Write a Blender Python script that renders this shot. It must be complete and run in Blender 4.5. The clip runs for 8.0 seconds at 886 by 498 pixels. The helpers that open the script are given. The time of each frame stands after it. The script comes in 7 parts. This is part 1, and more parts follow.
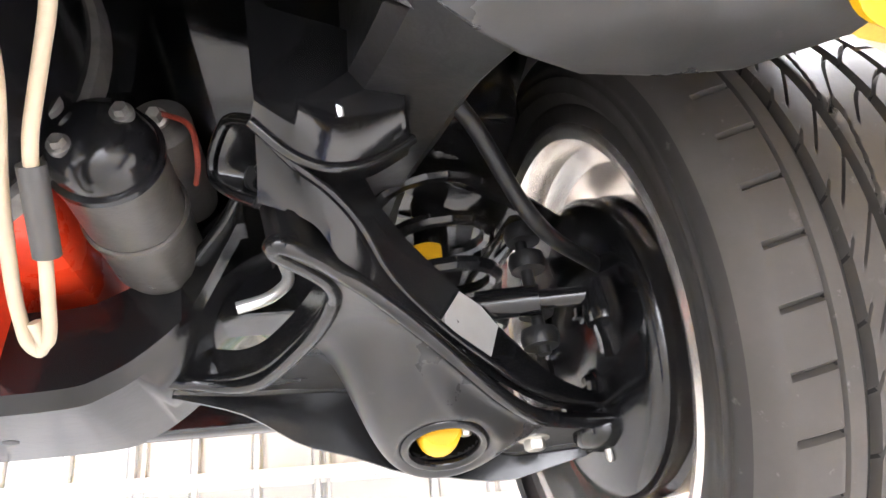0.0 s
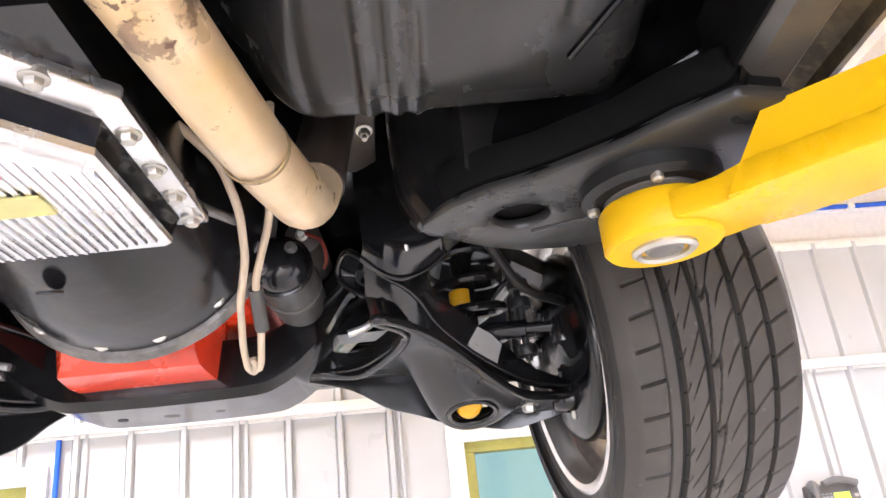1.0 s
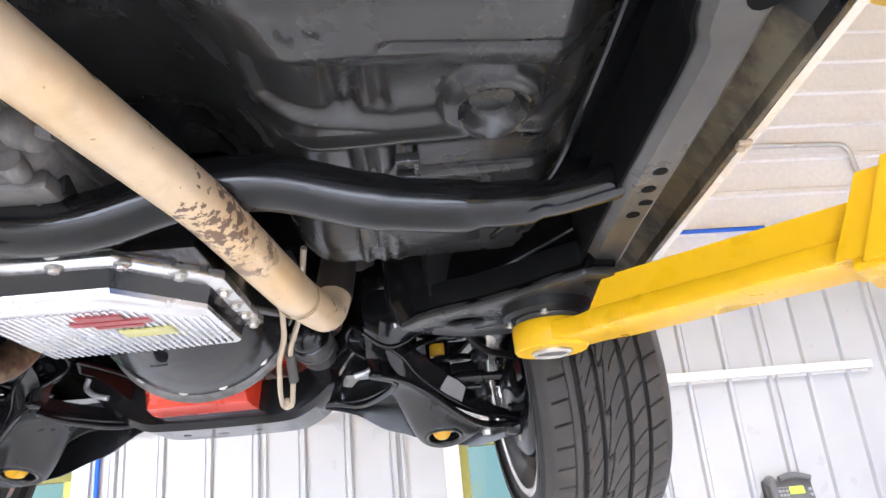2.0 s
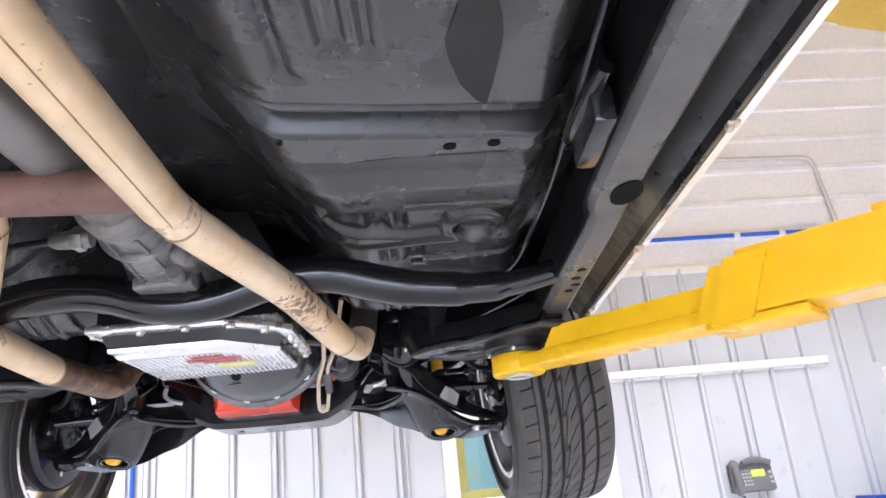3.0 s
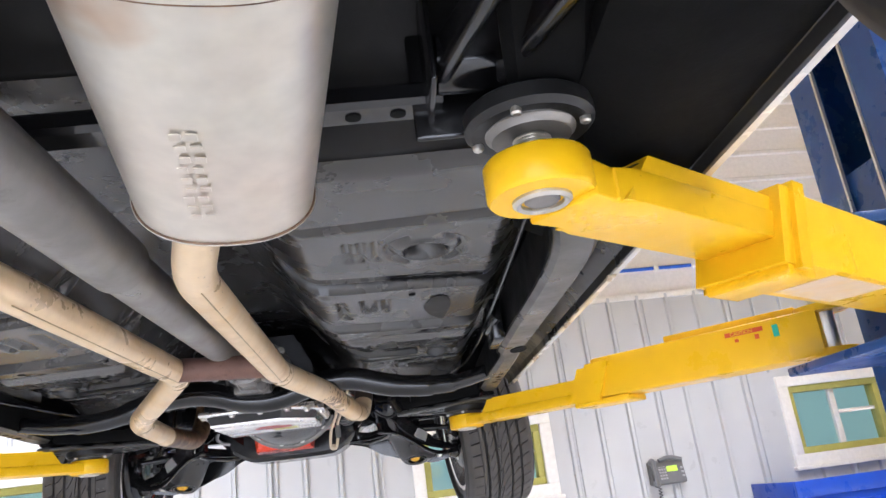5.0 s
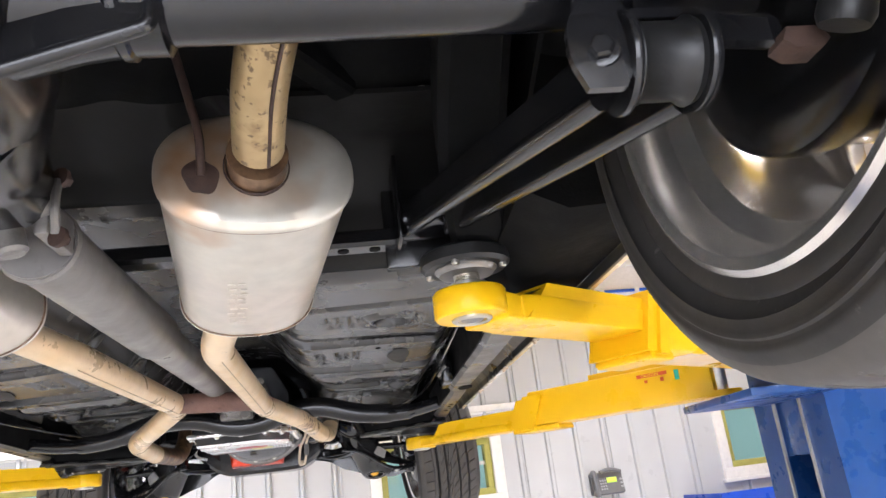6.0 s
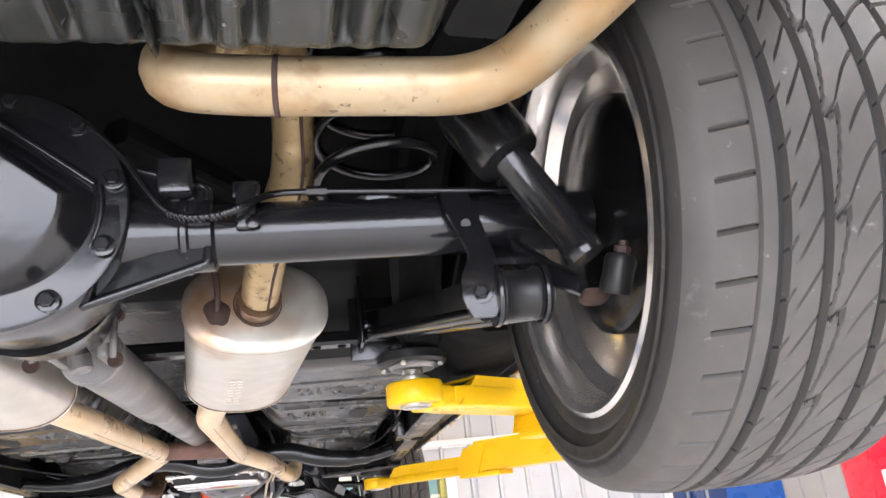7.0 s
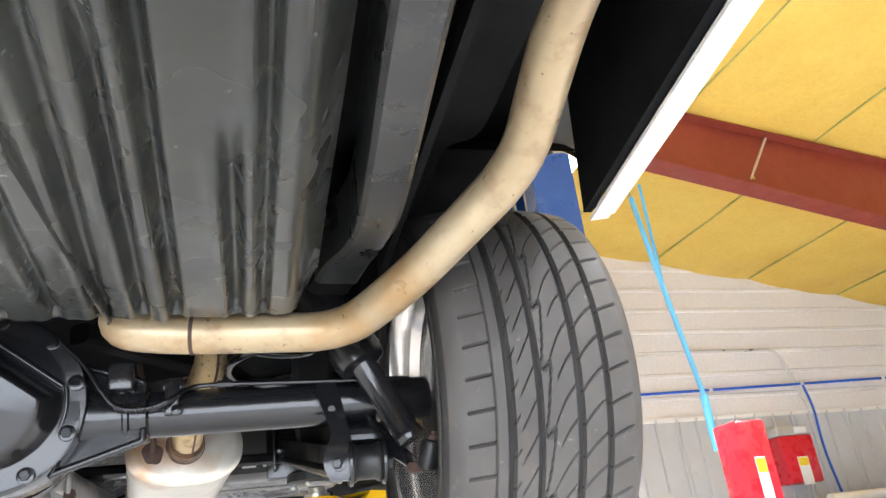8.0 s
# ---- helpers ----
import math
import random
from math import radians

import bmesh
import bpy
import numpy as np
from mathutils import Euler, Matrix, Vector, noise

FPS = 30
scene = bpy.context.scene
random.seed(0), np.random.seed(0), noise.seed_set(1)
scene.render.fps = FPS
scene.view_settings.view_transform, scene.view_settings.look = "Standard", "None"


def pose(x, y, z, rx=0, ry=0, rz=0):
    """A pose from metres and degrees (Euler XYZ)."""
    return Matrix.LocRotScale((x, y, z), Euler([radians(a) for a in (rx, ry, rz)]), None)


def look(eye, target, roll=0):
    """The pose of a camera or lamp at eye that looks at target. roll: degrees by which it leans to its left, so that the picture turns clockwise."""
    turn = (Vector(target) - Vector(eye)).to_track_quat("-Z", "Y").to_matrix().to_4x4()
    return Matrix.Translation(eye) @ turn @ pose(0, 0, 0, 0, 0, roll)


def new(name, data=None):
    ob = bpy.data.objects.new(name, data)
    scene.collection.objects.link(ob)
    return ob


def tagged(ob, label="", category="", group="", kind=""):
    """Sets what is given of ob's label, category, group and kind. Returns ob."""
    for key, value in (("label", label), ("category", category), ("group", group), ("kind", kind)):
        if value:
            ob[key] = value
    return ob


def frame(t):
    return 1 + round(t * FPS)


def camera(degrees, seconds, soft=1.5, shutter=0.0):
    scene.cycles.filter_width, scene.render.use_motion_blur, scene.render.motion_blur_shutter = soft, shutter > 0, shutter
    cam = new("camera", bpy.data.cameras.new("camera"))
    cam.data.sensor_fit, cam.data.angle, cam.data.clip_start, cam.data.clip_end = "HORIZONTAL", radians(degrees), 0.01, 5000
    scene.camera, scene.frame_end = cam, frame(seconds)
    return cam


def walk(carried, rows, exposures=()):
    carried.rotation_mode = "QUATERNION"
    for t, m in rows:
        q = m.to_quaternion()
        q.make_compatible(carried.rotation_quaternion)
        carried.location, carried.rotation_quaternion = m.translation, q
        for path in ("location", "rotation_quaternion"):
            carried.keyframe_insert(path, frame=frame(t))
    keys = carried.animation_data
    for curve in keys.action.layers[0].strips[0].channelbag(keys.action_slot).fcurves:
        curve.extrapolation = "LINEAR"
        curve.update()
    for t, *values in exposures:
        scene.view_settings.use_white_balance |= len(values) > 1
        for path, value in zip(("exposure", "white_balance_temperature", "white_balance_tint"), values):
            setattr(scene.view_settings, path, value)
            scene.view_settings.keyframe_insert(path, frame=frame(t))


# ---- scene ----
cam = camera(61.1, 8.0)
PATH = [
    (0, (0.366, -0.159, 1.504), (0.621, 1.61, 2.403), -6.9),
    (0.3, (0.392, -0.295, 1.495), (0.556, 1.504, 2.353), -6.7),
    (0.6, (0.375, -0.455, 1.474), (0.505, 1.374, 2.272), -7.0),
    (1, (0.371, -0.652, 1.468), (0.459, 1.21, 2.194), -6.4),
    (1.5, (0.431, -0.923, 1.469), (0.493, 0.949, 2.171), -5.8),
    (2, (0.426, -1.108, 1.477), (0.486, 0.77, 2.161), -5.4),
    (2.2, (0.415, -1.192, 1.477), (0.478, 0.69, 2.151), -5.2),
    (3.3, (0.423, -1.726, 1.452), (0.493, 0.167, 2.093), -5.8),
    (3.5, (0.421, -1.814, 1.455), (0.498, 0.08, 2.092), -6.0),
    (4, (0.395, -2.082, 1.439), (0.484, -0.184, 2.066), -6.3),
    (4.2, (0.391, -2.179, 1.458), (0.491, -0.283, 2.085), -6.6),
    (5.3, (0.375, -2.631, 1.515), (0.577, -0.737, 2.125), -7.5),
    (5.5, (0.351, -2.71, 1.514), (0.578, -0.82, 2.128), -7.5),
    (5.7, (0.348, -2.786, 1.533), (0.597, -0.899, 2.146), -7.4),
    (6, (0.364, -2.903, 1.539), (0.637, -1.019, 2.152), -7.1),
    (6.5, (0.386, -3.097, 1.565), (0.697, -1.225, 2.195), -6.6),
    (7, (0.352, -3.274, 1.576), (0.718, -1.423, 2.239), -6.5),
    (7.5, (0.359, -3.467, 1.6), (0.785, -1.655, 2.331), -6.9),
    (8, (0.433, -3.719, 1.626), (0.904, -1.943, 2.415), -7.0),
]
walk(cam, [(t, look(eye, target, roll)) for t, eye, target, roll in PATH], [(0, 0.9, 6400, 18), (0.5, 0.6, 6500, 24), (1, 0.25, 6350, 22), (2, 0.05, 5850, 18), (3.5, -0.1, 5700, 20), (4.2, -0.15, 5700, 20), (5.5, -0.45, 6150, 18), (6.1, -0.2, 6250, 19), (7, 0, 6250, 20), (7.5, 0.05, 6300, 18), (8, 0, 6150, 14)])

# ---------------------------------------------------------------- light and room
scene.view_settings.exposure = 0.0
world = bpy.data.worlds.new("world")
scene.world = world
world.use_nodes = True
sky = world.node_tree.nodes.new("ShaderNodeTexSky")
sky.sky_type, sky.sun_disc = "NISHITA", False
sky.sun_elevation, sky.sun_rotation = radians(35), radians(200)
world.node_tree.links.new(sky.outputs[0], world.node_tree.nodes["Background"].inputs[0])
world.node_tree.nodes["Background"].inputs[1].default_value = 0.1


def area(name, m, sx, sy, watts, colour=(1, 1, 1)):
    d = bpy.data.lights.new(name, "AREA")
    d.shape, d.size, d.size_y, d.energy, d.color = "RECTANGLE", sx, sy, watts, colour
    ob = new(name, d)
    ob.matrix_world = m
    return ob


# daylight through the wide shop doors at the back, and assumed shop lights under the roof
DOOR_W = 470
LAMP_W = 146
area("door_daylight", look((-0.5, -6.95, 1.85), (-0.5, 0, 1.85)), 4.8, 3.2, DOOR_W, (0.88, 0.95, 1.0))

# ---------------------------------------------------------------- mesh helpers


def mesh_of(bm, name="mesh", smooth=True):
    me = bpy.data.meshes.new(name)
    bm.normal_update()
    bm.to_mesh(me)
    bm.free()
    if smooth:
        me.shade_smooth()
        me.set_sharp_from_angle(angle=radians(38))
    return me


def part(name, bm, material, parent=None, label="", smooth=True):
    me = bm if isinstance(bm, bpy.types.Mesh) else mesh_of(bm, name, smooth)
    if material is not None and not me.materials:
        me.materials.append(material)
    ob = new(name, me)
    if parent is not None:
        ob.parent = parent
        ob.matrix_parent_inverse = parent.matrix_world.inverted()
    if label:
        ob["label"] = label
    return ob


def thing(name, x, y, z, label, category, group="", kind=""):
    ob = new(name)
    ob.matrix_world = Matrix.Translation((x, y, z))
    ob.empty_display_size = 0.1
    return tagged(ob, label, category, group, kind)


def join(*bms):
    out = bms[0]
    for b in bms[1:]:
        me = bpy.data.meshes.new("tmp")
        b.to_mesh(me)
        b.free()
        out.from_mesh(me)
        bpy.data.meshes.remove(me)
    return out


def moved(bm, m):
    bmesh.ops.transform(bm, matrix=m, verts=bm.verts)
    return bm


def box(x0, x1, y0, y1, z0, z1, bevel=0.0, seg=2):
    bm = bmesh.new()
    bmesh.ops.create_cube(bm, size=1.0)
    bmesh.ops.transform(bm, matrix=Matrix.Translation(((x0 + x1) / 2, (y0 + y1) / 2, (z0 + z1) / 2)) @ Matrix.Diagonal((abs(x1 - x0), abs(y1 - y0), abs(z1 - z0), 1)), verts=bm.verts)
    if bevel:
        bmesh.ops.bevel(bm, geom=bm.edges[:], offset=bevel, segments=seg, affect="EDGES", profile=0.5)
    return bm


def frame_to(a, d):
    """A matrix at a whose z axis points along d."""
    return Matrix.Translation(a) @ Vector(d).to_track_quat("Z", "Y").to_matrix().to_4x4()


def loft(rings, close=True, caps=True):
    bm = bmesh.new()
    vs = [[bm.verts.new(p) for p in r] for r in rings]
    n = len(vs[0])
    for a, b in zip(vs, vs[1:]):
        for i in range(n if close else n - 1):
            bm.faces.new((a[i], a[(i + 1) % n], b[(i + 1) % n], b[i]))
    if caps and close:
        bm.faces.new(vs[0][::-1])
        bm.faces.new(vs[-1])
    bmesh.ops.recalc_face_normals(bm, faces=bm.faces)
    return bm


def lathe(profile, a, d, seg=40, caps=True):
    """profile: (radius, height along d) pairs."""
    m = frame_to(a, d)
    rings = [[m @ Vector((r * math.cos(2 * math.pi * i / seg), r * math.sin(2 * math.pi * i / seg), h)) for i in range(seg)] for r, h in profile]
    return loft(rings, True, caps)


def rounded(pts, fillet):
    """A polyline with its corners rounded."""
    pts = [Vector(p) for p in pts]
    out = [pts[0]]
    for i in range(1, len(pts) - 1):
        p, a, b = pts[i], pts[i - 1], pts[i + 1]
        f = min(fillet, (a - p).length * 0.48, (b - p).length * 0.48)
        u, v = p + (a - p).normalized() * f, p + (b - p).normalized() * f
        for k in range(7):
            t = k / 6
            out.append(u * (1 - t) ** 2 + p * 2 * t * (1 - t) + v * t * t)
    return out + [pts[-1]]


def tube(pts, r, seg=20, fillet=0.06, caps=True, squash=1.0):
    ps = rounded(pts, fillet) if len(pts) > 2 else [Vector(p) for p in pts]
    rings, up = [], None
    for i, p in enumerate(ps):
        d = (ps[min(i + 1, len(ps) - 1)] - ps[max(i - 1, 0)]).normalized()
        if up is None:
            up = Vector((0, 0, 1)) if abs(d.z) < 0.9 else Vector((1, 0, 0))
        side = d.cross(up).normalized()
        up = side.cross(d).normalized()
        rr = r[min(len(r) - 1, i * len(r) // len(ps))] if isinstance(r, (list, tuple)) else r
        rings.append([p + side * rr * math.cos(2 * math.pi * k / seg) + up * rr * squash * math.sin(2 * math.pi * k / seg) for k in range(seg)])
    return loft(rings, True, caps)


def beam(rows, chamfer=0.008):
    """A box section along rows of (x, y, z of the underside, width, height)."""
    rings = []
    for i, (x, y, z, w, h) in enumerate(rows):
        a, b = rows[max(i - 1, 0)], rows[min(i + 1, len(rows) - 1)]
        d = Vector((b[0] - a[0], b[1] - a[1], 0)).normalized()
        s = Vector((d.y, -d.x, 0))
        c = min(chamfer, w * 0.3, h * 0.3)
        o = [(-w / 2 + c, 0), (w / 2 - c, 0), (w / 2, c), (w / 2, h - c), (w / 2 - c, h), (-w / 2 + c, h), (-w / 2, h - c), (-w / 2, c)]
        rings.append([Vector((x, y, z)) + s * u + Vector((0, 0, v)) for u, v in o])
    return loft(rings)


def smooth_rows(rows, n=6):
    """Catmull-Rom through rows of numbers."""
    out = []
    for i in range(len(rows) - 1):
        p0, p1, p2, p3 = rows[max(i - 1, 0)], rows[i], rows[i + 1], rows[min(i + 2, len(rows) - 1)]
        for k in range(n):
            t = k / n
            out.append(tuple(0.5 * (2 * b + (c - a) * t + (2 * a - 5 * b + 4 * c - d) * t * t + (3 * b - a - 3 * c + d) * t ** 3) for a, b, c, d in zip(p0, p1, p2, p3)))
    return out + [tuple(rows[-1])]


def plate(outline, z0, z1, bevel=0.0, holes=()):
    """A flat plate from an outline in x and y, with holes (x, y, rx, ry) cut through."""
    bm = bmesh.new()
    loops = [outline] + [[(hx + rx * math.cos(2 * math.pi * k / 28), hy + ry * math.sin(2 * math.pi * k / 28)) for k in range(28)] for hx, hy, rx, ry in holes]
    edges = []
    for lp in loops:
        vs = [bm.verts.new((x, y, z0)) for x, y in lp]
        edges += [bm.edges.new((vs[i], vs[(i + 1) % len(vs)])) for i in range(len(vs))]
    bmesh.ops.triangle_fill(bm, use_beauty=True, edges=edges)
    top = bmesh.ops.extrude_face_region(bm, geom=bm.faces[:])
    bmesh.ops.translate(bm, vec=(0, 0, z1 - z0), verts=[v for v in top["geom"] if isinstance(v, bmesh.types.BMVert)])
    bmesh.ops.recalc_face_normals(bm, faces=bm.faces)
    if bevel:
        sharp = [e for e in bm.edges if e.is_manifold and e.calc_face_angle(0) > 0.8]
        bmesh.ops.bevel(bm, geom=sharp, offset=bevel, segments=2, affect="EDGES", profile=0.5)
    return bm


def hexbolt(a, d, r=0.009, h=0.008, washer=True):
    bm = lathe([(r * 0.9, -0.002), (r, 0.0), (r, h * 0.8), (r * 0.82, h)], a, d, 6)
    return join(lathe([(r * 1.45, -0.004), (r * 1.45, 0.0015), (r * 1.3, 0.002)], a, d, 16), bm) if washer else bm


def height_sheet(x0, x1, y0, y1, step, f, thick=0.0, shift=None):
    """A pressed sheet whose height is f(x, y); numpy arrays. Its rows may be shifted sideways."""
    xs, ys = np.arange(x0, x1 + step / 2, step), np.arange(y0, y1 + step / 2, step)
    X, Y = np.meshgrid(xs, ys)
    if shift:
        dx, dy = shift(X, Y)
        X, Y = X + dx, Y + dy
    Z = f(X, Y)
    n, m = X.shape
    V = np.stack([X, Y, Z], -1).reshape(-1, 3)
    I = np.arange(n * m).reshape(n, m)
    F = np.stack([I[:-1, :-1], I[1:, :-1], I[1:, 1:], I[:-1, 1:]], -1).reshape(-1, 4)
    if thick:
        V2 = V + (0, 0, thick)
        rim = np.concatenate([I[0, :], I[1:, -1], I[-1, -2::-1], I[-2:0:-1, 0]])
        r2 = np.roll(rim, -1)
        F = np.concatenate([F, F[:, ::-1] + n * m, np.stack([rim, rim + n * m, r2 + n * m, r2], -1)])
        V = np.concatenate([V, V2])
    me = bpy.data.meshes.new("sheet")
    me.from_pydata(V.tolist(), [], F.tolist())
    me.shade_smooth()
    me.set_sharp_from_angle(angle=radians(75))
    return me


def sstep(a, b, x):
    t = np.clip((x - a) / (b - a), 0, 1)
    return t * t * (3 - 2 * t)


def bump(x, c, w):
    return np.exp(-((x - c) / w) ** 2)


# ---------------------------------------------------------------- materials


def mat(name, base, rough=0.5, metal=0.0, spots=(), grain=None, bumps=(), coat=0.0, rough_var=0.15, spec=0.5, stains=(), fine=6.0):
    """base colour; spots: (scale, low, high, colour, mix) noise patches; bumps: (scale, strength, distance)."""
    m = bpy.data.materials.new(name)
    m.use_nodes = True
    nt = m.node_tree
    N, L = nt.nodes, nt.links
    b = N["Principled BSDF"]
    co = N.new("ShaderNodeTexCoord").outputs["Object"]
    b.inputs["Metallic"].default_value = metal
    b.inputs["Coat Weight"].default_value = coat
    b.inputs["Specular IOR Level"].default_value = spec

    def noise_at(scale, detail=fine, r=0.6):
        n = N.new("ShaderNodeTexNoise")
        n.inputs["Scale"].default_value, n.inputs["Detail"].default_value, n.inputs["Roughness"].default_value = scale, detail, r
        L.new(co, n.inputs["Vector"])
        return n.outputs["Fac"]

    def ramp(fac, lo, hi, a=0.0, z=1.0):
        r = N.new("ShaderNodeMapRange")
        r.inputs[1].default_value, r.inputs[2].default_value, r.inputs[3].default_value, r.inputs[4].default_value = lo, hi, a, z
        L.new(fac, r.inputs[0])
        return r.outputs[0]

    col = N.new("ShaderNodeRGB")
    col.outputs[0].default_value = (*base, 1)
    c = col.outputs[0]
    for scale, lo, hi, colour, k in spots:
        mx = N.new("ShaderNodeMix")
        mx.data_type = "RGBA"
        L.new(ramp(noise_at(scale), lo, hi, 0, k), mx.inputs[0])
        L.new(c, mx.inputs[6])
        mx.inputs[7].default_value = (*colour, 1)
        c = mx.outputs[2]
    for place, radius, scale, lo, hi, colour, k in stains:
        d = N.new("ShaderNodeVectorMath")
        d.operation = "DISTANCE"
        L.new(co, d.inputs[0])
        d.inputs[1].default_value = place
        near = ramp(d.outputs["Value"], radius * 0.25, radius, 1, 0)
        sp = N.new("ShaderNodeMath")
        sp.operation = "MULTIPLY_ADD"
        L.new(near, sp.inputs[0])
        sp.inputs[1].default_value = 0.35
        L.new(noise_at(scale), sp.inputs[2])
        both = ramp(sp.outputs[0], lo, hi, 0, k)
        cut = N.new("ShaderNodeMath")
        cut.operation = "MULTIPLY"
        L.new(both, cut.inputs[0])
        L.new(ramp(near, 0.0, 0.15), cut.inputs[1])
        mx = N.new("ShaderNodeMix")
        mx.data_type = "RGBA"
        L.new(cut.outputs[0], mx.inputs[0])
        L.new(c, mx.inputs[6])
        mx.inputs[7].default_value = (*colour, 1)
        c = mx.outputs[2]
    hsv = N.new("ShaderNodeHueSaturation")
    L.new(ramp(noise_at(grain or 30.0), 0.3, 0.7, 0.94, 1.06), hsv.inputs["Value"])
    L.new(c, hsv.inputs["Color"])
    L.new(hsv.outputs[0], b.inputs["Base Color"])
    L.new(ramp(noise_at(9.0), 0.3, 0.7, max(rough - rough_var, 0.03), min(rough + rough_var, 1)), b.inputs["Roughness"])
    last = None
    for scale, strength, dist in bumps:
        bn = N.new("ShaderNodeBump")
        bn.inputs["Strength"].default_value, bn.inputs["Distance"].default_value = strength, dist
        L.new(noise_at(scale, 2.5), bn.inputs["Height"])
        if last:
            L.new(last, bn.inputs["Normal"])
        last = bn.outputs[0]
    if last:
        L.new(last, b.inputs["Normal"])
    return m


M_BLACK = mat("chassis_black", (0.006, 0.006, 0.0065), 0.17, spots=[(7, 0.52, 0.78, (0.014, 0.0135, 0.013), 0.5), (60, 0.68, 0.80, (0.05, 0.047, 0.043), 0.3)], bumps=[(130, 0.08, 0.0015), (30, 0.05, 0.003), (9, 0.06, 0.006)], rough_var=0.08)
M_PAN = mat("floor_undercoat", (0.028, 0.0272, 0.026), 0.26, spots=[(2.5, 0.3, 0.8, (0.046, 0.0445, 0.042), 0.8), (45, 0.68, 0.80, (0.055, 0.052, 0.048), 0.3)], bumps=[(220, 0.06, 0.0010)], rough_var=0.05, spec=0.6, stains=[((x, y, 1.897), 0.075, 14, 0.62, 0.66, (0.006, 0.006, 0.006), 0.85) for x, y in ((0.492, -0.90), (0.50, -0.97), (-0.49, -0.92))])
M_RAIL = mat("dusty_rail", (0.055, 0.052, 0.048), 0.36, spots=[(6, 0.42, 0.72, (0.105, 0.098, 0.088), 0.8), (50, 0.6, 0.75, (0.03, 0.03, 0.03), 0.6)], bumps=[(160, 0.15, 0.0015)])
M_GRIME = mat("rocker_grime", (0.16, 0.135, 0.085), 0.5, spots=[(14, 0.45, 0.6, (0.035, 0.030, 0.024), 0.85), (60, 0.58, 0.72, (0.26, 0.22, 0.13), 0.5)], bumps=[(90, 0.3, 0.003)])
M_AXLE = mat("axle_black", (0.009, 0.009, 0.010), 0.17, spots=[(8, 0.5, 0.75, (0.026, 0.025, 0.025), 0.4)], bumps=[(110, 0.10, 0.0015), (22, 0.05, 0.003)], rough_var=0.06)
M_COVER = mat("gloss_black_paint", (0.008, 0.008, 0.009), 0.20, spots=[(60, 0.68, 0.80, (0.05, 0.047, 0.045), 0.3)], bumps=[(60, 0.12, 0.002), (14, 0.2, 0.006)], rough_var=0.06)
M_RUBBER = mat("tyre_rubber", (0.064, 0.059, 0.054), 0.6, spots=[(5, 0.4, 0.7, (0.100, 0.092, 0.083), 0.7), (24, 0.66, 0.78, (0.2, 0.19, 0.175), 0.4), (70, 0.66, 0.74, (0.24, 0.23, 0.22), 0.4)], bumps=[(180, 0.12, 0.001)], spec=0.3)
M_SIDEWALL = mat("tyre_sidewall", (0.027, 0.025, 0.023), 0.5, spots=[(6, 0.45, 0.7, (0.036, 0.034, 0.031), 0.7), (60, 0.66, 0.74, (0.16, 0.15, 0.14), 0.4)], bumps=[(160, 0.15, 0.001)], spec=0.35)
M_BUSH = mat("bushing_rubber", (0.010, 0.010, 0.010), 0.42, spots=[(30, 0.55, 0.75, (0.03, 0.029, 0.028), 0.5)], bumps=[(90, 0.2, 0.002)], spec=0.4)
M_EXH = mat("aluminised_pipe", (0.70, 0.52, 0.31), 0.36, metal=0.3, spots=[(3.5, 0.42, 0.68, (0.74, 0.61, 0.44), 0.7), (5.5, 0.50, 0.70, (0.66, 0.43, 0.18), 0.7), (16, 0.56, 0.72, (0.50, 0.33, 0.17), 0.45), (75, 0.66, 0.72, (0.10, 0.055, 0.03), 0.7)], bumps=[(200, 0.05, 0.001)], stains=[((0.228, -0.36, 1.785), 0.17, 75, 0.83, 0.86, (0.10, 0.045, 0.03), 0.85), ((0.235, -0.26, 1.785), 0.12, 30, 0.86, 0.90, (0.13, 0.065, 0.04), 0.7)])
M_TAIL = mat("tan_tailpipe", (0.35, 0.265, 0.155), 0.40, metal=0.35, spots=[(4, 0.42, 0.68, (0.42, 0.34, 0.22), 0.7), (6, 0.50, 0.66, (0.30, 0.17, 0.06), 0.75), (18, 0.55, 0.70, (0.18, 0.10, 0.05), 0.6), (75, 0.64, 0.70, (0.07, 0.04, 0.025), 0.8)], bumps=[(180, 0.06, 0.001)])
M_OVERPIPE = mat("dull_steel_pipe", (0.34, 0.24, 0.12), 0.36, metal=0.5, spots=[(9, 0.45, 0.62, (0.48, 0.36, 0.19), 0.7), (22, 0.56, 0.68, (0.18, 0.11, 0.05), 0.6), (90, 0.58, 0.66, (0.05, 0.03, 0.02), 0.7)], bumps=[(160, 0.05, 0.001)], fine=3.0)
M_NECK = mat("heat_brown_neck", (0.17, 0.10, 0.055), 0.45, metal=0.45, spots=[(35, 0.45, 0.6, (0.07, 0.04, 0.025), 0.8), (20, 0.55, 0.7, (0.32, 0.21, 0.11), 0.6)], fine=3.0)
M_SATIN = mat("satin_black_steel", (0.024, 0.024, 0.0235), 0.30, spots=[(6, 0.45, 0.72, (0.045, 0.044, 0.042), 0.7), (60, 0.66, 0.78, (0.10, 0.095, 0.09), 0.35)], bumps=[(150, 0.08, 0.0012), (12, 0.06, 0.006)], rough_var=0.08)
# sheenless black: real coating and sealer, and shade painted where light barely reaches
M_MATTE = mat("matte_black_and_shade", (0.005, 0.005, 0.005), 0.8, spots=[(5, 0.45, 0.7, (0.010, 0.0095, 0.009), 0.6)], bumps=[(120, 0.3, 0.002)], spec=0.08)
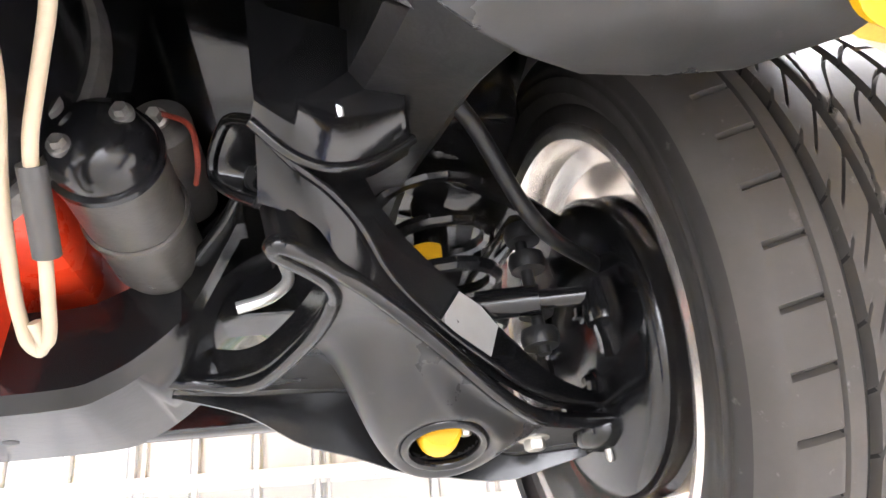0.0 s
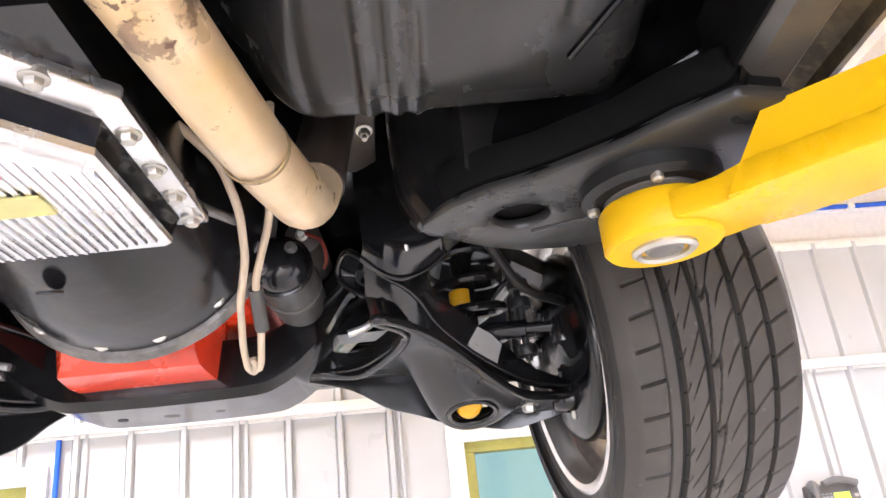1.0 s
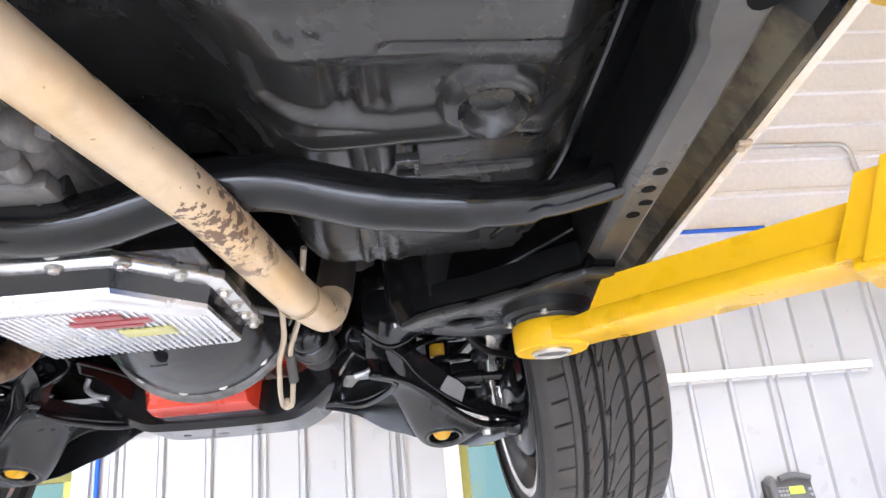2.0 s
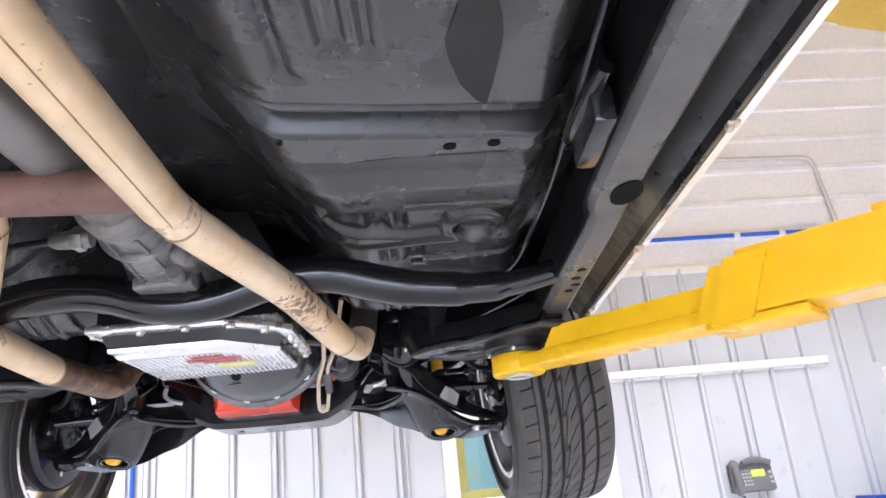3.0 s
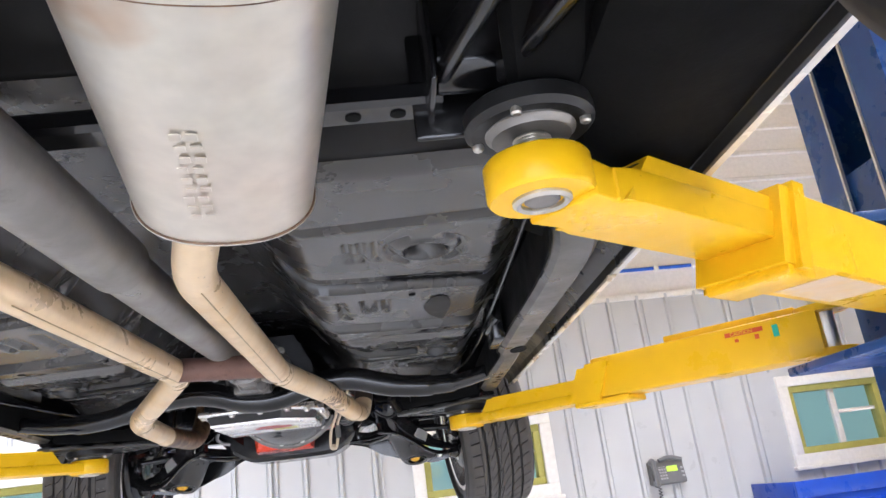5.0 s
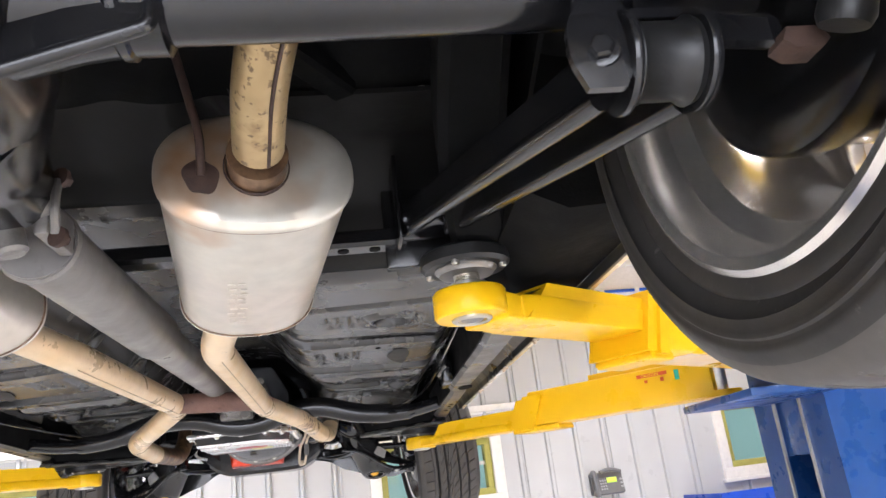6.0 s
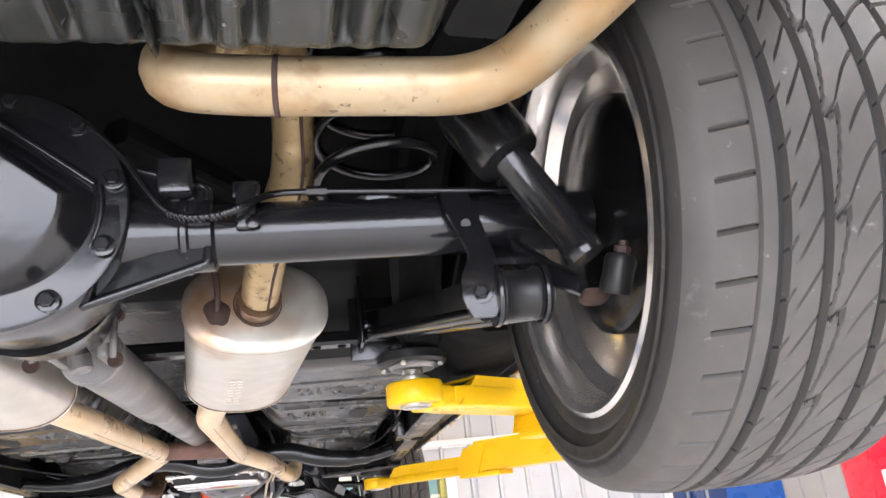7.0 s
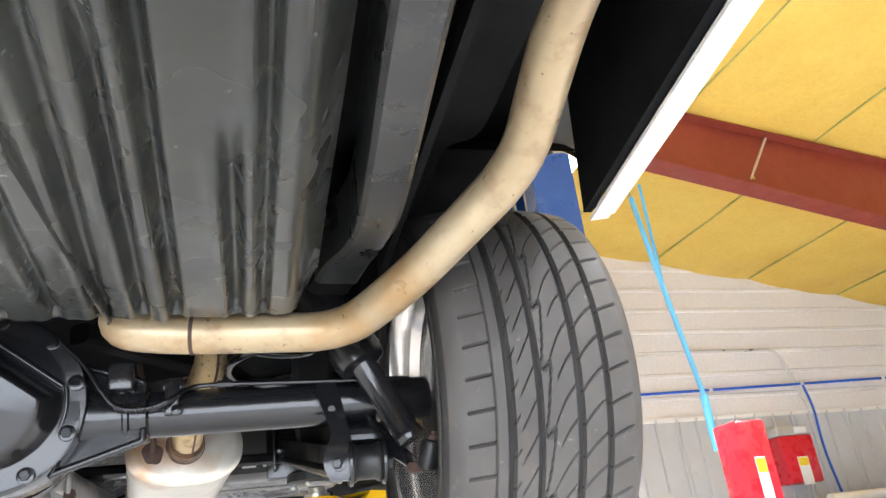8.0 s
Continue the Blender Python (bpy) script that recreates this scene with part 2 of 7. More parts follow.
# darker copy of the floor undercoat, with shade put into the colour
M_RISER_SHADE = mat("shaded_undercoat", (0.012, 0.0115, 0.011), 0.45, spots=[(3, 0.35, 0.75, (0.022, 0.021, 0.020), 0.7), (30, 0.62, 0.78, (0.010, 0.010, 0.009), 0.5)], bumps=[(140, 0.15, 0.0015), (7, 0.08, 0.01)], spec=0.15)
M_RUSTPIPE = mat("rusty_pipe", (0.11, 0.056, 0.042), 0.6, metal=0.2, spots=[(12, 0.4, 0.7, (0.20, 0.11, 0.085), 0.7), (60, 0.55, 0.7, (0.06, 0.03, 0.02), 0.6)], bumps=[(150, 0.25, 0.002)])
M_FLANGE = mat("dark_manifold_steel", (0.055, 0.045, 0.038), 0.45, metal=0.4, spots=[(12, 0.45, 0.7, (0.09, 0.065, 0.05), 0.7)], bumps=[(120, 0.25, 0.002)])
M_RUST = mat("rust", (0.048, 0.024, 0.016), 0.75, spots=[(40, 0.4, 0.65, (0.022, 0.012, 0.009), 0.8), (25, 0.6, 0.75, (0.10, 0.05, 0.03), 0.6)], bumps=[(120, 0.4, 0.003)])
M_STEEL = mat("brushed_steel", (0.61, 0.58, 0.51), 0.36, metal=0.72, spots=[(4, 0.35, 0.75, (0.66, 0.54, 0.46), 0.6), (2.2, 0.4, 0.8, (0.55, 0.55, 0.49), 0.6)], bumps=[(30, 0.03, 0.002)], rough_var=0.07, stains=[((s * 0.215, -2.095, 1.91), 0.095, 14, 0.48, 0.90, (0.40, 0.21, 0.09), 0.85) for s in (1, -1)] + [((s * 0.276, -2.09, 1.92), 0.085, 14, 0.50, 0.95, (0.46, 0.27, 0.13), 0.75) for s in (1, -1)], fine=2.0)
M_SHAFT = mat("driveshaft_steel", (0.21, 0.20, 0.19), 0.42, metal=0.6, spots=[(6, 0.45, 0.7, (0.31, 0.295, 0.27), 0.6), (50, 0.6, 0.75, (0.12, 0.10, 0.09), 0.4)], bumps=[(160, 0.08, 0.001)])
M_ALU = mat("cast_aluminium", (0.78, 0.78, 0.78), 0.22, metal=0.95, spots=[(10, 0.55, 0.75, (0.5, 0.49, 0.48), 0.4)], bumps=[(120, 0.06, 0.001)])
M_CASTGREY = mat("rough_casting", (0.21, 0.20, 0.188), 0.45, metal=0.5, spots=[(30, 0.45, 0.65, (0.08, 0.075, 0.07), 0.7)], bumps=[(80, 0.4, 0.003)])
M_RIM = mat("polished_rim", (0.78, 0.75, 0.71), 0.21, metal=0.86, spots=[(10, 0.4, 0.8, (0.6, 0.56, 0.52), 0.4)], rough_var=0.04, fine=2.0)
M_ZINC = mat("zinc_bolt", (0.55, 0.53, 0.48), 0.38, metal=0.9, bumps=[(200, 0.1, 0.001)])
M_ORANGE = mat("orange_engine_paint", (0.75, 0.055, 0.015), 0.3, spots=[(9, 0.5, 0.75, (0.55, 0.03, 0.012), 0.6)], bumps=[(90, 0.08, 0.002)], coat=0.3)
M_REDTAPE = mat("red_mark", (0.38, 0.06, 0.06), 0.4)
M_GREENTAPE = mat("green_yellow_mark", (0.60, 0.56, 0.22), 0.4)
M_YELLOW = mat("yellow_lift_paint", (0.82, 0.475, 0.002), 0.36, spots=[(1.5, 0.4, 0.8, (0.78, 0.44, 0.002), 0.5), (35, 0.70, 0.78, (0.45, 0.28, 0.02), 0.35), (140, 0.71, 0.76, (0.14, 0.10, 0.03), 0.5)], grain=2.0, spec=0.35)
M_WORN = mat("worn_cream_paint", (0.72, 0.52, 0.30), 0.5, spots=[(9, 0.45, 0.65, (0.80, 0.48, 0.03), 0.7)])
M_SHOCKY = mat("yellow_shock", (0.80, 0.42, 0.01), 0.35)
M_BLUE = mat("blue_lift_paint", (0.010, 0.055, 0.215), 0.33, spots=[(6, 0.5, 0.75, (0.02, 0.09, 0.32), 0.6), (80, 0.7, 0.76, (0.2, 0.2, 0.2), 0.4)], bumps=[(60, 0.05, 0.001)])
M_CABINET = mat("blue_cabinet_paint", (0.01, 0.06, 0.42), 0.35, bumps=[(90, 0.04, 0.001)])
M_WIRE = mat("tan_wire", (0.52, 0.42, 0.30), 0.5, bumps=[(120, 0.1, 0.001)])
M_DARKWIRE = mat("grey_sleeve", (0.07, 0.068, 0.065), 0.5)
M_WHITE = mat("white_car_paint", (0.80, 0.77, 0.70), 0.2, coat=0.6, bumps=[(200, 0.01, 0.001)])
M_SIDING = mat("white_steel_siding", (0.56, 0.57, 0.58), 0.4, spots=[(1.5, 0.45, 0.7, (0.52, 0.53, 0.54), 0.6)], grain=1.2, fine=3.0)
M_LINER = mat("ivory_steel_liner", (0.78, 0.75, 0.73), 0.42, spots=[(1.2, 0.45, 0.7, (0.72, 0.68, 0.65), 0.6)], bumps=[(40, 0.03, 0.001)])
M_TRIM = mat("white_trim", (0.82, 0.80, 0.76), 0.4, bumps=[(60, 0.03, 0.001)])
M_OLIVE = mat("olive_window_frame", (0.42, 0.40, 0.10), 0.5, spots=[(9, 0.45, 0.7, (0.34, 0.31, 0.08), 0.6)], bumps=[(60, 0.08, 0.001)])
M_INSUL = mat("yellow_insulation_facing", (0.76, 0.52, 0.10), 0.6, spots=[(1.3, 0.4, 0.7, (0.68, 0.42, 0.06), 0.7)], bumps=[(3, 0.35, 0.06), (25, 0.1, 0.01)])
M_REDIRON = mat("red_oxide_steel", (0.22, 0.035, 0.02), 0.45, spots=[(3, 0.45, 0.7, (0.27, 0.05, 0.03), 0.6)], bumps=[(60, 0.05, 0.001)])
M_CONC = mat("pale_concrete", (0.60, 0.59, 0.57), 0.35, spots=[(1.1, 0.4, 0.7, (0.52, 0.51, 0.495), 0.7), (12, 0.6, 0.75, (0.2, 0.195, 0.19), 0.3)], bumps=[(50, 0.1, 0.002)])
M_AIRLINE = mat("blue_air_line", (0.02, 0.12, 0.62), 0.4)
M_STRAP = mat("light_blue_strap", (0.16, 0.58, 0.90), 0.5)
M_GALV = mat("galvanised_conduit", (0.62, 0.62, 0.60), 0.38, metal=0.6, spots=[(30, 0.5, 0.7, (0.5, 0.5, 0.49), 0.5)])
M_PHONE = mat("grey_phone_plastic", (0.17, 0.17, 0.175), 0.45, bumps=[(200, 0.05, 0.001)])
M_KEY = mat("pale_keys", (0.42, 0.42, 0.43), 0.5)
M_RED = mat("red_tool_paint", (0.62, 0.015, 0.03), 0.3, spots=[(8, 0.55, 0.75, (0.5, 0.01, 0.02), 0.5)], coat=0.3)
M_LABEL = mat("white_sticker", (0.8, 0.8, 0.78), 0.4)
M_LABELY = mat("yellow_sticker", (0.85, 0.62, 0.02), 0.4)
M_LABELR = mat("red_sticker", (0.62, 0.08, 0.02), 0.4)
M_LABELG = mat("teal_sticker", (0.02, 0.42, 0.32), 0.4)
# rubber of the tread cuts: cleaner, and darkened as if shaded
M_GROOVE = mat("shaded_groove_rubber", (0.022, 0.021, 0.020), 0.75, bumps=[(180, 0.1, 0.001)], spec=0.25)
M_DARK = mat("dark_plastic", (0.02, 0.02, 0.022), 0.45)
M_TANK = mat("fuel_tank_paint", (0.026, 0.0275, 0.024), 0.27, spots=[(3, 0.42, 0.7, (0.050, 0.051, 0.045), 0.7), (8, 0.5, 0.75, (0.013, 0.0135, 0.012), 0.6), (70, 0.70, 0.75, (0.3, 0.3, 0.28), 0.4)], bumps=[(130, 0.06, 0.001), (5, 0.16, 0.02)], rough_var=0.1, fine=2.5)

M_GLASS = bpy.data.materials.new("window_glass")
M_GLASS.use_nodes = True
M_GLASS.node_tree.nodes["Principled BSDF"].inputs["Base Color"].default_value = (0.85, 0.96, 0.94, 1)
M_GLASS.node_tree.nodes["Principled BSDF"].inputs["Transmission Weight"].default_value = 1.0
M_GLASS.node_tree.nodes["Principled BSDF"].inputs["Roughness"].default_value = 0.02


def glow(name, colour, strength):
    m = bpy.data.materials.new(name)
    m.use_nodes = True
    b = m.node_tree.nodes["Principled BSDF"]
    b.inputs["Base Color"].default_value = (*colour, 1)
    b.inputs["Emission Color"].default_value = (*colour, 1)
    b.inputs["Emission Strength"].default_value = strength
    return m


M_LAMP = glow("lamp_tube", (1.0, 0.99, 0.96), 9.0)
M_LCD = glow("green_display", (0.50, 0.72, 0.08), 0.42)
M_OUTSIDE = glow("daylight_beyond", (0.42, 0.62, 0.57), 0.62)

# ---------------------------------------------------------------- the shop building
# local frame of the end wall: x along the wall, y outwards, z up
WALL = Matrix.Translation((2.5, 3.30, 0)) @ Matrix.Rotation(radians(4.52), 4, "Z")


def structure(name, bm, material, label, m=WALL, category="wall"):
    ob = part(name, bm, material, None, label)
    ob.matrix_world = m
    return tagged(ob, label, category, kind="structure")


def roofz(u):
    """Height of the roof above the wall's own x."""
    return 5.40 - 0.163 * abs(u + 2.5)


def ribbed(u0, u1, z0, z1, pitch, phase, deep=0.022):
    """Vertical ribbed sheet: raised ribs, an added groove on either side for their shaded edges, wall board behind it.
    """
    prof = [(u0, -0.018)]
    k = math.ceil((u0 - phase) / pitch)
    while phase + k * pitch < u1 - 0.06:
        c = phase + k * pitch
        if c > u0 + 0.06:
            prof += [(c - 0.024, -0.018), (c - 0.022, -0.011), (c - 0.0165, -0.011), (c - 0.0155, -0.018), (c - 0.010, -0.040), (c + 0.010, -0.040), (c + 0.0155, -0.018), (c + 0.0165, -0.011), (c + 0.022, -0.011), (c + 0.024, -0.018)]
        if k % 3 == 0 and c + 0.07 < u1 and c > u0 + 0.06:
            prof += [(c + 0.034, -0.018), (c + 0.039, -0.034), (c + 0.051, -0.034), (c + 0.056, -0.018)]
        k += 1
    prof.append((u1, -0.018))
    bm = bmesh.new()
    lo = [bm.verts.new((a, b, z0)) for a, b in prof]
    hi = [bm.verts.new((a, b, z1)) for a, b in prof]
    for i in range(len(prof) - 1):
        bm.faces.new((lo[i], lo[i + 1], hi[i + 1], hi[i]))
    return join(bm, box(u0, u1, 0.002, 0.12, z0, z1))


WIN = [(-2.05, -0.99, 1.40, 2.00), (0.89, 1.86, 1.37, 2.06), (-5.2, -3.90, 1.40, 1.99)]  # u0, u1, z0, z1
SILL, HEAD = 2.10, 2.82
# lower wall: bands under, between and over the windows
cuts = sorted(WIN)
edge, band = -9.6, []
for u0, u1, z0, z1 in cuts:
    band.append((edge, u0, 0.0, SILL))
    band.append((u0, u1, 0.0, z0))
    band.append((u0, u1, z1, SILL))
    edge = u1
band.append((edge, 8.6, 0.0, SILL))
band.append((-9.6, 8.6, SILL, HEAD))
structure("wall_north", join(*[ribbed(a, b, c, d, 0.245, -0.11) for a, b, c, d in band]), M_SIDING, "white ribbed steel wall with vertical ribs")
# upper wall: horizontal liner panels, stepped laps
lap = bmesh.new()
z, k = HEAD, 0
while z < 5.5:
    rows = [(0.0, z), (0.0, z + 0.195), (-0.018, z + 0.205), (-0.018, z + 0.235), (0.0, z + 0.245)]
    for (a, p), (b, q) in zip(rows, rows[1:]):
        lap.faces.new([lap.verts.new(v) for v in ((-9.6, a, p), (8.6, a, p), (8.6, b, q), (-9.6, b, q))])
    z += 0.245
bmesh.ops.remove_doubles(lap, verts=lap.verts, dist=0.0005)
structure("wall_upper", join(lap, box(-9.6, 8.6, 0.004, 0.12, HEAD, 5.6)), M_LINER, "ivory horizontal steel liner panels above white wall")
structure("trim_rail", join(box(-9.6, 0.52, -0.065, -0.026, 2.115, 2.165, 0.004), box(-9.6, 0.51, -0.028, -0.0, 2.10, 2.12, 0.003)), M_TRIM, "white trim rail along the ribbed wall", category="trim")
structure("trim_ledge", box(-9.6, 8.6, -0.035, -0.0, 2.79, 2.84, 0.004), M_TRIM, "white trim where the two wall panels meet", category="trim")
for i, (u0, u1, z0, z1) in enumerate(WIN):
    w = new("window_%d" % (i + 1))
    w.matrix_world = WALL @ Matrix.Translation(((u0 + u1) / 2, 0, z0))
    tagged(w, "white-trimmed shop window with an olive inner frame", "window", kind="structure")
    hw, h = (u1 - u0) / 2, z1 - z0

    def ring(t0, t1, y0, y1, b=0.004):
        """A frame of four mitred bars from inset t0 to inset t1."""
        return join(box(-hw + t0, hw - t0, y0, y1, t0, t1, b), box(-hw + t0, hw - t0, y0, y1, h - t1, h - t0, b), box(-hw + t0, -hw + t1, y0, y1, t1, h - t1, b), box(hw - t1, hw - t0, y0, y1, t1, h - t1, b))

    for nm, bm, ma in (("window_trim", ring(0.0, 0.085, -0.045, 0.10), M_TRIM), ("window_frame", ring(0.085, 0.135, -0.012, 0.09), M_OLIVE),
                       ("pane", box(-hw + 0.13, hw - 0.13, 0.045, 0.051, 0.13, h - 0.13), M_GLASS)):
        ob = part(nm, bm, ma)
        ob.parent = w
        if nm == "pane":
            ob.visible_shadow = False
    for nm, bm, ma in (("mullion", box(-0.02, 0.03, 0.03, 0.07, 0.13, h - 0.13, 0.003), M_TRIM), ("sash_rail", box(0.03, hw - 0.13, 0.03, 0.06, h * 0.52, h * 0.52 + 0.03, 0.003), M_TRIM)):
        ob = part(nm, bm, ma)
        ob.parent = w
    ob = part("window_sill", box(-hw - 0.02, hw + 0.02, -0.07, 0.0, -0.03, 0.0, 0.004), M_TRIM)
    ob.parent = w
bd = part("backdrop", box(-9.0, 8.0, 1.6, 1.65, 0.2, 3.2), M_OUTSIDE)
bd.matrix_world = WALL
tagged(bd, "pale green daylight outside the windows", "backdrop", kind="structure")

structure("floor", box(-9.6, 8.6, -10.6, 0.12, -0.15, 0.0), M_CONC, "grey sealed concrete shop floor", category="floor")
structure("wall_east", box(8.6, 8.75, -10.6, 0.12, 0, 4.6), M_SIDING, "plain white steel side wall")
structure("wall_west", box(-9.75, -9.6, -10.6, 0.12, 0, 4.6), M_SIDING, "plain white steel side wall")
structure("wall_south", join(box(-9.6, -6.4, -10.6, -10.45, 0, 5.6), box(-1.3, 8.6, -10.6, -10.45, 0, 5.6), box(-6.4, -1.3, -10.6, -10.45, 3.65, 5.6)), M_SIDING, "white steel wall with a wide open door")
# sloping roof lining: two pitches of quilted insulation, seams sagging between the purlins


def lining(u, v):
    return 5.40 - 0.163 * np.abs(u + 2.5) - 0.05 * np.abs(np.sin(np.pi * (u + 0.2) / 1.25)) ** 0.6 + 0.012 * np.sin(5.1 * u + 1.7 * v) * np.sin(3.3 * v)


me = height_sheet(-9.7, 8.7, -10.55, 0.1, 0.05, lining, 0.12)
me.materials.append(M_INSUL)
structure("ceiling", me, None, "yellow quilted insulation lining under a sloping roof", category="ceiling")
seams = join(*[tube([(u, v, roofz(u) - 0.006) for v in (-10.3, 0.0)], 0.010, 6, 0.01) for u in np.arange(-8.95, 8.5, 1.25)])
structure("ceiling_seams", seams, M_OLIVE, "dark taped seams of the roof insulation", category="trim")
for k, v in enumerate((-2.55, -7.6)):
    for side in (1, -1):
        a, b = -2.5, (8.55 if side > 0 else -9.55)
        za, zb = roofz(a) - 0.07, roofz(b) - 0.07
        bm = join(loft([[(u, v - 0.006, z - d), (u, v + 0.006, z - d), (u, v + 0.006, z), (u, v - 0.006, z)] for u, z, d in ((a, za, 0.36), (b, zb, 0.82))]),
                  loft([[(u, v - 0.09, z - d - 0.014), (u, v + 0.09, z - d - 0.014), (u, v + 0.09, z - d), (u, v - 0.09, z - d)] for u, z, d in ((a, za, 0.36), (b, zb, 0.82))]),
                  loft([[(u, v - 0.09, z - 0.002), (u, v + 0.09, z - 0.002), (u, v + 0.09, z + 0.012), (u, v - 0.09, z + 0.012)] for u, z in ((a, za), (b, zb))]))
        structure("roof_beam", bm, M_REDIRON, "red oxide tapered steel rafter under the roof", category="beam")

# blue air line, conduit and hoses on the end wall


def wall_thing(name, bm, material, label, category):
    ob = part(name, bm, material)
    ob.matrix_world = WALL
    return tagged(ob, label, category)


air = wall_thing("air_pipe", tube([(-9.5, -0.04, 3.03), (0.6, -0.04, 3.035), (1.7, -0.04, 3.09), (8.5, -0.04, 3.20)], 0.014, 10), M_AIRLINE, "blue compressed air pipe run along the wall", "pipe")
for u, h in ((-0.6, 3.034), (0.1, 3.035), (0.43, 3.035), (2.6, 3.105), (3.82, 3.125), (5.0, 3.143)):
    part("pipe_clamp", box(u - 0.02, u + 0.02, -0.062, -0.0, h - 0.02, h + 0.02, 0.004), M_TRIM, air).matrix_world = WALL
wall_thing("air_drop_pipe", tube([(-3.86, -0.04, 2.1), (-3.86, -0.04, 0.9)], 0.012, 10), M_AIRLINE, "thin blue air pipe dropping down the wall", "pipe")
wall_thing("electrical_conduit", tube([(-0.2, -0.03, 3.62), (0.80, -0.03, 3.60), (0.86, -0.03, 3.06), (0.86, -0.03, 2.84)], 0.015, 10, 0.08), M_GALV, "galvanised conduit bent down along the wall", "conduit")
wall_thing("electrical_conduit", tube([(2.4, -0.03, 3.54), (3.62, -0.03, 3.53), (3.84, -0.03, 2.84)], 0.015, 10, 0.14), M_GALV, "galvanised conduit bent down along the wall", "conduit")
wall_thing("air_hose", tube([(3.82, -0.05, 3.12), (3.87, -0.06, 2.85), (3.83, -0.07, 2.4), (3.95, -0.06, 1.6), (3.95, -0.06, 0.02)], 0.013, 8, 0.2), M_AIRLINE, "blue air hose hanging from the air pipe", "hose")

# telephone on the wall
ph = new("wall_phone")
ph.matrix_world = WALL @ Matrix.Translation((-0.17, -0.005, 1.37))
tagged(ph, "grey desk telephone with a green display hung on the wall", "telephone")
TILT_P = Matrix.Rotation(radians(-14), 4, "X")


def on_phone(name, bm, material, label="", m=Matrix.Identity(4)):
    ob = part(name, bm, material)
    ob.parent = ph
    ob.matrix_basis = m
    if label:
        ob["label"] = label
    return ob


on_phone("phone_body", join(box(-0.13, 0.14, -0.06, 0.0, 0.0, 0.17, 0.012), moved(box(-0.13, 0.14, -0.03, 0.02, 0.0, 0.175, 0.01), Matrix.Translation((0, -0.055, 0.0)) @ TILT_P)), M_PHONE)
on_phone("receiver", join(tube([(-0.115, -0.10, 0.175), (-0.118, -0.125, 0.09), (-0.105, -0.10, 0.0)], 0.017, 12, 0.06), lathe([(0.026, 0), (0.028, 0.02), (0.018, 0.035)], (-0.115, -0.075, 0.165), (0, -1, 0.2), 18), lathe([(0.026, 0), (0.028, 0.02), (0.018, 0.035)], (-0.105, -0.075, 0.015), (0, -1, -0.2), 18)), M_PHONE, "dark grey receiver")
on_phone("hood", tube([(-0.06, -0.09, 0.172), (0.02, -0.085, 0.195), (0.12, -0.085, 0.165)], 0.016, 10), M_PHONE)
on_phone("display", moved(box(0.0, 0.085, -0.036, -0.03, 0.082, 0.125, 0.002), Matrix.Translation((0, -0.055, 0)) @ TILT_P), M_LCD, "glowing green display")
for r in range(5):
    for c in range(3):
        on_phone("key", moved(box(-0.062 + c * 0.02, -0.048 + c * 0.02, -0.036, -0.03, 0.03 + r * 0.022, 0.043 + r * 0.022, 0.002), Matrix.Translation((0, -0.055, 0)) @ TILT_P), M_KEY)
for c in range(6):
    on_phone("key", moved(box(0.0 + c * 0.02, 0.014 + c * 0.02, -0.036, -0.03, 0.14, 0.15, 0.002), Matrix.Translation((0, -0.055, 0)) @ TILT_P), M_KEY)
for r in range(3):
    on_phone("key", moved(box(0.108, 0.128, -0.036, -0.03, 0.035 + r * 0.03, 0.05 + r * 0.03, 0.002), Matrix.Translation((0, -0.055, 0)) @ TILT_P), M_KEY)
coil = []
for k in range(220):
    a = k * 0.62
    coil.append((-0.075 + 0.012 * math.cos(a), -0.05 + 0.012 * math.sin(a), -0.005 - k * 0.0022))
on_phone("coiled_cord", tube(coil, 0.0035, 6, 0.001), M_DARK, "coiled dark cord")

# blue cabinet under the second window
cab = new("tool_cabinet")
cab.matrix_world = WALL @ Matrix.Translation((1.25, -0.32, 0))
tagged(cab, "bright blue steel tool cabinet standing against the wall", "cabinet")
for nm, bm, ma in [("body", box(-0.75, 0.95, -0.28, 0.28, 0.06, 1.24, 0.006), M_CABINET), ("top_tray", join(box(-0.77, 0.97, -0.30, -0.27, 1.18, 1.29, 0.005), box(-0.77, -0.74, -0.27, 0.29, 1.18, 1.29, 0.005), box(0.94, 0.97, -0.27, 0.29, 1.18, 1.29, 0.005)), M_CABINET), ("plinth", box(-0.72, 0.92, -0.24, 0.26, 0.0, 0.07), M_DARK)]:
    part(nm, bm, ma).parent = cab
for k in range(5):
    dr = part("drawer", box(-0.72, 0.92, -0.298, -0.275, 0.10 + k * 0.21, 0.29 + k * 0.21, 0.005), M_CABINET)
    dr.parent = cab
    part("handle", box(-0.6, 0.8, -0.325, -0.298, 0.245 + k * 0.21, 0.262 + k * 0.21, 0.004), M_GALV).parent = dr

# red equipment on the wall


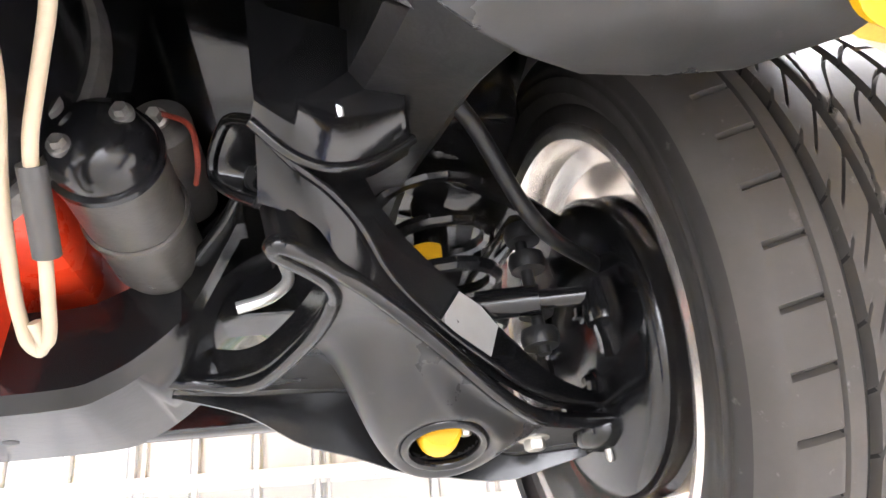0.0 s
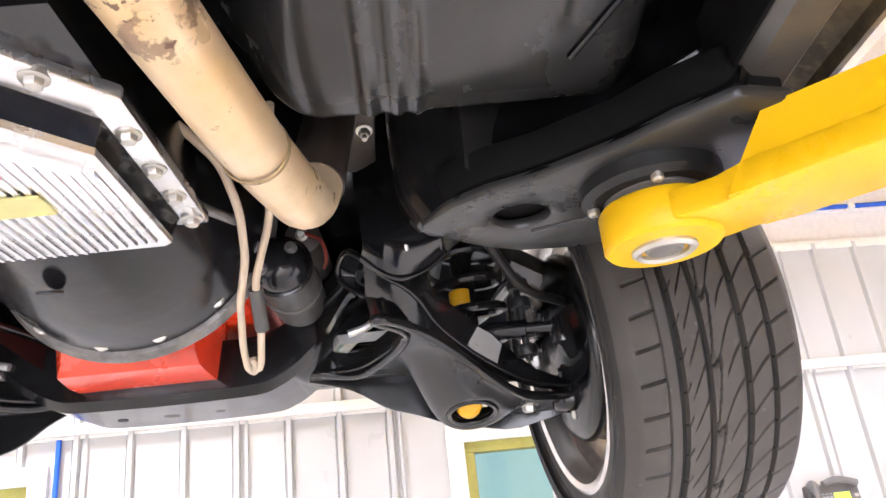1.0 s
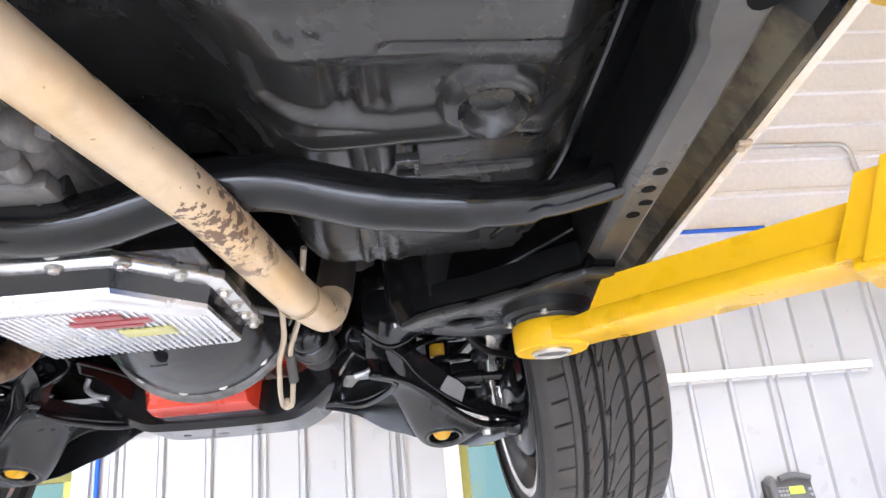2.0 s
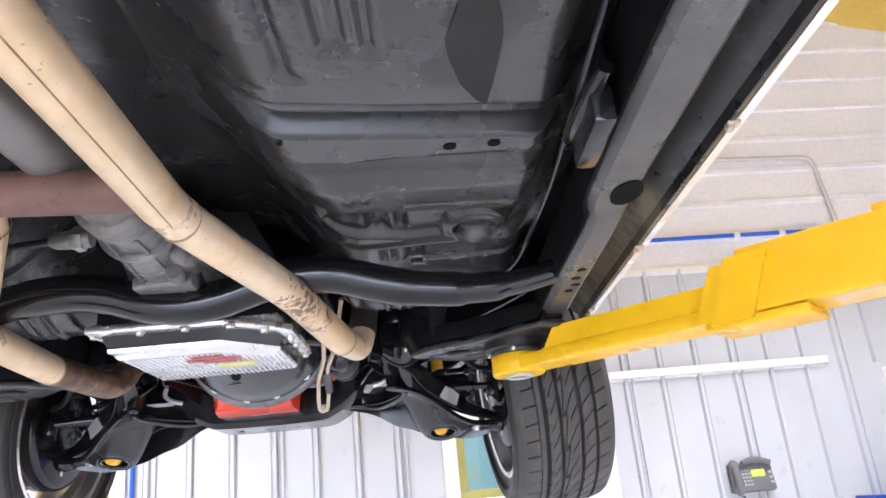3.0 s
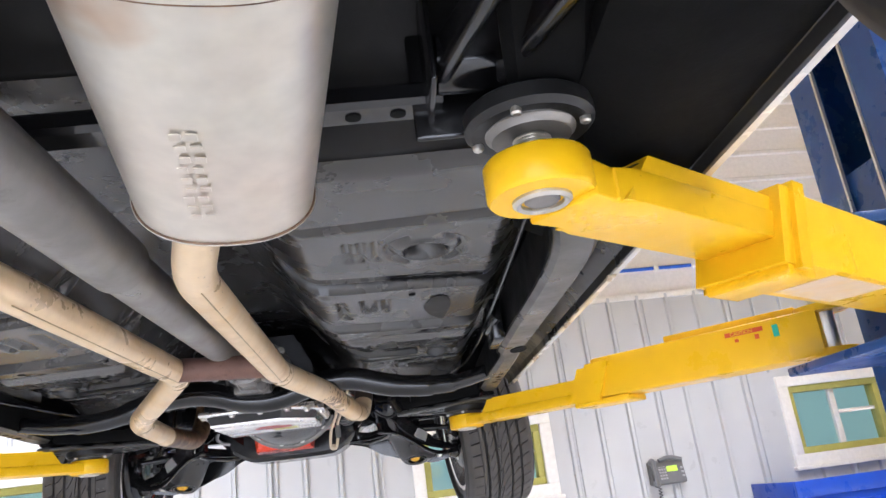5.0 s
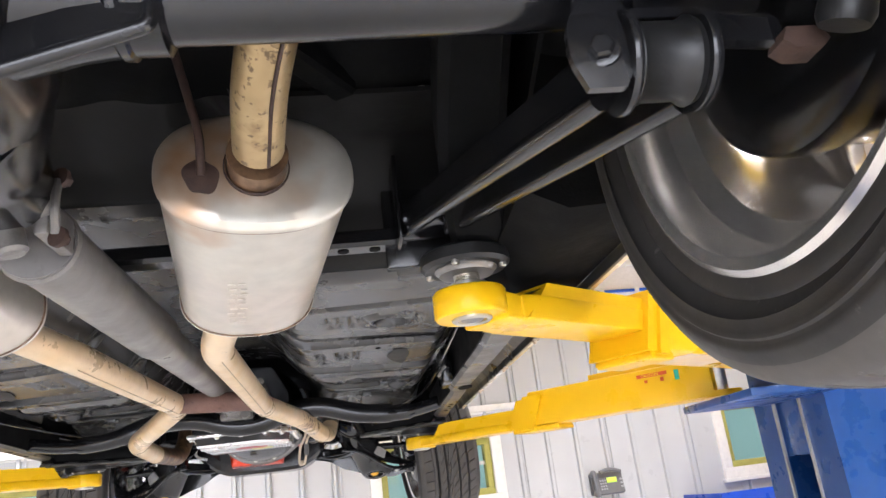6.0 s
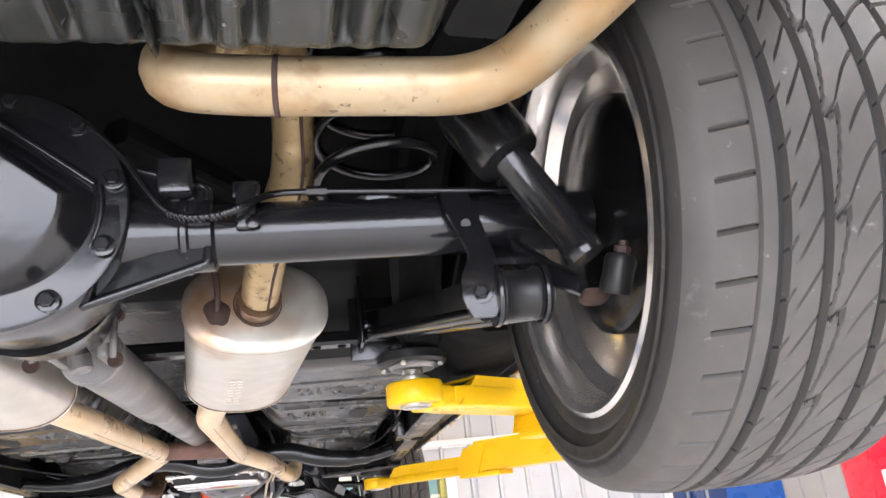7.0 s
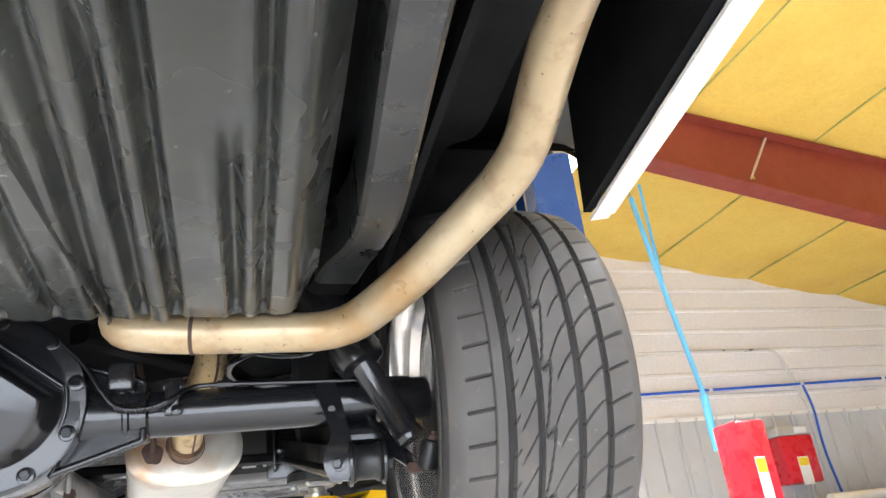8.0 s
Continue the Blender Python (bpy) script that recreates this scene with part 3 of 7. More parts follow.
def red_machine(name, m, w, d, z0, z1, label):
    t = new(name)
    t.matrix_world = m
    tagged(t, label, "machine")
    h = z1 - z0
    for nm, bm, ma in (("casing", box(-w / 2, w / 2, -d / 2, d / 2, 0.0, h, 0.02), M_RED), ("label_plate", box(-w * 0.14, w * 0.18, -d / 2 - 0.004, -d / 2 + 0.002, h - 0.50, h - 0.22), M_LABEL), ("yellow_sticker", box(-w * 0.12, w * 0.16, -d / 2 - 0.008, -d / 2 - 0.004, h - 0.31, h - 0.23), M_LABELY), ("lower_plate", box(-w * 0.25, w * 0.2, -d / 2 - 0.004, -d / 2 + 0.002, h - 1.1, h - 0.72), M_LABEL), ("back_plate", box(-w * 0.3, w * 0.3, d / 2 - 0.002, d / 2 + 0.03, 0.1, h - 0.1), M_GALV)):
        part(nm, bm, ma).parent = t
    return t


red_machine("floor_machine", Matrix.Translation((3.27, 0.46, 0.0)) @ Matrix.Rotation(radians(4), 4, "Z"), 0.225, 0.22, 0.0, 2.27, "tall red machine on the floor with white and yellow labels")
m2 = red_machine("wall_machine", WALL @ Matrix.Translation((3.34, -0.14, 2.06)), 0.42, 0.22, 2.06, 2.54, "red machine on the wall with a dark top")
part("dark_top", box(-0.22, 0.22, -0.11, 0.11, 0.482, 0.58, 0.012), M_GALV).parent = m2
part("paper_note", box(0.0, 0.15, -0.118, -0.112, 0.50, 0.56), M_LABEL).parent = m2
bench = new("work_bench")
bench.matrix_world = WALL @ Matrix.Translation((4.6, -0.5, 0))
tagged(bench, "dark work bench with pale tubes lying on it", "bench")
for nm, bm, ma in (("bench_top", box(-1.5, 1.2, -0.35, 0.45, 1.72, 1.80, 0.01), M_DARK), ("bench_leg", box(-1.4, -1.3, -0.3, -0.2, 0.0, 1.72), M_DARK), ("bench_leg", box(1.0, 1.1, -0.3, -0.2, 0.0, 1.72), M_DARK), ("bench_leg", box(-1.4, -1.3, 0.3, 0.4, 0.0, 1.72), M_DARK), ("bench_leg", box(1.0, 1.1, 0.3, 0.4, 0.0, 1.72), M_DARK), ("front_rail", box(-1.4, 1.1, -0.36, -0.30, 1.55, 1.72, 0.01), M_DARK)):
    part(nm, bm, ma).parent = bench
tb = part("white_roll", tube([(3.2, -0.62, 1.86), (4.1, -0.66, 1.86)], 0.055, 20), M_TRIM)
tb.matrix_world = WALL
tagged(tb, "white roll lying on the dark bench", "roll")
# hanging light-blue strap
st = new("hanging_strap")
st.matrix_world = Matrix.Translation((3.59, 1.6, 4.45))
tagged(st, "light blue strap hanging down in front of the wall", "strap")
for nm, bm, ma in (("strap_band", join(tube([(0, 0, 0), (0.143, 0.1, -0.69), (0.609, 0.6, -1.645)], 0.036, 8, 0.5, squash=0.4), tube([(0.609, 0.6, -1.645), (0.64, 0.66, -1.95), (0.655, 0.67, -2.12)], 0.036, 8, 0.3)), M_STRAP), ("strap_cord", tube([(0.11, 0.0, 0.13), (0.20, 0.15, -0.78)], 0.014, 8), M_STRAP), ("strap_hook", tube([(0, 0, 0.60), (0, 0, 0)], 0.008, 8), M_ZINC)):
    part(nm, bm, ma).parent = st
rod = new("hanger_rod")
rod.matrix_world = Matrix.Translation((4.54, 0.88, 4.655))
tagged(rod, "thin tan rod hanging in front of the rafter", "rod")
part("rod_bar", tube([(0.28, 0.0, 0.42), (-0.27, 0.0, -0.40)], 0.012, 8), M_WIRE).parent = rod
part("rod_end", lathe([(0.02, 0), (0.02, 0.03), (0.012, 0.035)], (-0.28, 0.0, -0.43), (0.55, 0, 0.82), 12), M_ZINC).parent = rod

# shop lights under the roof: number and places made up to light the room
for x, y in ((2.6, 0.7), (2.85, -3.6), (-1.9, 1.5), (-2.85, -3.6), (1.6, -5.7), (-1.6, -5.7), (4.4, -1.2), (7.2, -1.0), (-6.6, -1.2)):
    zz = 4.72 - 0.163 * abs(x)
    t = thing("assumed_shop_light", x, y, zz, "white hanging shop light at an assumed place, with a bright diffuser", "ceiling light", "shop lights under the roof")
    part("housing", box(x - 0.16, x + 0.16, y - 0.35, y + 0.35, zz + 0.01, zz + 0.07, 0.01), M_TRIM, t)
    part("diffuser", box(x - 0.14, x + 0.14, y - 0.33, y + 0.33, zz, zz + 0.012), M_LAMP, t, "glowing white diffuser")
    for dy in (-0.25, 0.25):
        part("hanger", tube([(x, y + dy, zz + 0.06), (x, y + dy, zz + 0.66)], 0.006, 6), M_ZINC, t)
    area("assumed_shop_beam", look((x, y, zz - 0.02), (x, y, 0)), 0.28, 0.66, LAMP_W, (0.94, 0.975, 1.0)).data.spread = radians(116)

# ---------------------------------------------------------------- the two-post lift


def lift_arm(parent, pad, pivot, z0, label, decal=False, inner=0.5, screw=0.05, lo=-0.026, hi=0.076, cut=(0.105, 0.165), floor_z=-0.017, top=0.058, sleeve=0.09, span=0.072):
    """A telescopic yellow arm from the pad at its tip to the pivot at the carriage."""
    a, b = Vector((pad[0], pad[1], 0)), Vector((pivot[0], pivot[1], 0))
    d = (b - a).normalized()
    L = (b - a).length
    M = Matrix(((d.x, -d.y, 0, a.x), (d.y, d.x, 0, a.y), (0, 0, 1, z0), (0, 0, 0, 1)))
    arm = part("lift_arm", moved(box(L * inner, L, -0.062, 0.062, lo, hi, 0.008), M), M_YELLOW, parent, label)

    def sub(name, bm, material, lab=""):
        ob = part(name, moved(bm, M), material, arm, lab)
        return ob

    # sleeve collar with slanted ends, its welded band, then the outer tube
    c0 = L * inner
    sub("collar", loft([[(c0 + x + 0.045 * q, y, z) for q, y, z in ((0, -0.071, lo - 0.009), (0, 0.071, lo - 0.009), (1, 0.071, sleeve), (1, -0.071, sleeve))] for x in (0.014 - span, 0.018 - span, 0.010, 0.014)]), M_YELLOW)
    sub("collar_band", loft([[(c0 + x + 0.045 * q, y, z) for q, y, z in ((0, -0.064, lo - 0.003), (0, 0.064, lo - 0.003), (1, 0.064, sleeve - 0.008), (1, -0.064, sleeve - 0.008))] for x in (-0.016 - span, -0.013 - span, 0.020 - span)]), M_YELLOW)
    # inner section with a cut-away nose that runs out into the ring of the pad
    n0, n1 = cut
    nose = [(0.03, -0.047), (0.07, -0.042), (n0 - 0.005, -0.043), (n0 + 0.025, -0.053), (c0 + 0.1, -0.053), (c0 + 0.1, 0.053), (n0 + 0.025, 0.053), (n0 - 0.005, 0.043), (0.07, 0.042), (0.03, 0.047)]
    sub("inner_arm", join(loft([[(x0, -0.050, floor_z), (x0, 0.050, floor_z), (x1, 0.050, top), (x1, -0.050, top)] for x0, x1 in ((n0, n1), (n0 + 0.003, n1 + 0.003), (c0 + 0.12, c0 + 0.12))]), plate(nose, floor_z - 0.002, 0.012, 0.004)), M_YELLOW)
    # dark plate set in the slanted mouth as the shade inside the tube
    sub("tube_end_shade", loft([[(n0 + 0.0185, y, 0.014), (n0 + 0.0215, y, 0.014), (n1 - 0.0075, y, top - 0.008), (n1 - 0.0105, y, top - 0.008)] for y in (-0.042, 0.042)]), M_DARK, "dark plate for the shade inside the box tube")
    sub("pad_ring", lathe([(0.03, -0.022), (0.053, -0.022), (0.056, -0.018), (0.056, 0.016), (0.053, 0.020), (0.03, 0.020)], (0, 0, 0), (0, 0, 1), 48), M_YELLOW)
    sub("screw_boss", lathe([(0.022, -0.0215), (0.0225, -0.026), (0.027, -0.028), (0.031, -0.025), (0.031, 0.03), (0.026, 0.03)], (0, 0, 0), (0, 0, 1), 32, False), M_ZINC, "bright steel bushing")
    sub("screw_end", lathe([(0.004, -0.0255), (0.016, -0.0255), (0.0185, -0.0235), (0.0185, 0.0)], (0, 0, 0), (0, 0, 1), 24), M_SHAFT, "dull steel end of the screw")
    thread = []
    for k in range(14):
        thread += [(0.0185, screw * k / 14), (0.0205, screw * (k + 0.5) / 14)]
    sub("pad_screw", lathe(thread, (0, 0, 0), (0, 0, 1), 24), M_ZINC, "threaded steel screw")
    t = screw
    sub("pad_plate", lathe([(0.02, t - 0.004), (0.042, t - 0.004), (0.044, t), (0.048, t + 0.003), (0.048, t + 0.009), (0.03, t + 0.009)], (0, 0, 0), (0, 0, 1), 40), M_SHAFT, "round steel pad plate")
    sub("rubber_pad", lathe([(0.03, t + 0.006), (0.062, t + 0.004), (0.069, t + 0.010), (0.069, t + 0.026), (0.064, t + 0.03), (0.02, t + 0.03)], (0, 0, 0), (0, 0, 1), 40), M_BUSH, "black rubber pad")
    for k in range(4):
        q = k * math.pi / 2 + 0.5
        sub("pad_bolt", lathe([(0.006, 0), (0.006, 0.006), (0.004, 0.008)], (0.058 * math.cos(q), 0.058 * math.sin(q), t + 0.006), (0, 0, -1), 10), M_ZINC)
    if decal:
        sub("worn_patch", box(L * inner + 0.13, L * inner + 0.34, -0.052, 0.040, lo - 0.0015, lo - 0.0002), M_WORN, "pale worn patch on the underside")
    sub("stop_block", box(c0 - span, c0 + 0.10 * span / 0.072, -0.06, 0.06, lo - 0.017, lo - 0.001, 0.004), M_YELLOW)
    sub("gusset", plate([(L * 0.64, -0.02), (L * 0.95, -0.02), (L * 0.95, 0.03), (L * 0.64, 0.0)], hi - 0.002, hi + 0.022, 0.003), M_YELLOW)
    for h in (lo - 0.002, hi - 0.006):
        sub("pivot_lug", lathe([(0.02, h), (0.062, h), (0.062, h + 0.018), (0.02, h + 0.018)], (L, 0, 0), (0, 0, 1), 32), M_YELLOW)
    sub("pivot_pin", lathe([(0.024, lo - 0.03), (0.026, lo - 0.026), (0.026, hi + 0.03), (0.022, hi + 0.034)], (L, 0, 0), (0, 0, 1), 24), M_ZINC, "steel pivot pin")
    if decal:
        s = decal
        y0, y1 = (-0.0645, -0.062) if s < 0 else (0.062, 0.0645)
        sub("warning_strip", box(L * 0.80, L * 0.885, y0, y1, hi - 0.026, hi - 0.015), M_LABELR, "red warning strip")
        cu = bpy.data.curves.new("warning_words", "FONT")
        cu.body, cu.size, cu.extrude = "CAUTION", 0.0125, 0.0002
        cu.materials.append(M_LABELY)
        tx = new("warning_words", cu)
        tx.matrix_world = M @ Matrix.Translation((L * 0.812, y0 - 0.0006, hi - 0.0248)) @ Matrix.Rotation(radians(90), 4, "X")
        tx.parent = arm
        tx.matrix_parent_inverse = arm.matrix_world.inverted()
        sub("warning_mark", box(L * 0.82, L * 0.828, y0, y1, hi - 0.042, hi - 0.034), M_LABELR, "small red mark")
        sub("warning_mark", box(L * 0.865, L * 0.874, y0, y1, hi - 0.044, hi - 0.032), M_LABELR, "small red mark")
        sub("inspection_label", box(L * 0.905, L * 0.917, y0, y1, hi - 0.048, hi - 0.018), M_LABELG, "small teal sticker")
    return arm


def lift_column(side, pads, pivots, name_label):
    x = side * 1.67
    cy = -0.88
    t = thing("vehicle_lift", x, cy, 0, name_label, "vehicle lift", "posts of the two-post lift")
    # C-shaped post, open towards the car
    c = side
    prof = [(0.0, -0.18), (0.0, -0.07), (0.010, -0.07), (0.010, -0.17), (0.18, -0.17), (0.18, 0.17), (0.010, 0.17), (0.010, 0.07), (0.0, 0.07), (0.0, 0.18), (0.19, 0.18), (0.19, -0.18)]
    ring = [[(x + c * (a - 0.1), cy + b, z) for a, b in prof] for z in (0.02, 3.7)]
    part("post", loft(ring), M_BLUE, t)
    part("base_plate", box(x - 0.26, x + 0.26, cy - 0.26, cy + 0.26, 0.0, 0.022, 0.004), M_BLUE, t)
    for dx in (-0.2, 0.2):
        for dy in (-0.2, 0.2):
            part("anchor_bolt", hexbolt((x + dx, cy + dy, 0.022), (0, 0, 1), 0.016, 0.016), M_ZINC, t)
    cr = part("carriage", box(x - c * 0.09, x + c * 0.10, cy - 0.11, cy + 0.11, 1.52, 2.15, 0.006), M_BLUE, t, "blue sliding carriage")
    part("carriage_plate", box(x - c * 0.13, x - c * 0.10, cy - 0.30, cy + 0.10, 1.668, 1.91), M_BLUE, cr)
    for z0, z1 in ((1.670, 1.690), (1.91, 1.935)):
        part("pivot_shelf", box(x - c * 0.36, x - c * 0.10, cy - 0.30, cy + 0.10, z0, z1, 0.004), M_BLUE, cr)
    for q in (-0.066, 0.066):
        part("guide_rail", box(x - c * 0.106, x - c * 0.098, cy + q - 0.004, cy + q + 0.004, 0.05, 3.65), M_ZINC, t, "bright worn guide edge")
    part("lift_chain", tube([(x + c * 0.02, cy + 0.03, 2.1), (x + c * 0.02, cy + 0.03, 3.6)], 0.012, 6), M_ZINC, t)
    part("top_cap", box(x - 0.14, x + 0.14, cy - 0.15, cy + 0.15, 3.7, 3.74, 0.005), M_BLUE, t)
    for (pad, pivot, z0, lab, decal, inner, screw, lo, hi, cut, floor_z, top, sleeve, span) in zip(pads, pivots, (1.727, 1.803), ("yellow front lift arm under the frame", "yellow rear lift arm under the frame"), (-1 if side > 0 else 0, -1 if side > 0 else 0), (0.450, 0.385), (0.024, 0.050), (-0.014, -0.064), (0.100, 0.048), ((0.082, 0.128), (0.075, 0.133)), (-0.014, -0.027), (0.0515, 0.034), (0.086, 0.056), (0.072, 0.034)):
        lift_arm(t, pad, pivot, z0, lab, decal, inner, screw, lo, hi, cut, floor_z, top, sleeve, span)
    return t


lift_column(1, [(0.611, 0.008), (0.553, -1.812)], [(1.46, -0.732), (1.43, -1.13)], "blue lift post with two yellow arms holding the car")
lift_column(-1, [(-0.595, 0.008), (-0.52, -1.812)], [(-1.46, -0.732), (-1.43, -1.13)], "blue lift post with two yellow arms holding the car")

# ---------------------------------------------------------------- the car
car = thing("car", 0, -0.9, 1.40, "white classic coupe raised on the lift with a black-painted underside", "car")


def cp(name, bm, material, label="", parent=None, smooth=True):
    return part(name, bm, material, parent or car, label, smooth)


# pressed floor pan
def pan(x, y):
    """Height of the pressed floor: tunnel, toe board, recessed fields, beads, plugs."""
    ax = np.abs(x)
    z = 1.905 + 0 * x
    # tunnel with a wide radius, broader towards the front; sides rolled up to the sill
    e = 0.275 + 0.05 * sstep(-0.70, -0.45, y) - 0.05 * sstep(-0.25, -0.05, y)
    z = z + 0.15 * sstep(0, 1, np.clip((e - ax) / (e - 0.085), 0, 1)) * sstep(-2.4, -1.8, y)
    z = z + 0.05 * sstep(0.30, 0.20, ax) * sstep(-0.5, 0.0, y)
    z = z + 0.20 * sstep(0.02, 0.30, y) + 0.17 * sstep(-1.62, -1.86, y)
    z = z + 0.055 * sstep(0.575, 0.655, ax)
    # lip at the front edge, bent down, with short ridges
    lip = sstep(0.20, 0.25, ax) * sstep(0.625, 0.60, ax) * sstep(0.015, -0.008, y)
    z = z - 0.035 * lip * sstep(-0.17, -0.03, y)
    for cx in (0.345, 0.372, 0.392):
        z = z - 0.006 * lip * bump(ax, cx, 0.006) * sstep(-0.16, -0.13, y)
    side = sstep(0.16, 0.24, ax) * sstep(0.635, 0.59, ax)

    def along(lo, hi, soft=0.012):
        return sstep(lo - soft / 2, lo + soft / 2, ax) * sstep(hi + soft / 2, hi - soft / 2, ax)

    def groove(c, w, h, lo=0.16, hi=0.63):
        """A groove across the floor along the line y = c, pressed upwards by h."""
        return h * bump(y, c, w) * along(lo, hi, 0.03)

    # rear field: crease, plug with two crescents round it, three beads
    z = z + groove(-1.445 + 0.05 * (0.35 - ax), 0.012, 0.011, 0.22, 0.58)
    r = np.hypot(ax - 0.462, (y + 1.312) * 0.94)
    z = z + 0.028 * sstep(0.043, 0.028, r) - 0.006 * bump(r, 0.041, 0.006)
    z = z + 0.010 * bump(r, 0.064, 0.007) * (np.abs(ax - 0.462) > 0.028)
    for cx in (0.331, 0.354, 0.379):
        z = z + 0.007 * bump(ax, cx, 0.006) * sstep(-1.375, -1.355, y) * sstep(-1.262, -1.282, y)
    # joggle behind the seat panel: sharp seam edge, dark recess, then the panel pressed down
    yc = -1.178 + 0.145 * (ax - 0.2)
    z = z + side * 0.014 * sstep(yc - 0.022, yc - 0.006, y) * sstep(yc, yc - 0.004, y)
    z = z + side * 0.028 * sstep(yc + 0.006, yc + 0.044, y) * sstep(yc + 0.054, yc + 0.046, y)
    yl = -0.822 + 0.145 * (ax - 0.355)
    z = z - side * 0.008 * sstep(yc + 0.046, yc + 0.056, y) * sstep(yl, yl - 0.012, y)
    # beads of the seat panel, the first one with a foot
    for cx, y0, y1 in ((0.295, -1.047, -0.886), (0.344, -1.045, -0.926), (0.359, -1.037, -0.934), (0.387, -1.036, -0.920)):
        z = z + 0.010 * bump(ax, cx, 0.0075) * sstep(y0, y0 + 0.016, y) * sstep(y1, y1 - 0.016, y)
    z = z + 0.006 * bump(y, -0.889, 0.005) * along(0.295, 0.312, 0.006)
    z = z + 0.006 * bump(np.hypot(ax - 0.268, y + 1.092), 0.0, 0.012) + groove(-0.90 + 0.1 * ax, 0.005, 0.008, 0.19, 0.26)
    # double ridge, then the brace strip and the ramp ahead of it
    z = z + side * 0.014 * sstep(yl - 0.006, yl + 0.008, y) * sstep(yl + 0.015, yl + 0.010, y)
    z = z + side * 0.026 * sstep(yl + 0.016, yl + 0.052, y) * sstep(yl + 0.062, yl + 0.054, y)
    z = z - side * 0.012 * sstep(yl + 0.05, yl + 0.066, y) * sstep(yl + 0.150, yl + 0.134, y)
    z = z + side * 0.014 * sstep(-0.692, -0.672, y) * sstep(-0.585, -0.655, y)
    z = z + groove(-0.640 + 0.05 * (ax - 0.26), 0.010, 0.014, 0.25, 0.60)
    z = z - side * 0.006 * sstep(-0.60, -0.565, y) * sstep(-0.486, -0.50, y)
    z = z + groove(-0.505 + 0.09 * (ax - 0.42), 0.007, 0.014, 0.41, 0.60)
    for cx, cy in ((0.321, -0.548), (0.345, -0.552)):
        z = z - 0.005 * bump(np.hypot((ax - cx) * 1.6, (y - cy) * 0.6), 0, 0.010)
    # front field, left out round its plug
    y0 = -0.487 + 0.12 * (ax - 0.3)
    y1 = -0.345 - 0.30 * np.maximum(0.40 - ax, 0) - 0.1 * np.maximum(ax - 0.55, 0)
    r = np.hypot(ax - 0.520, (y + 0.374) * 0.86)
    field = sstep(y0, y0 + 0.010, y) * sstep(y1, y1 - 0.012, y) * along(0.265, 0.612, 0.02) * sstep(0.054, 0.064, r)
    z = z + 0.015 * field + 0.018 * sstep(0.042, 0.028, r) - 0.006 * bump(r, 0.039, 0.006)
    for cx in (0.346, 0.363, 0.395):
        z = z + 0.012 * bump(ax, cx, 0.0085) * sstep(-0.475, -0.462, y) * sstep(-0.362, -0.378, y)
        z = z + 0.009 * bump(ax, cx + 0.012, 0.0055) * sstep(-0.315, -0.305, y) * sstep(-0.225, -0.235, y)
    z = z - 0.007 * side * bump(y, -0.326, 0.011) + groove(-0.232, 0.007, 0.014, 0.40, 0.60)
    return z + 0.0016 * np.sin(17 * x + 3 * y) * np.sin(13 * y)


me = height_sheet(-0.664, 0.664, -1.66, 0.30, 0.0044, pan, 0.008, lambda x, y: (0, 0.145 * (np.clip(np.abs(x), 0.2, 0.64) - 0.35) * sstep(-1.62, -1.30, y) * sstep(-0.35, -0.65, y)))
floor_pan = cp("floor_pan", me, M_PAN, "black undercoated pressed steel floor pan")
for sx in (1, -1):
    # rear plug is near black: darkness of its deep recess put into the colour
    for x, y, z, m_ in ((0.520, -0.374, 1.926, M_PAN), (0.462, -1.312, 1.934, M_BUSH)):
        cp("drain_plug", lathe([(0.029, 0.0), (0.030, 0.004), (0.026, 0.007), (0.004, 0.006)], (sx * x, y, z), (0, 0, -1), 28), m_, "round plug in the floor", floor_pan)
    # flat black discs stand in for the dark of open holes
    for x, y, r in ((0.472, -0.716, 0.0085), (0.529, -0.716, 0.0085), (0.262, -0.760, 0.004), (0.440, -1.052, 0.0068)):
        cp("floor_hole_disc", moved(lathe([(0.001, 0.0), (r, 0.0), (r, 0.002)], (0, 0, 0), (0, 0, 1), 18), Matrix.Translation((sx * x, y, 1.8915 if y > -0.9 else 1.8955))), M_MATTE, "", floor_pan)
    cp("floor_bracket", join(*[box(min(sx * x0, sx * x1), max(sx * x0, sx * x1), y0, y1, 1.886, 1.899, 0.002) for x0, x1, y0, y1 in ((0.404, 0.434, -0.300, -0.292), (0.426, 0.434, -0.292, -0.256), (0.404, 0.434, -0.256, -0.248))]), M_PAN, "small welded bracket", floor_pan)
    rag = [(sx * (0.39 + 0.0085 * k), -1.183 + 0.145 * (0.19 + 0.0085 * k) + 0.0018 * math.sin(k * 1.9) + 0.0025 * math.sin(k * 0.53), 1.9035) for k in range(23)]
    cp("seam_sealer", tube(rag, [0.0016 + 0.002 * abs(math.sin(k * 1.3)) for k in range(23)], 8, 0.001), M_MATTE, "ragged black seam sealer", floor_pan)
    half = [(0.0, -0.075), (0.018, -0.070), (0.027, -0.03), (0.030, 0.0), (0.028, 0.045), (0.024, 0.10), (0.020, 0.135), (0.006, 0.120), (-0.012, 0.085), (-0.026, 0.03), (-0.029, 0.0), (-0.020, -0.04), (-0.014, -0.070)]
    cp("dull_patch", plate([(sx * (0.494 + x), -0.945 + y) for x, y in half], 1.8955, 1.8965), M_GROOVE, "dull dark patch", floor_pan)

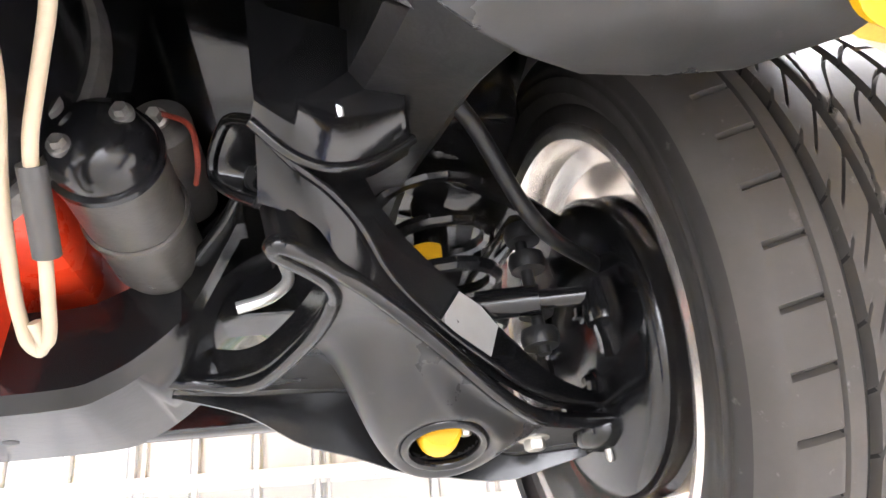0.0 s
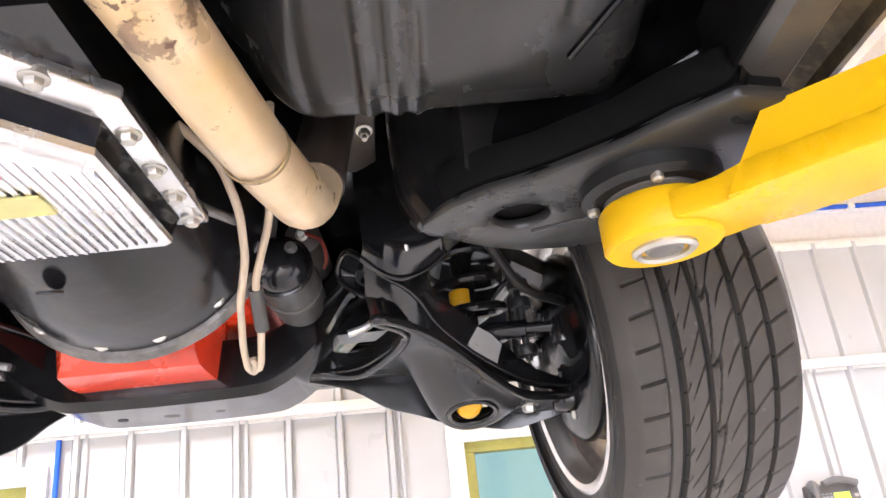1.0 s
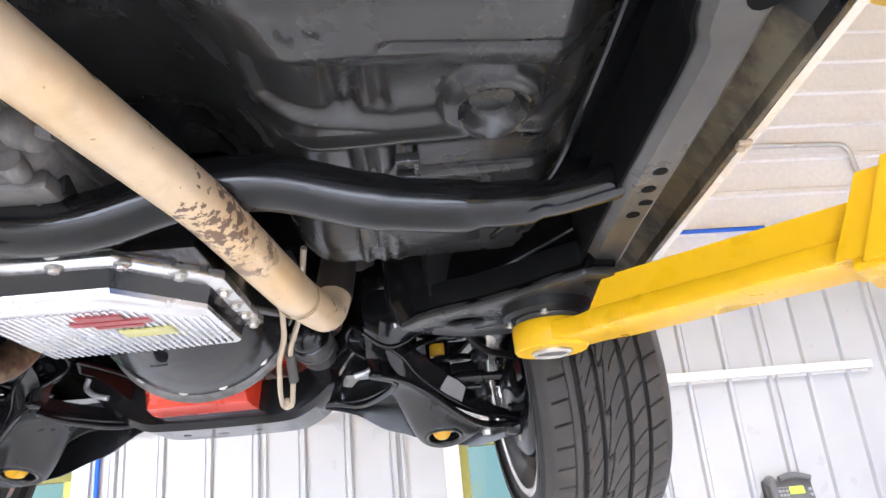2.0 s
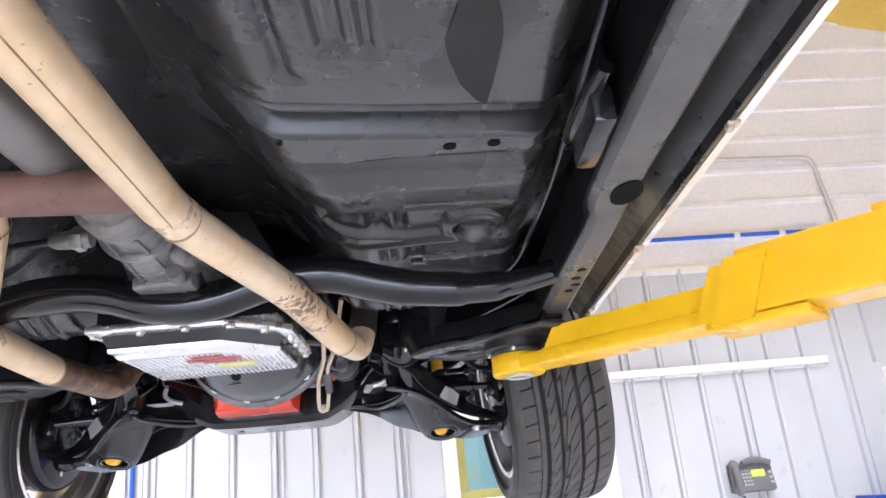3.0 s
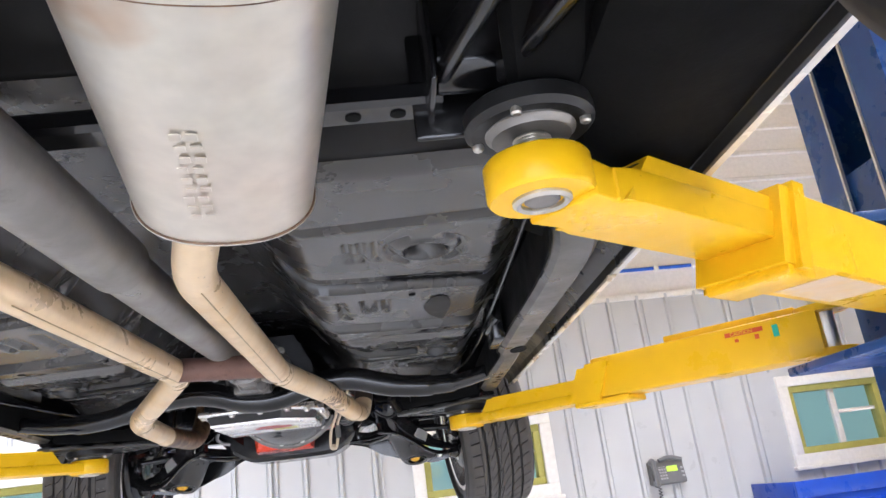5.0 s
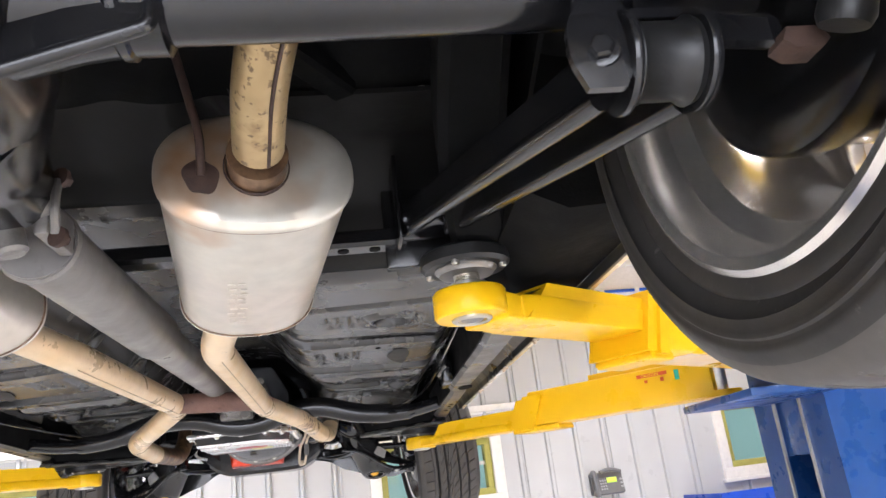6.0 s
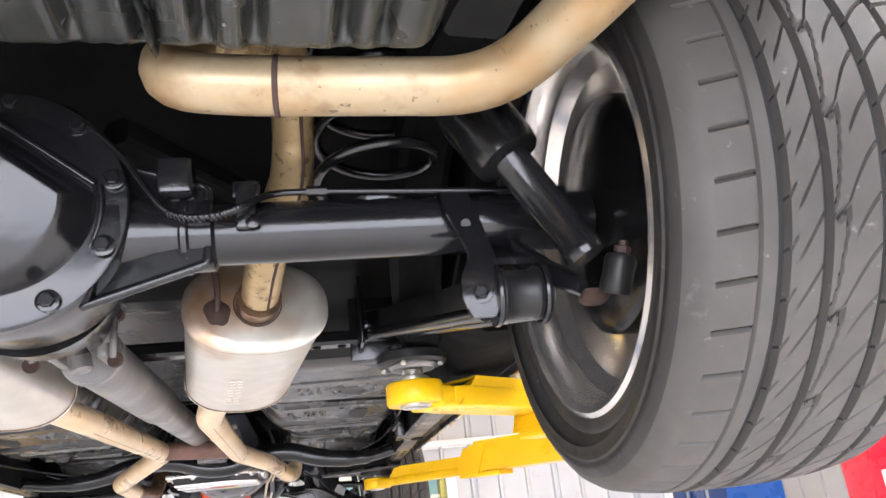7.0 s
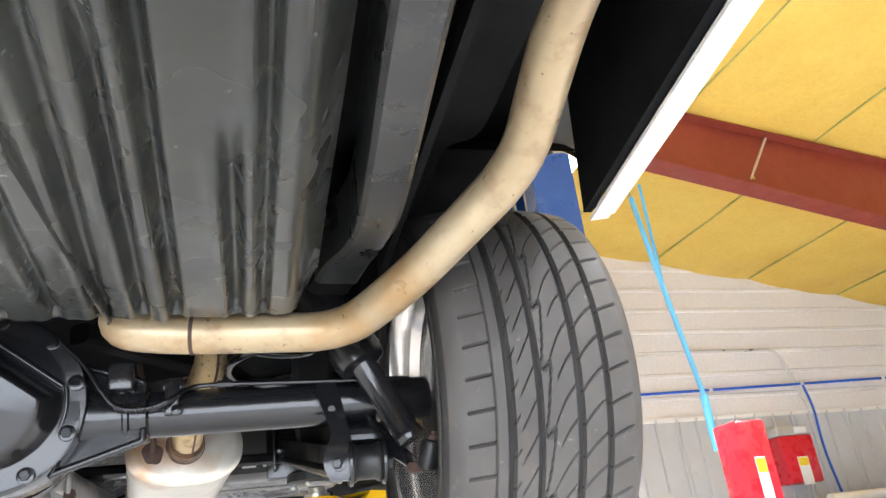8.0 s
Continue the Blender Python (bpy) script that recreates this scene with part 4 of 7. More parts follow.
# rear-facing end of the floor sheet, coloured darker in place of shade
cp("seat_riser", height_sheet(-0.664, 0.664, -1.98, -1.66, 0.01, pan, 0.008), M_RISER_SHADE, "black undercoated riser behind the floor pan, darkened for shade")

# trunk floor and toe board above the axle
bar = cp("rear_floor_bar", beam([(-0.47, -1.765, 1.918, 0.045, 0.028), (0.47, -1.765, 1.918, 0.045, 0.028)], 0.006), M_BLACK, "black cross bar under the rear floor")
# slots shown by black discs, their inner shade as colour
for x in (-0.37, -0.42, 0.37, 0.42):
    cp("bar_slot_disc", lathe([(0.001, 0), (0.009, 0), (0.009, 0.002)], (x, -1.765, 1.9165), (0, 0, 1), 14), M_MATTE, "", bar)
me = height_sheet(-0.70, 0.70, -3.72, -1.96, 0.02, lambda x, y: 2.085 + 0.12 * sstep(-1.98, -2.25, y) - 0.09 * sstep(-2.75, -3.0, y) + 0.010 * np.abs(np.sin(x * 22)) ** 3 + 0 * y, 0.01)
# near-black colour carries the deep shade above the axle
cp("trunk_floor", me, M_MATTE, "black pressed trunk floor with shade in its colour")
cp("firewall", box(-0.80, 0.80, 0.295, 0.315, 2.02, 2.50), M_BLACK, "black firewall")
for s in (1, -1):
    cp("inner_fender", box(s * 0.545, s * 0.555, 0.30, 1.30, 2.0, 2.50), M_BLACK, "black inner fender apron")
    cp("apron_rail", box(s * 0.43, s * 0.55, 0.30, 1.28, 2.04, 2.06), M_BLACK)
for s in (1, -1):
    # frame rail: side rail, torque box, front horn, rear kick-up
    rows = smooth_rows([(s * 0.548, -3.65, 2.02, 0.05, 0.10), (s * 0.556, -3.3, 2.02, 0.05, 0.10), (s * 0.572, -2.95, 2.02, 0.052, 0.10), (s * 0.572, -2.78, 2.045, 0.055, 0.10), (s * 0.555, -2.62, 2.07, 0.07, 0.10), (s * 0.53, -2.38, 2.06, 0.075, 0.10), (s * 0.535, -2.10, 1.95, 0.085, 0.10), (s * 0.575, -1.85, 1.885, 0.09, 0.09), (s * 0.640, -1.62, 1.850, 0.080, 0.09), (s * 0.682, -1.40, 1.832, 0.073, 0.10), (s * 0.687, -0.9, 1.829, 0.072, 0.10), (s * 0.690, -0.64, 1.829, 0.068, 0.10), (s * 0.697, -0.57, 1.827, 0.055, 0.10), (s * 0.694, -0.45, 1.819, 0.057, 0.10), (s * 0.684, -0.22, 1.805, 0.058, 0.09), (s * 0.684, -0.09, 1.80, 0.058, 0.09)], 6)
    cut_ = next(k for k, r in enumerate(rows) if r[1] > -1.62)
    rail = cp("frame_rail", beam(rows[cut_:], 0.012), M_RAIL, "dusty grey-black perimeter frame rail")
    kick_ = next(k for k, r in enumerate(rows) if r[1] > -2.62)
    # thin black strip added along the inner side as its shade
    cp("rail_side_shade", beam([(x - s * (w / 2 + 0.0025), y, z + 0.006, 0.004, h - 0.01) for x, y, z, w, h in rows[cut_:]], 0.0005), M_MATTE, "", rail)
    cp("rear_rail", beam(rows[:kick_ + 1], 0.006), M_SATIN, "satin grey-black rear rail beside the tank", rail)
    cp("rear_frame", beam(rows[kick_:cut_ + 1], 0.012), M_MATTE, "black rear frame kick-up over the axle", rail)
    cp("frame_horn", beam(smooth_rows([(s * 0.50, 0.04, 1.80, 0.14, 0.10), (s * 0.44, 0.20, 1.83, 0.10, 0.12), (s * 0.41, 0.34, 1.87, 0.10, 0.14), (s * 0.37, 0.60, 1.90, 0.10, 0.14), (s * 0.37, 1.35, 1.92, 0.09, 0.13)], 6), 0.012), M_BUSH, "black front frame horn", rail)
    # lower torque-box plate with its lightening holes
    out = [(0.700, -0.125), (0.712, -0.06), (0.700, 0.06), (0.655, 0.14), (0.60, 0.168), (0.553, 0.172), (0.503, 0.168), (0.464, 0.150), (0.437, 0.131), (0.408, 0.104), (0.386, 0.082), (0.386, 0.068), (0.415, 0.030), (0.450, 0.003), (0.500, -0.020), (0.535, -0.046), (0.568, -0.070), (0.602, -0.108), (0.645, -0.140)]
    tp = plate([(s * x, y) for x, y in out], 1.775, 1.789, 0.005, [(s * 0.490, 0.067, 0.030, 0.030), (s * 0.577, 0.080, 0.012, 0.011)])
    cp("torque_box", tp, M_SATIN, "black welded torque box plate with an oval hole", rail)
    wall_ = smooth_rows([(0.645, -0.145, 0.70, -0.09, 1.885), (0.600, -0.105, 0.665, -0.05, 1.880), (0.535, -0.044, 0.585, -0.015, 1.852), (0.455, 0.004, 0.494, 0.012, 1.823), (0.418, 0.032, 0.430, 0.036, 1.818), (0.388, 0.066, 0.376, 0.068, 1.822), (0.382, 0.09, 0.360, 0.10, 1.83), (0.395, 0.115, 0.365, 0.145, 1.83)], 4)
    # matte black block put in for the darkness seen through the oval hole
    cp("torque_box_shade", plate([(s * (0.55 + 0.97 * (x - 0.55)), 0.03 + 0.96 * (y - 0.03)) for x, y in out], 1.792, 1.830, 0.004), M_MATTE, "matte black fill for the shade inside the torque box", rail)
    cp("torque_box_wall", loft([[(s * x, y, 1.784), (s * u, v, w), (s * (u + (0.025 if x > 0.44 else -0.005)), v + 0.03, 1.98), (s * (u + 0.04), v + 0.06, 1.98), (s * (u + 0.01), v + 0.01, w), (s * (x + 0.012), y + 0.01, 1.786)] for x, y, u, v, w in wall_]), M_BLACK, "", rail)
    cp("rail_crease", tube([(s * u, v - 0.001, w) for x, y, u, v, w in wall_[1:15]], 0.0045, 8, 0.001), M_BLACK, "", rail)
    cp("weld_seam", tube([(s * 0.505, 0.105, 1.7745), (s * 0.572, 0.078, 1.7745)], 0.0022, 8), M_BLACK, "", rail)
    # holes and slot of the rail are black discs in place of dark openings
    for x, y, z in ((0.693, -0.37, 1.8135), (0.690, -0.33, 1.811), (0.695, -0.295, 1.809), (0.687, -0.265, 1.8068)):
        cp("rail_hole_disc", lathe([(0.001, 0), (0.0085, 0), (0.0085, 0.003)], (s * x, y, z), (0, 0, 1), 16), M_MATTE, "", rail)
    cp("rail_slot_disc", moved(lathe([(0.001, 0), (0.021, 0), (0.021, 0.003)], (0, 0, 0), (0, 0, 1), 20), Matrix.Translation((s * 0.703, -0.665, 1.8270)) @ Matrix.Diagonal((1, 1.9, 1, 1))), M_MATTE, "", rail)
    # body mount and rubber bushes at the rail
    cp("body_mount", join(box(s * 0.612, s * 0.638, -0.90, -0.78, 1.815, 1.91, 0.006), tube([(s * 0.625, -0.72, 1.88), (s * 0.606, -0.82, 1.845), (s * 0.625, -0.93, 1.86)], 0.009, 10)), M_BLACK, "", rail)
    cp("brake_line", tube([(s * 0.60, -1.9, 1.90), (s * 0.605, -1.3, 1.875), (s * 0.615, -0.6, 1.87), (s * 0.60, -0.25, 1.87), (s * 0.53, -0.09, 1.86)], 0.004, 8, 0.1), M_BLACK, "thin black brake line", rail)
    # sill: inner rocker, pinch weld, white outer skin with clips
    strip_ = lambda ys: loft([[(s * 0.745, y, 1.93), (s * 0.80, y, 1.872), (s * 0.803, y, 1.872), (s * 0.75, y, 1.936)] for y in ys])
    sill = cp("inner_rocker", strip_(np.arange(-2.02, -0.50, 0.045)), M_SATIN, "grey-black inner rocker panel")
    cp("grimy_rocker", strip_(np.linspace(-0.535, 0.22, 18)), M_GRIME, "grimy tan front of the rocker panel", sill)
    cp("rocker_closing", box(s * 0.64, s * 0.746, -2.02, 0.22, 1.932, 1.94), M_BLACK, "", sill)
    rag = [(s * (0.742 + 0.003 * math.sin(k * 1.7) + 0.003 * math.sin(k * 4.1)), -2.0 + k * 0.03, 1.927) for k in range(74)]
    cp("sealer_bead", tube(rag, 0.009, 8, 0.001), M_BLACK, "ragged black sealer along the rocker", sill)
    for y0, y1, m_, lab in ((-2.02, -0.535, M_SATIN, "dark pinch weld flange"), (-0.535, 0.22, M_GRIME, "grimy pinch weld flange")):
        cp("pinch_weld", box(s * 0.799, s * 0.806, y0, y1, 1.855, 1.92, 0.001), m_, lab, sill)
    for y in (0.10, -0.34, -0.79, -1.19, -1.62):
        cp("sill_clip", join(box(s * 0.798, s * 0.814, y - 0.008, y + 0.008, 1.851, 1.857, 0.002), lathe([(0.005, 0), (0.005, 0.007), (0.003, 0.009)], (s * 0.803, y, 1.853), (-s * 0.4, 0, -1), 10)), M_WIRE, "pale plastic clip", sill)

# white outer body: lower sides with wheel arches, and the closed upper shell


def taper(y):
    """How far the rear quarter stands out, drawn in towards the tail."""
    return 0.022 * min(max((-2.60 - y) / 0.15, 0), 1) - 0.105 * max(0, -2.75 - y)


def side_panel(s):
    """The white side skin: rocker, doors, fenders, with round wheel openings."""
    pts = [(2.05, 1.40 + 0.62)]
    low = [(-3.86, 2.13), (-3.70, 2.062), (-2.842, 2.066)]
    arch_r = [(-2.42 - 0.435 * math.cos(a), 1.95 + 0.405 * math.sin(a)) for a in [math.radians(k) for k in range(18, 166, 7)]]
    mid = [(-2.02, 1.865), (0.20, 1.865)]
    arch_f = [(0.57 - 0.385 * math.cos(a), 1.86 + 0.385 * math.sin(a)) for a in [math.radians(k) for k in range(6, 176, 7)]]
    front = [(0.98, 1.90), (1.42, 1.93), (1.50, 2.02)]
    top = [(1.48, 2.42), (0.6, 2.52), (-1.6, 2.55), (-3.2, 2.52), (-3.92, 2.42)]
    poly = low + arch_r + mid + arch_f + front + top
    bm = bmesh.new()
    vs = [bm.verts.new((0, y, z)) for y, z in poly]
    es = [bm.edges.new((vs[i], vs[(i + 1) % len(vs)])) for i in range(len(vs))]
    bmesh.ops.triangle_fill(bm, use_beauty=True, edges=es)
    bmesh.ops.triangulate(bm, faces=bm.faces)
    ex = bmesh.ops.extrude_face_region(bm, geom=bm.faces[:])
    bmesh.ops.translate(bm, vec=(0.012, 0, 0), verts=[v for v in ex["geom"] if isinstance(v, bmesh.types.BMVert)])
    bmesh.ops.recalc_face_normals(bm, faces=bm.faces)
    for v in bm.verts:
        t = min(max((v.co.z - 1.86) / 0.5, 0), 1)
        v.co.x = s * (0.815 + v.co.x + taper(v.co.y) + (0.125 + 0.012 * min(max((-2.55 - v.co.y) / 0.15, 0), 1)) * math.sin(t * 1.57) * (1 if -3.9 < v.co.y < 1.45 else 0.7))
    return bm


for s in (1, -1):
    sp = cp("body_side", side_panel(s), M_WHITE, "white painted body side with wheel openings")
    for cy, cz, a0, a1 in ((-2.42, 1.95, 18, 164), (0.57, 1.86, 6, 175)):
        lip = [(s * (0.815 + 0.012 + 0.125 * math.sin(min(max((cz + (0.403 if cy < 0 else 0.383) * math.sin(math.radians(k)) - 1.86) / 0.5, 0), 1) * 1.57)), cy - (0.433 if cy < 0 else 0.383) * math.cos(math.radians(k)), cz + (0.403 if cy < 0 else 0.383) * math.sin(math.radians(k))) for k in range(a0, a1 + 1, 7)]
        cp("arch_trim", tube(lip, 0.007, 8, 0.001), M_RIM, "bright wheel arch moulding", sp)
    # inner wheel houses
    for cy, cz, w0, w1, a0, a1, rh in ((-2.41, 1.90, 0.60, 0.935, 44, 150, 0.47), (0.57, 1.86, 0.52, 0.90, 40, 150, 0.43)):
        rings = [[(s * w, cy - rh * math.cos(math.radians(a)), cz + rh * math.sin(math.radians(a))) for a in range(a0, a1, 7)] for w in (w0, w1)]
        cp("wheel_house", loft(rings, False, False), M_MATTE, "black inner wheel house")
    cp("wheel_house_wall", loft([[(s * 0.603, y, z0), (s * 0.609, y, z0), (s * 0.609, y, 2.45), (s * 0.603, y, 2.45)] for y, z0 in ((-2.585, 2.16), (-2.45, 2.09), (-2.25, 2.03), (-2.0, 1.93), (-1.92, 1.90))]), M_MATTE)
    cp("rear_closing_panel", loft([[(s * 0.60, y, z + 0.03), (s * 0.66, y, z), (s * 0.795, y, 1.872), (s * 0.797, y, 1.90), (s * 0.60, y, z + 0.06)] for y, z in ((-2.03, 1.865), (-1.80, 1.850), (-1.60, 1.850), (-1.40, 1.868))]), M_MATTE)
    cp("rear_shelf", box(s * 0.60, s * 0.82, -2.02, -1.96, 1.90, 2.40), M_MATTE)
    cp("quarter_roll", loft([[(s * (0.872 + taper(y)), y, 2.056), (s * (0.900 + taper(y)), y, 2.060), (s * (0.906 + taper(y)), y, 2.070), (s * (0.872 + taper(y)), y, 2.062)] for y in (-3.70, -3.2, -2.84)]), M_WHITE, "white rolled-under lower edge")
    cp("quarter_liner", loft([[(s * (0.860 + taper(y)), y, 2.064), (s * (0.872 + taper(y)), y, 2.064), (s * (0.900 + taper(y)), y, 2.30), (s * (0.89 + taper(y)), y, 2.31), (s * 0.60, y, 2.31), (s * 0.60, y, 2.30), (s * (0.875 + taper(y)), y, 2.295)] for y in (-3.80, -3.3, -2.85)]), M_MATTE, "black inner quarter panel")
    cp("quarter_inner", join(box(s * 0.60, s * 0.86, -3.72, -2.52, 2.315, 2.325), box(s * 0.61, s * 0.62, -3.72, -2.64, 2.06, 2.315)), M_MATTE)
cp("upper_body", loft([[(x * w, y, z) for x, z in ((-1, 2.40), (-1, zz - 0.06), (-0.9, zz), (0.9, zz), (1, zz - 0.06), (1, 2.40))] for y, w, zz in ((-3.92, 0.86, 2.50), (-3.0, 0.92, 2.58), (-2.35, 0.92, 2.62), (-1.75, 0.80, 3.02), (-0.75, 0.80, 3.05), (-0.05, 0.90, 2.66), (1.0, 0.90, 2.56), (1.5, 0.86, 2.46))]), M_WHITE, "white upper body shell")
cp("rear_bumper", tube([(-0.93, -3.80, 2.20), (-0.90, -3.96, 2.20), (0.90, -3.96, 2.20), (0.93, -3.80, 2.20)], 0.05, 14, 0.06), M_RIM, "bright rear bumper")
cp("front_bumper", tube([(-0.93, 1.42, 2.02), (-0.90, 1.58, 2.02), (0.90, 1.58, 2.02), (0.93, 1.42, 2.02)], 0.05, 14, 0.06), M_RIM, "bright front bumper")
cp("radiator_support", box(-0.62, 0.62, 1.20, 1.26, 1.86, 2.40, 0.01), M_BLACK)
for s in (1, -1):
    # added backing that keeps the gaps behind the suspension dark
    cp("front_backing_panel", box(s * 0.36, s * 0.80, 1.28, 1.30, 1.97 - 0.13 * (s > 0), 2.35), M_MATTE, "black backing panel ahead of the wheel")
cp("front_valance", loft([[(x, 1.40, 1.96), (x, 1.46, 1.93), (x, 1.47, 1.95), (x, 1.41, 1.99)] for x in (-0.82, 0.82)]), M_BLACK)
cp("engine_block", join(box(-0.20, 0.20, 0.36, 1.0, 1.93, 2.30, 0.02), box(-0.32, 0.32, 0.40, 0.98, 2.15, 2.42, 0.03)), M_BLACK, "black engine block")
cp("splash_apron", join(box(-0.34, 0.34, 0.30, 0.33, 2.06, 2.5), box(-0.66, 0.66, 0.30, 1.25, 2.5, 2.52)), M_BLACK)

# ---- wheels


def tyre_mesh(W, R, rim):
    """A tyre whose mesh rows follow the slant of the tread cuts."""
    pitch, count, nt = 28, 46, 116
    na = pitch * count
    side = [(-0.40, rim), (-0.475, rim + 0.012), (-0.487, rim + 0.026), (-0.480, rim + 0.030), (-0.515, rim + 0.05), (-0.527, R - 0.062), (-0.526, R - 0.053), (-0.530, R - 0.051), (-0.530, R - 0.047), (-0.522, R - 0.045), (-0.521, R - 0.041), (-0.524, R - 0.039), (-0.520, R - 0.035), (-0.500, R - 0.026), (-0.465, R - 0.0145)]
    u = np.linspace(-0.43, 0.43, nt)
    xs = np.array([p[0] for p in side] + list(u) + [-p[0] for p in side[::-1]]) * W
    rs = np.array([p[1] for p in side] + list(R - 0.009 * (np.abs(u) / 0.43) ** 3) + [p[1] for p in side[::-1]])
    v = xs / W / 0.43
    n = len(xs)
    slope = np.interp(v, [-0.64, -0.52, -0.46, -0.17, -0.13, -0.06, 0.28, 0.31, 0.36, 0.64, 0.70, 0.98], [0.02, 0.03, 0.22, 0.22, 0.05, 0.34, 0.10, 0.04, 0.16, 0.07, 0.05, 0.04])
    g = np.concatenate([[0], np.cumsum((slope[1:] + slope[:-1]) / 2 * np.diff(v))])
    tread = np.abs(v) <= 1.001
    row = np.arange(na)
    dep = np.zeros((na, n))

    def cut(lo, hi, step, phase, depth, half=0.9):
        """One cut across the rib from lo to hi at every step-th row."""
        k = np.abs((row - phase + step // 2) % step - step // 2)
        f = np.clip(half + 0.5 - k, 0, 1)
        band = sstep(lo - 0.012, lo + 0.006, v) * sstep(hi + 0.012, hi - 0.006, v) * tread
        return depth * f[:, None] * band[None, :]

    for c, w in ((-0.49, 0.046), (-0.155, 0.044), (0.325, 0.042), (0.68, 0.038)):
        dep = np.maximum(dep, (0.0085 * sstep(w, w * 0.7, np.abs(v - c)) * tread)[None, :])
    dep = np.maximum(dep, (0.0035 * sstep(0.020, 0.008, np.abs(v + 0.67)) * tread)[None, :])
    for lo, hi, step, phase, depth in ((-0.97, -0.67, 28, 0, 0.006), (-0.37, -0.17, 28, 9, 0.005), (-0.45, -0.40, 28, 22, 0.004), (-0.03, 0.30, 56, 4, 0.005), (0.08, 0.31, 56, 32, 0.005), (0.36, 0.66, 28, 14, 0.005), (0.70, 0.98, 28, 20, 0.006)):
        dep = np.maximum(dep, cut(lo, hi, step, phase, depth))
    # wavy fine groove along the middle rib
    wave = -0.045 + 0.045 * np.sin(row * (2 * np.pi / (2 * pitch))) + 0.012 * np.sin(row * (2 * np.pi / pitch))
    dep = np.maximum(dep, 0.0045 * np.clip(1.6 - np.abs(v[None, :] - wave[:, None]) / 0.013, 0, 1) * tread[None, :])
    A = row[:, None] * (2 * np.pi / na) - g[None, :] / R
    Rr = rs[None, :] - dep
    V = np.stack([np.broadcast_to(xs[None, :], A.shape), Rr * np.cos(A), Rr * np.sin(A)], -1).reshape(-1, 3)
    I = np.arange(na * n).reshape(na, n)
    J = np.roll(I, -1, 0)
    F = np.stack([I[:, :-1], I[:, 1:], J[:, 1:], J[:, :-1]], -1).reshape(-1, 4)
    me = bpy.data.meshes.new("tyre")
    me.from_pydata(V.tolist(), [], F.tolist())
    me.shade_smooth()
    me.set_sharp_from_angle(angle=radians(42))
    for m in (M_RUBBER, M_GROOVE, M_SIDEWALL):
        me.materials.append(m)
    # faces down in the cuts get darker rubber: undusted, with groove shade painted in
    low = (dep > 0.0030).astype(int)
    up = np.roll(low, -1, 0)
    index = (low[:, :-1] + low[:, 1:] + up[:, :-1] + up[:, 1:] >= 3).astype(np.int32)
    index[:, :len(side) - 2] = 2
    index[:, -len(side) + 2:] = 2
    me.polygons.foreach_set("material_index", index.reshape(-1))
    return me


def rim_mesh(W, rim):
    prof = [(rim + 0.004, -0.44), (rim + 0.012, -0.475), (rim + 0.006, -0.485), (rim - 0.004, -0.47), (rim - 0.012, -0.40), (rim - 0.012, -0.33), (rim - 0.030, -0.27), (rim - 0.034, 0.10), (rim - 0.020, 0.22), (rim - 0.012, 0.40), (rim + 0.012, 0.475), (rim + 0.004, 0.44)]
    return lathe([(r, h * W) for r, h in prof], (0, 0, 0), (1, 0, 0), 72, False)


def wheel(name, m, W, R, rim, tyre, label):
    w = part(name, lathe([(0.06, 0.05), (0.075, 0.055), (0.075, 0.075), (0.03, 0.08)], (0, 0, 0), (1, 0, 0), 32), M_RIM, None, label)
    w.parent = car
    w.matrix_parent_inverse = car.matrix_world.inverted()
    w.matrix_basis = m
    for nm, data, ma, lab in (("tyre", tyre, M_RUBBER, "black tyre with curved and slanted tread grooves"), ("rim", rim_mesh(W, rim), M_RIM, "polished alloy rim barrel"), ("spoke_disc", moved(plate([((rim - 0.016) * math.cos(2 * math.pi * k / 60), (rim - 0.016) * math.sin(2 * math.pi * k / 60)) for k in range(60)], 0.04, 0.062, 0.004, [(0.135 * math.cos(2 * math.pi * (k + 0.5) / 5), 0.135 * math.sin(2 * math.pi * (k + 0.5) / 5), 0.058, 0.058) for k in range(5)]), Matrix.Rotation(radians(90), 4, "Y")), M_RIM, "five-spoke alloy wheel face")):
        ob = part(nm, data, ma)
        ob.parent = w
        ob["label"] = lab
    for k in range(5):
        a = 2 * math.pi * k / 5
        ob = part("lug_nut", lathe([(0.011, 0.06), (0.011, 0.08), (0.006, 0.086)], (0, 0.055 * math.cos(a), 0.055 * math.sin(a)), (1, 0, 0), 6), M_ZINC)
        ob.parent = w
    return w


FW, FR, FRIM = 0.250, 0.325, 0.222
RW, RR, RRIM = 0.288, 0.338, 0.232
FHUB, RHUB = Vector((0.713, 0.576, 1.757)), Vector((0.821, -2.42, 1.908))
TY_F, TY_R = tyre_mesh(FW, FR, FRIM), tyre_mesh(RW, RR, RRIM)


def front_axle(s):
    """The frame of a front wheel: x outwards, top leaning in, turned in a little."""
    m = Matrix.Rotation(radians(4.3), 4, "Z") @ Matrix.Rotation(radians(-5.0), 4, "Y")
    p = Matrix.Translation((s * FHUB.x, FHUB.y, FHUB.z))
    return p @ m if s > 0 else p @ Matrix.Rotation(radians(180 - 4.3), 4, "Z") @ Matrix.Rotation(radians(-5.0), 4, "Y")


for s in (1, -1):
    wheel("front_wheel", front_axle(s), FW, FR, FRIM, TY_F, "front wheel hanging on the suspension")
wheel("rear_wheel", Matrix.Translation(RHUB), RW, RR, RRIM, TY_R, "wide rear wheel on the live axle")
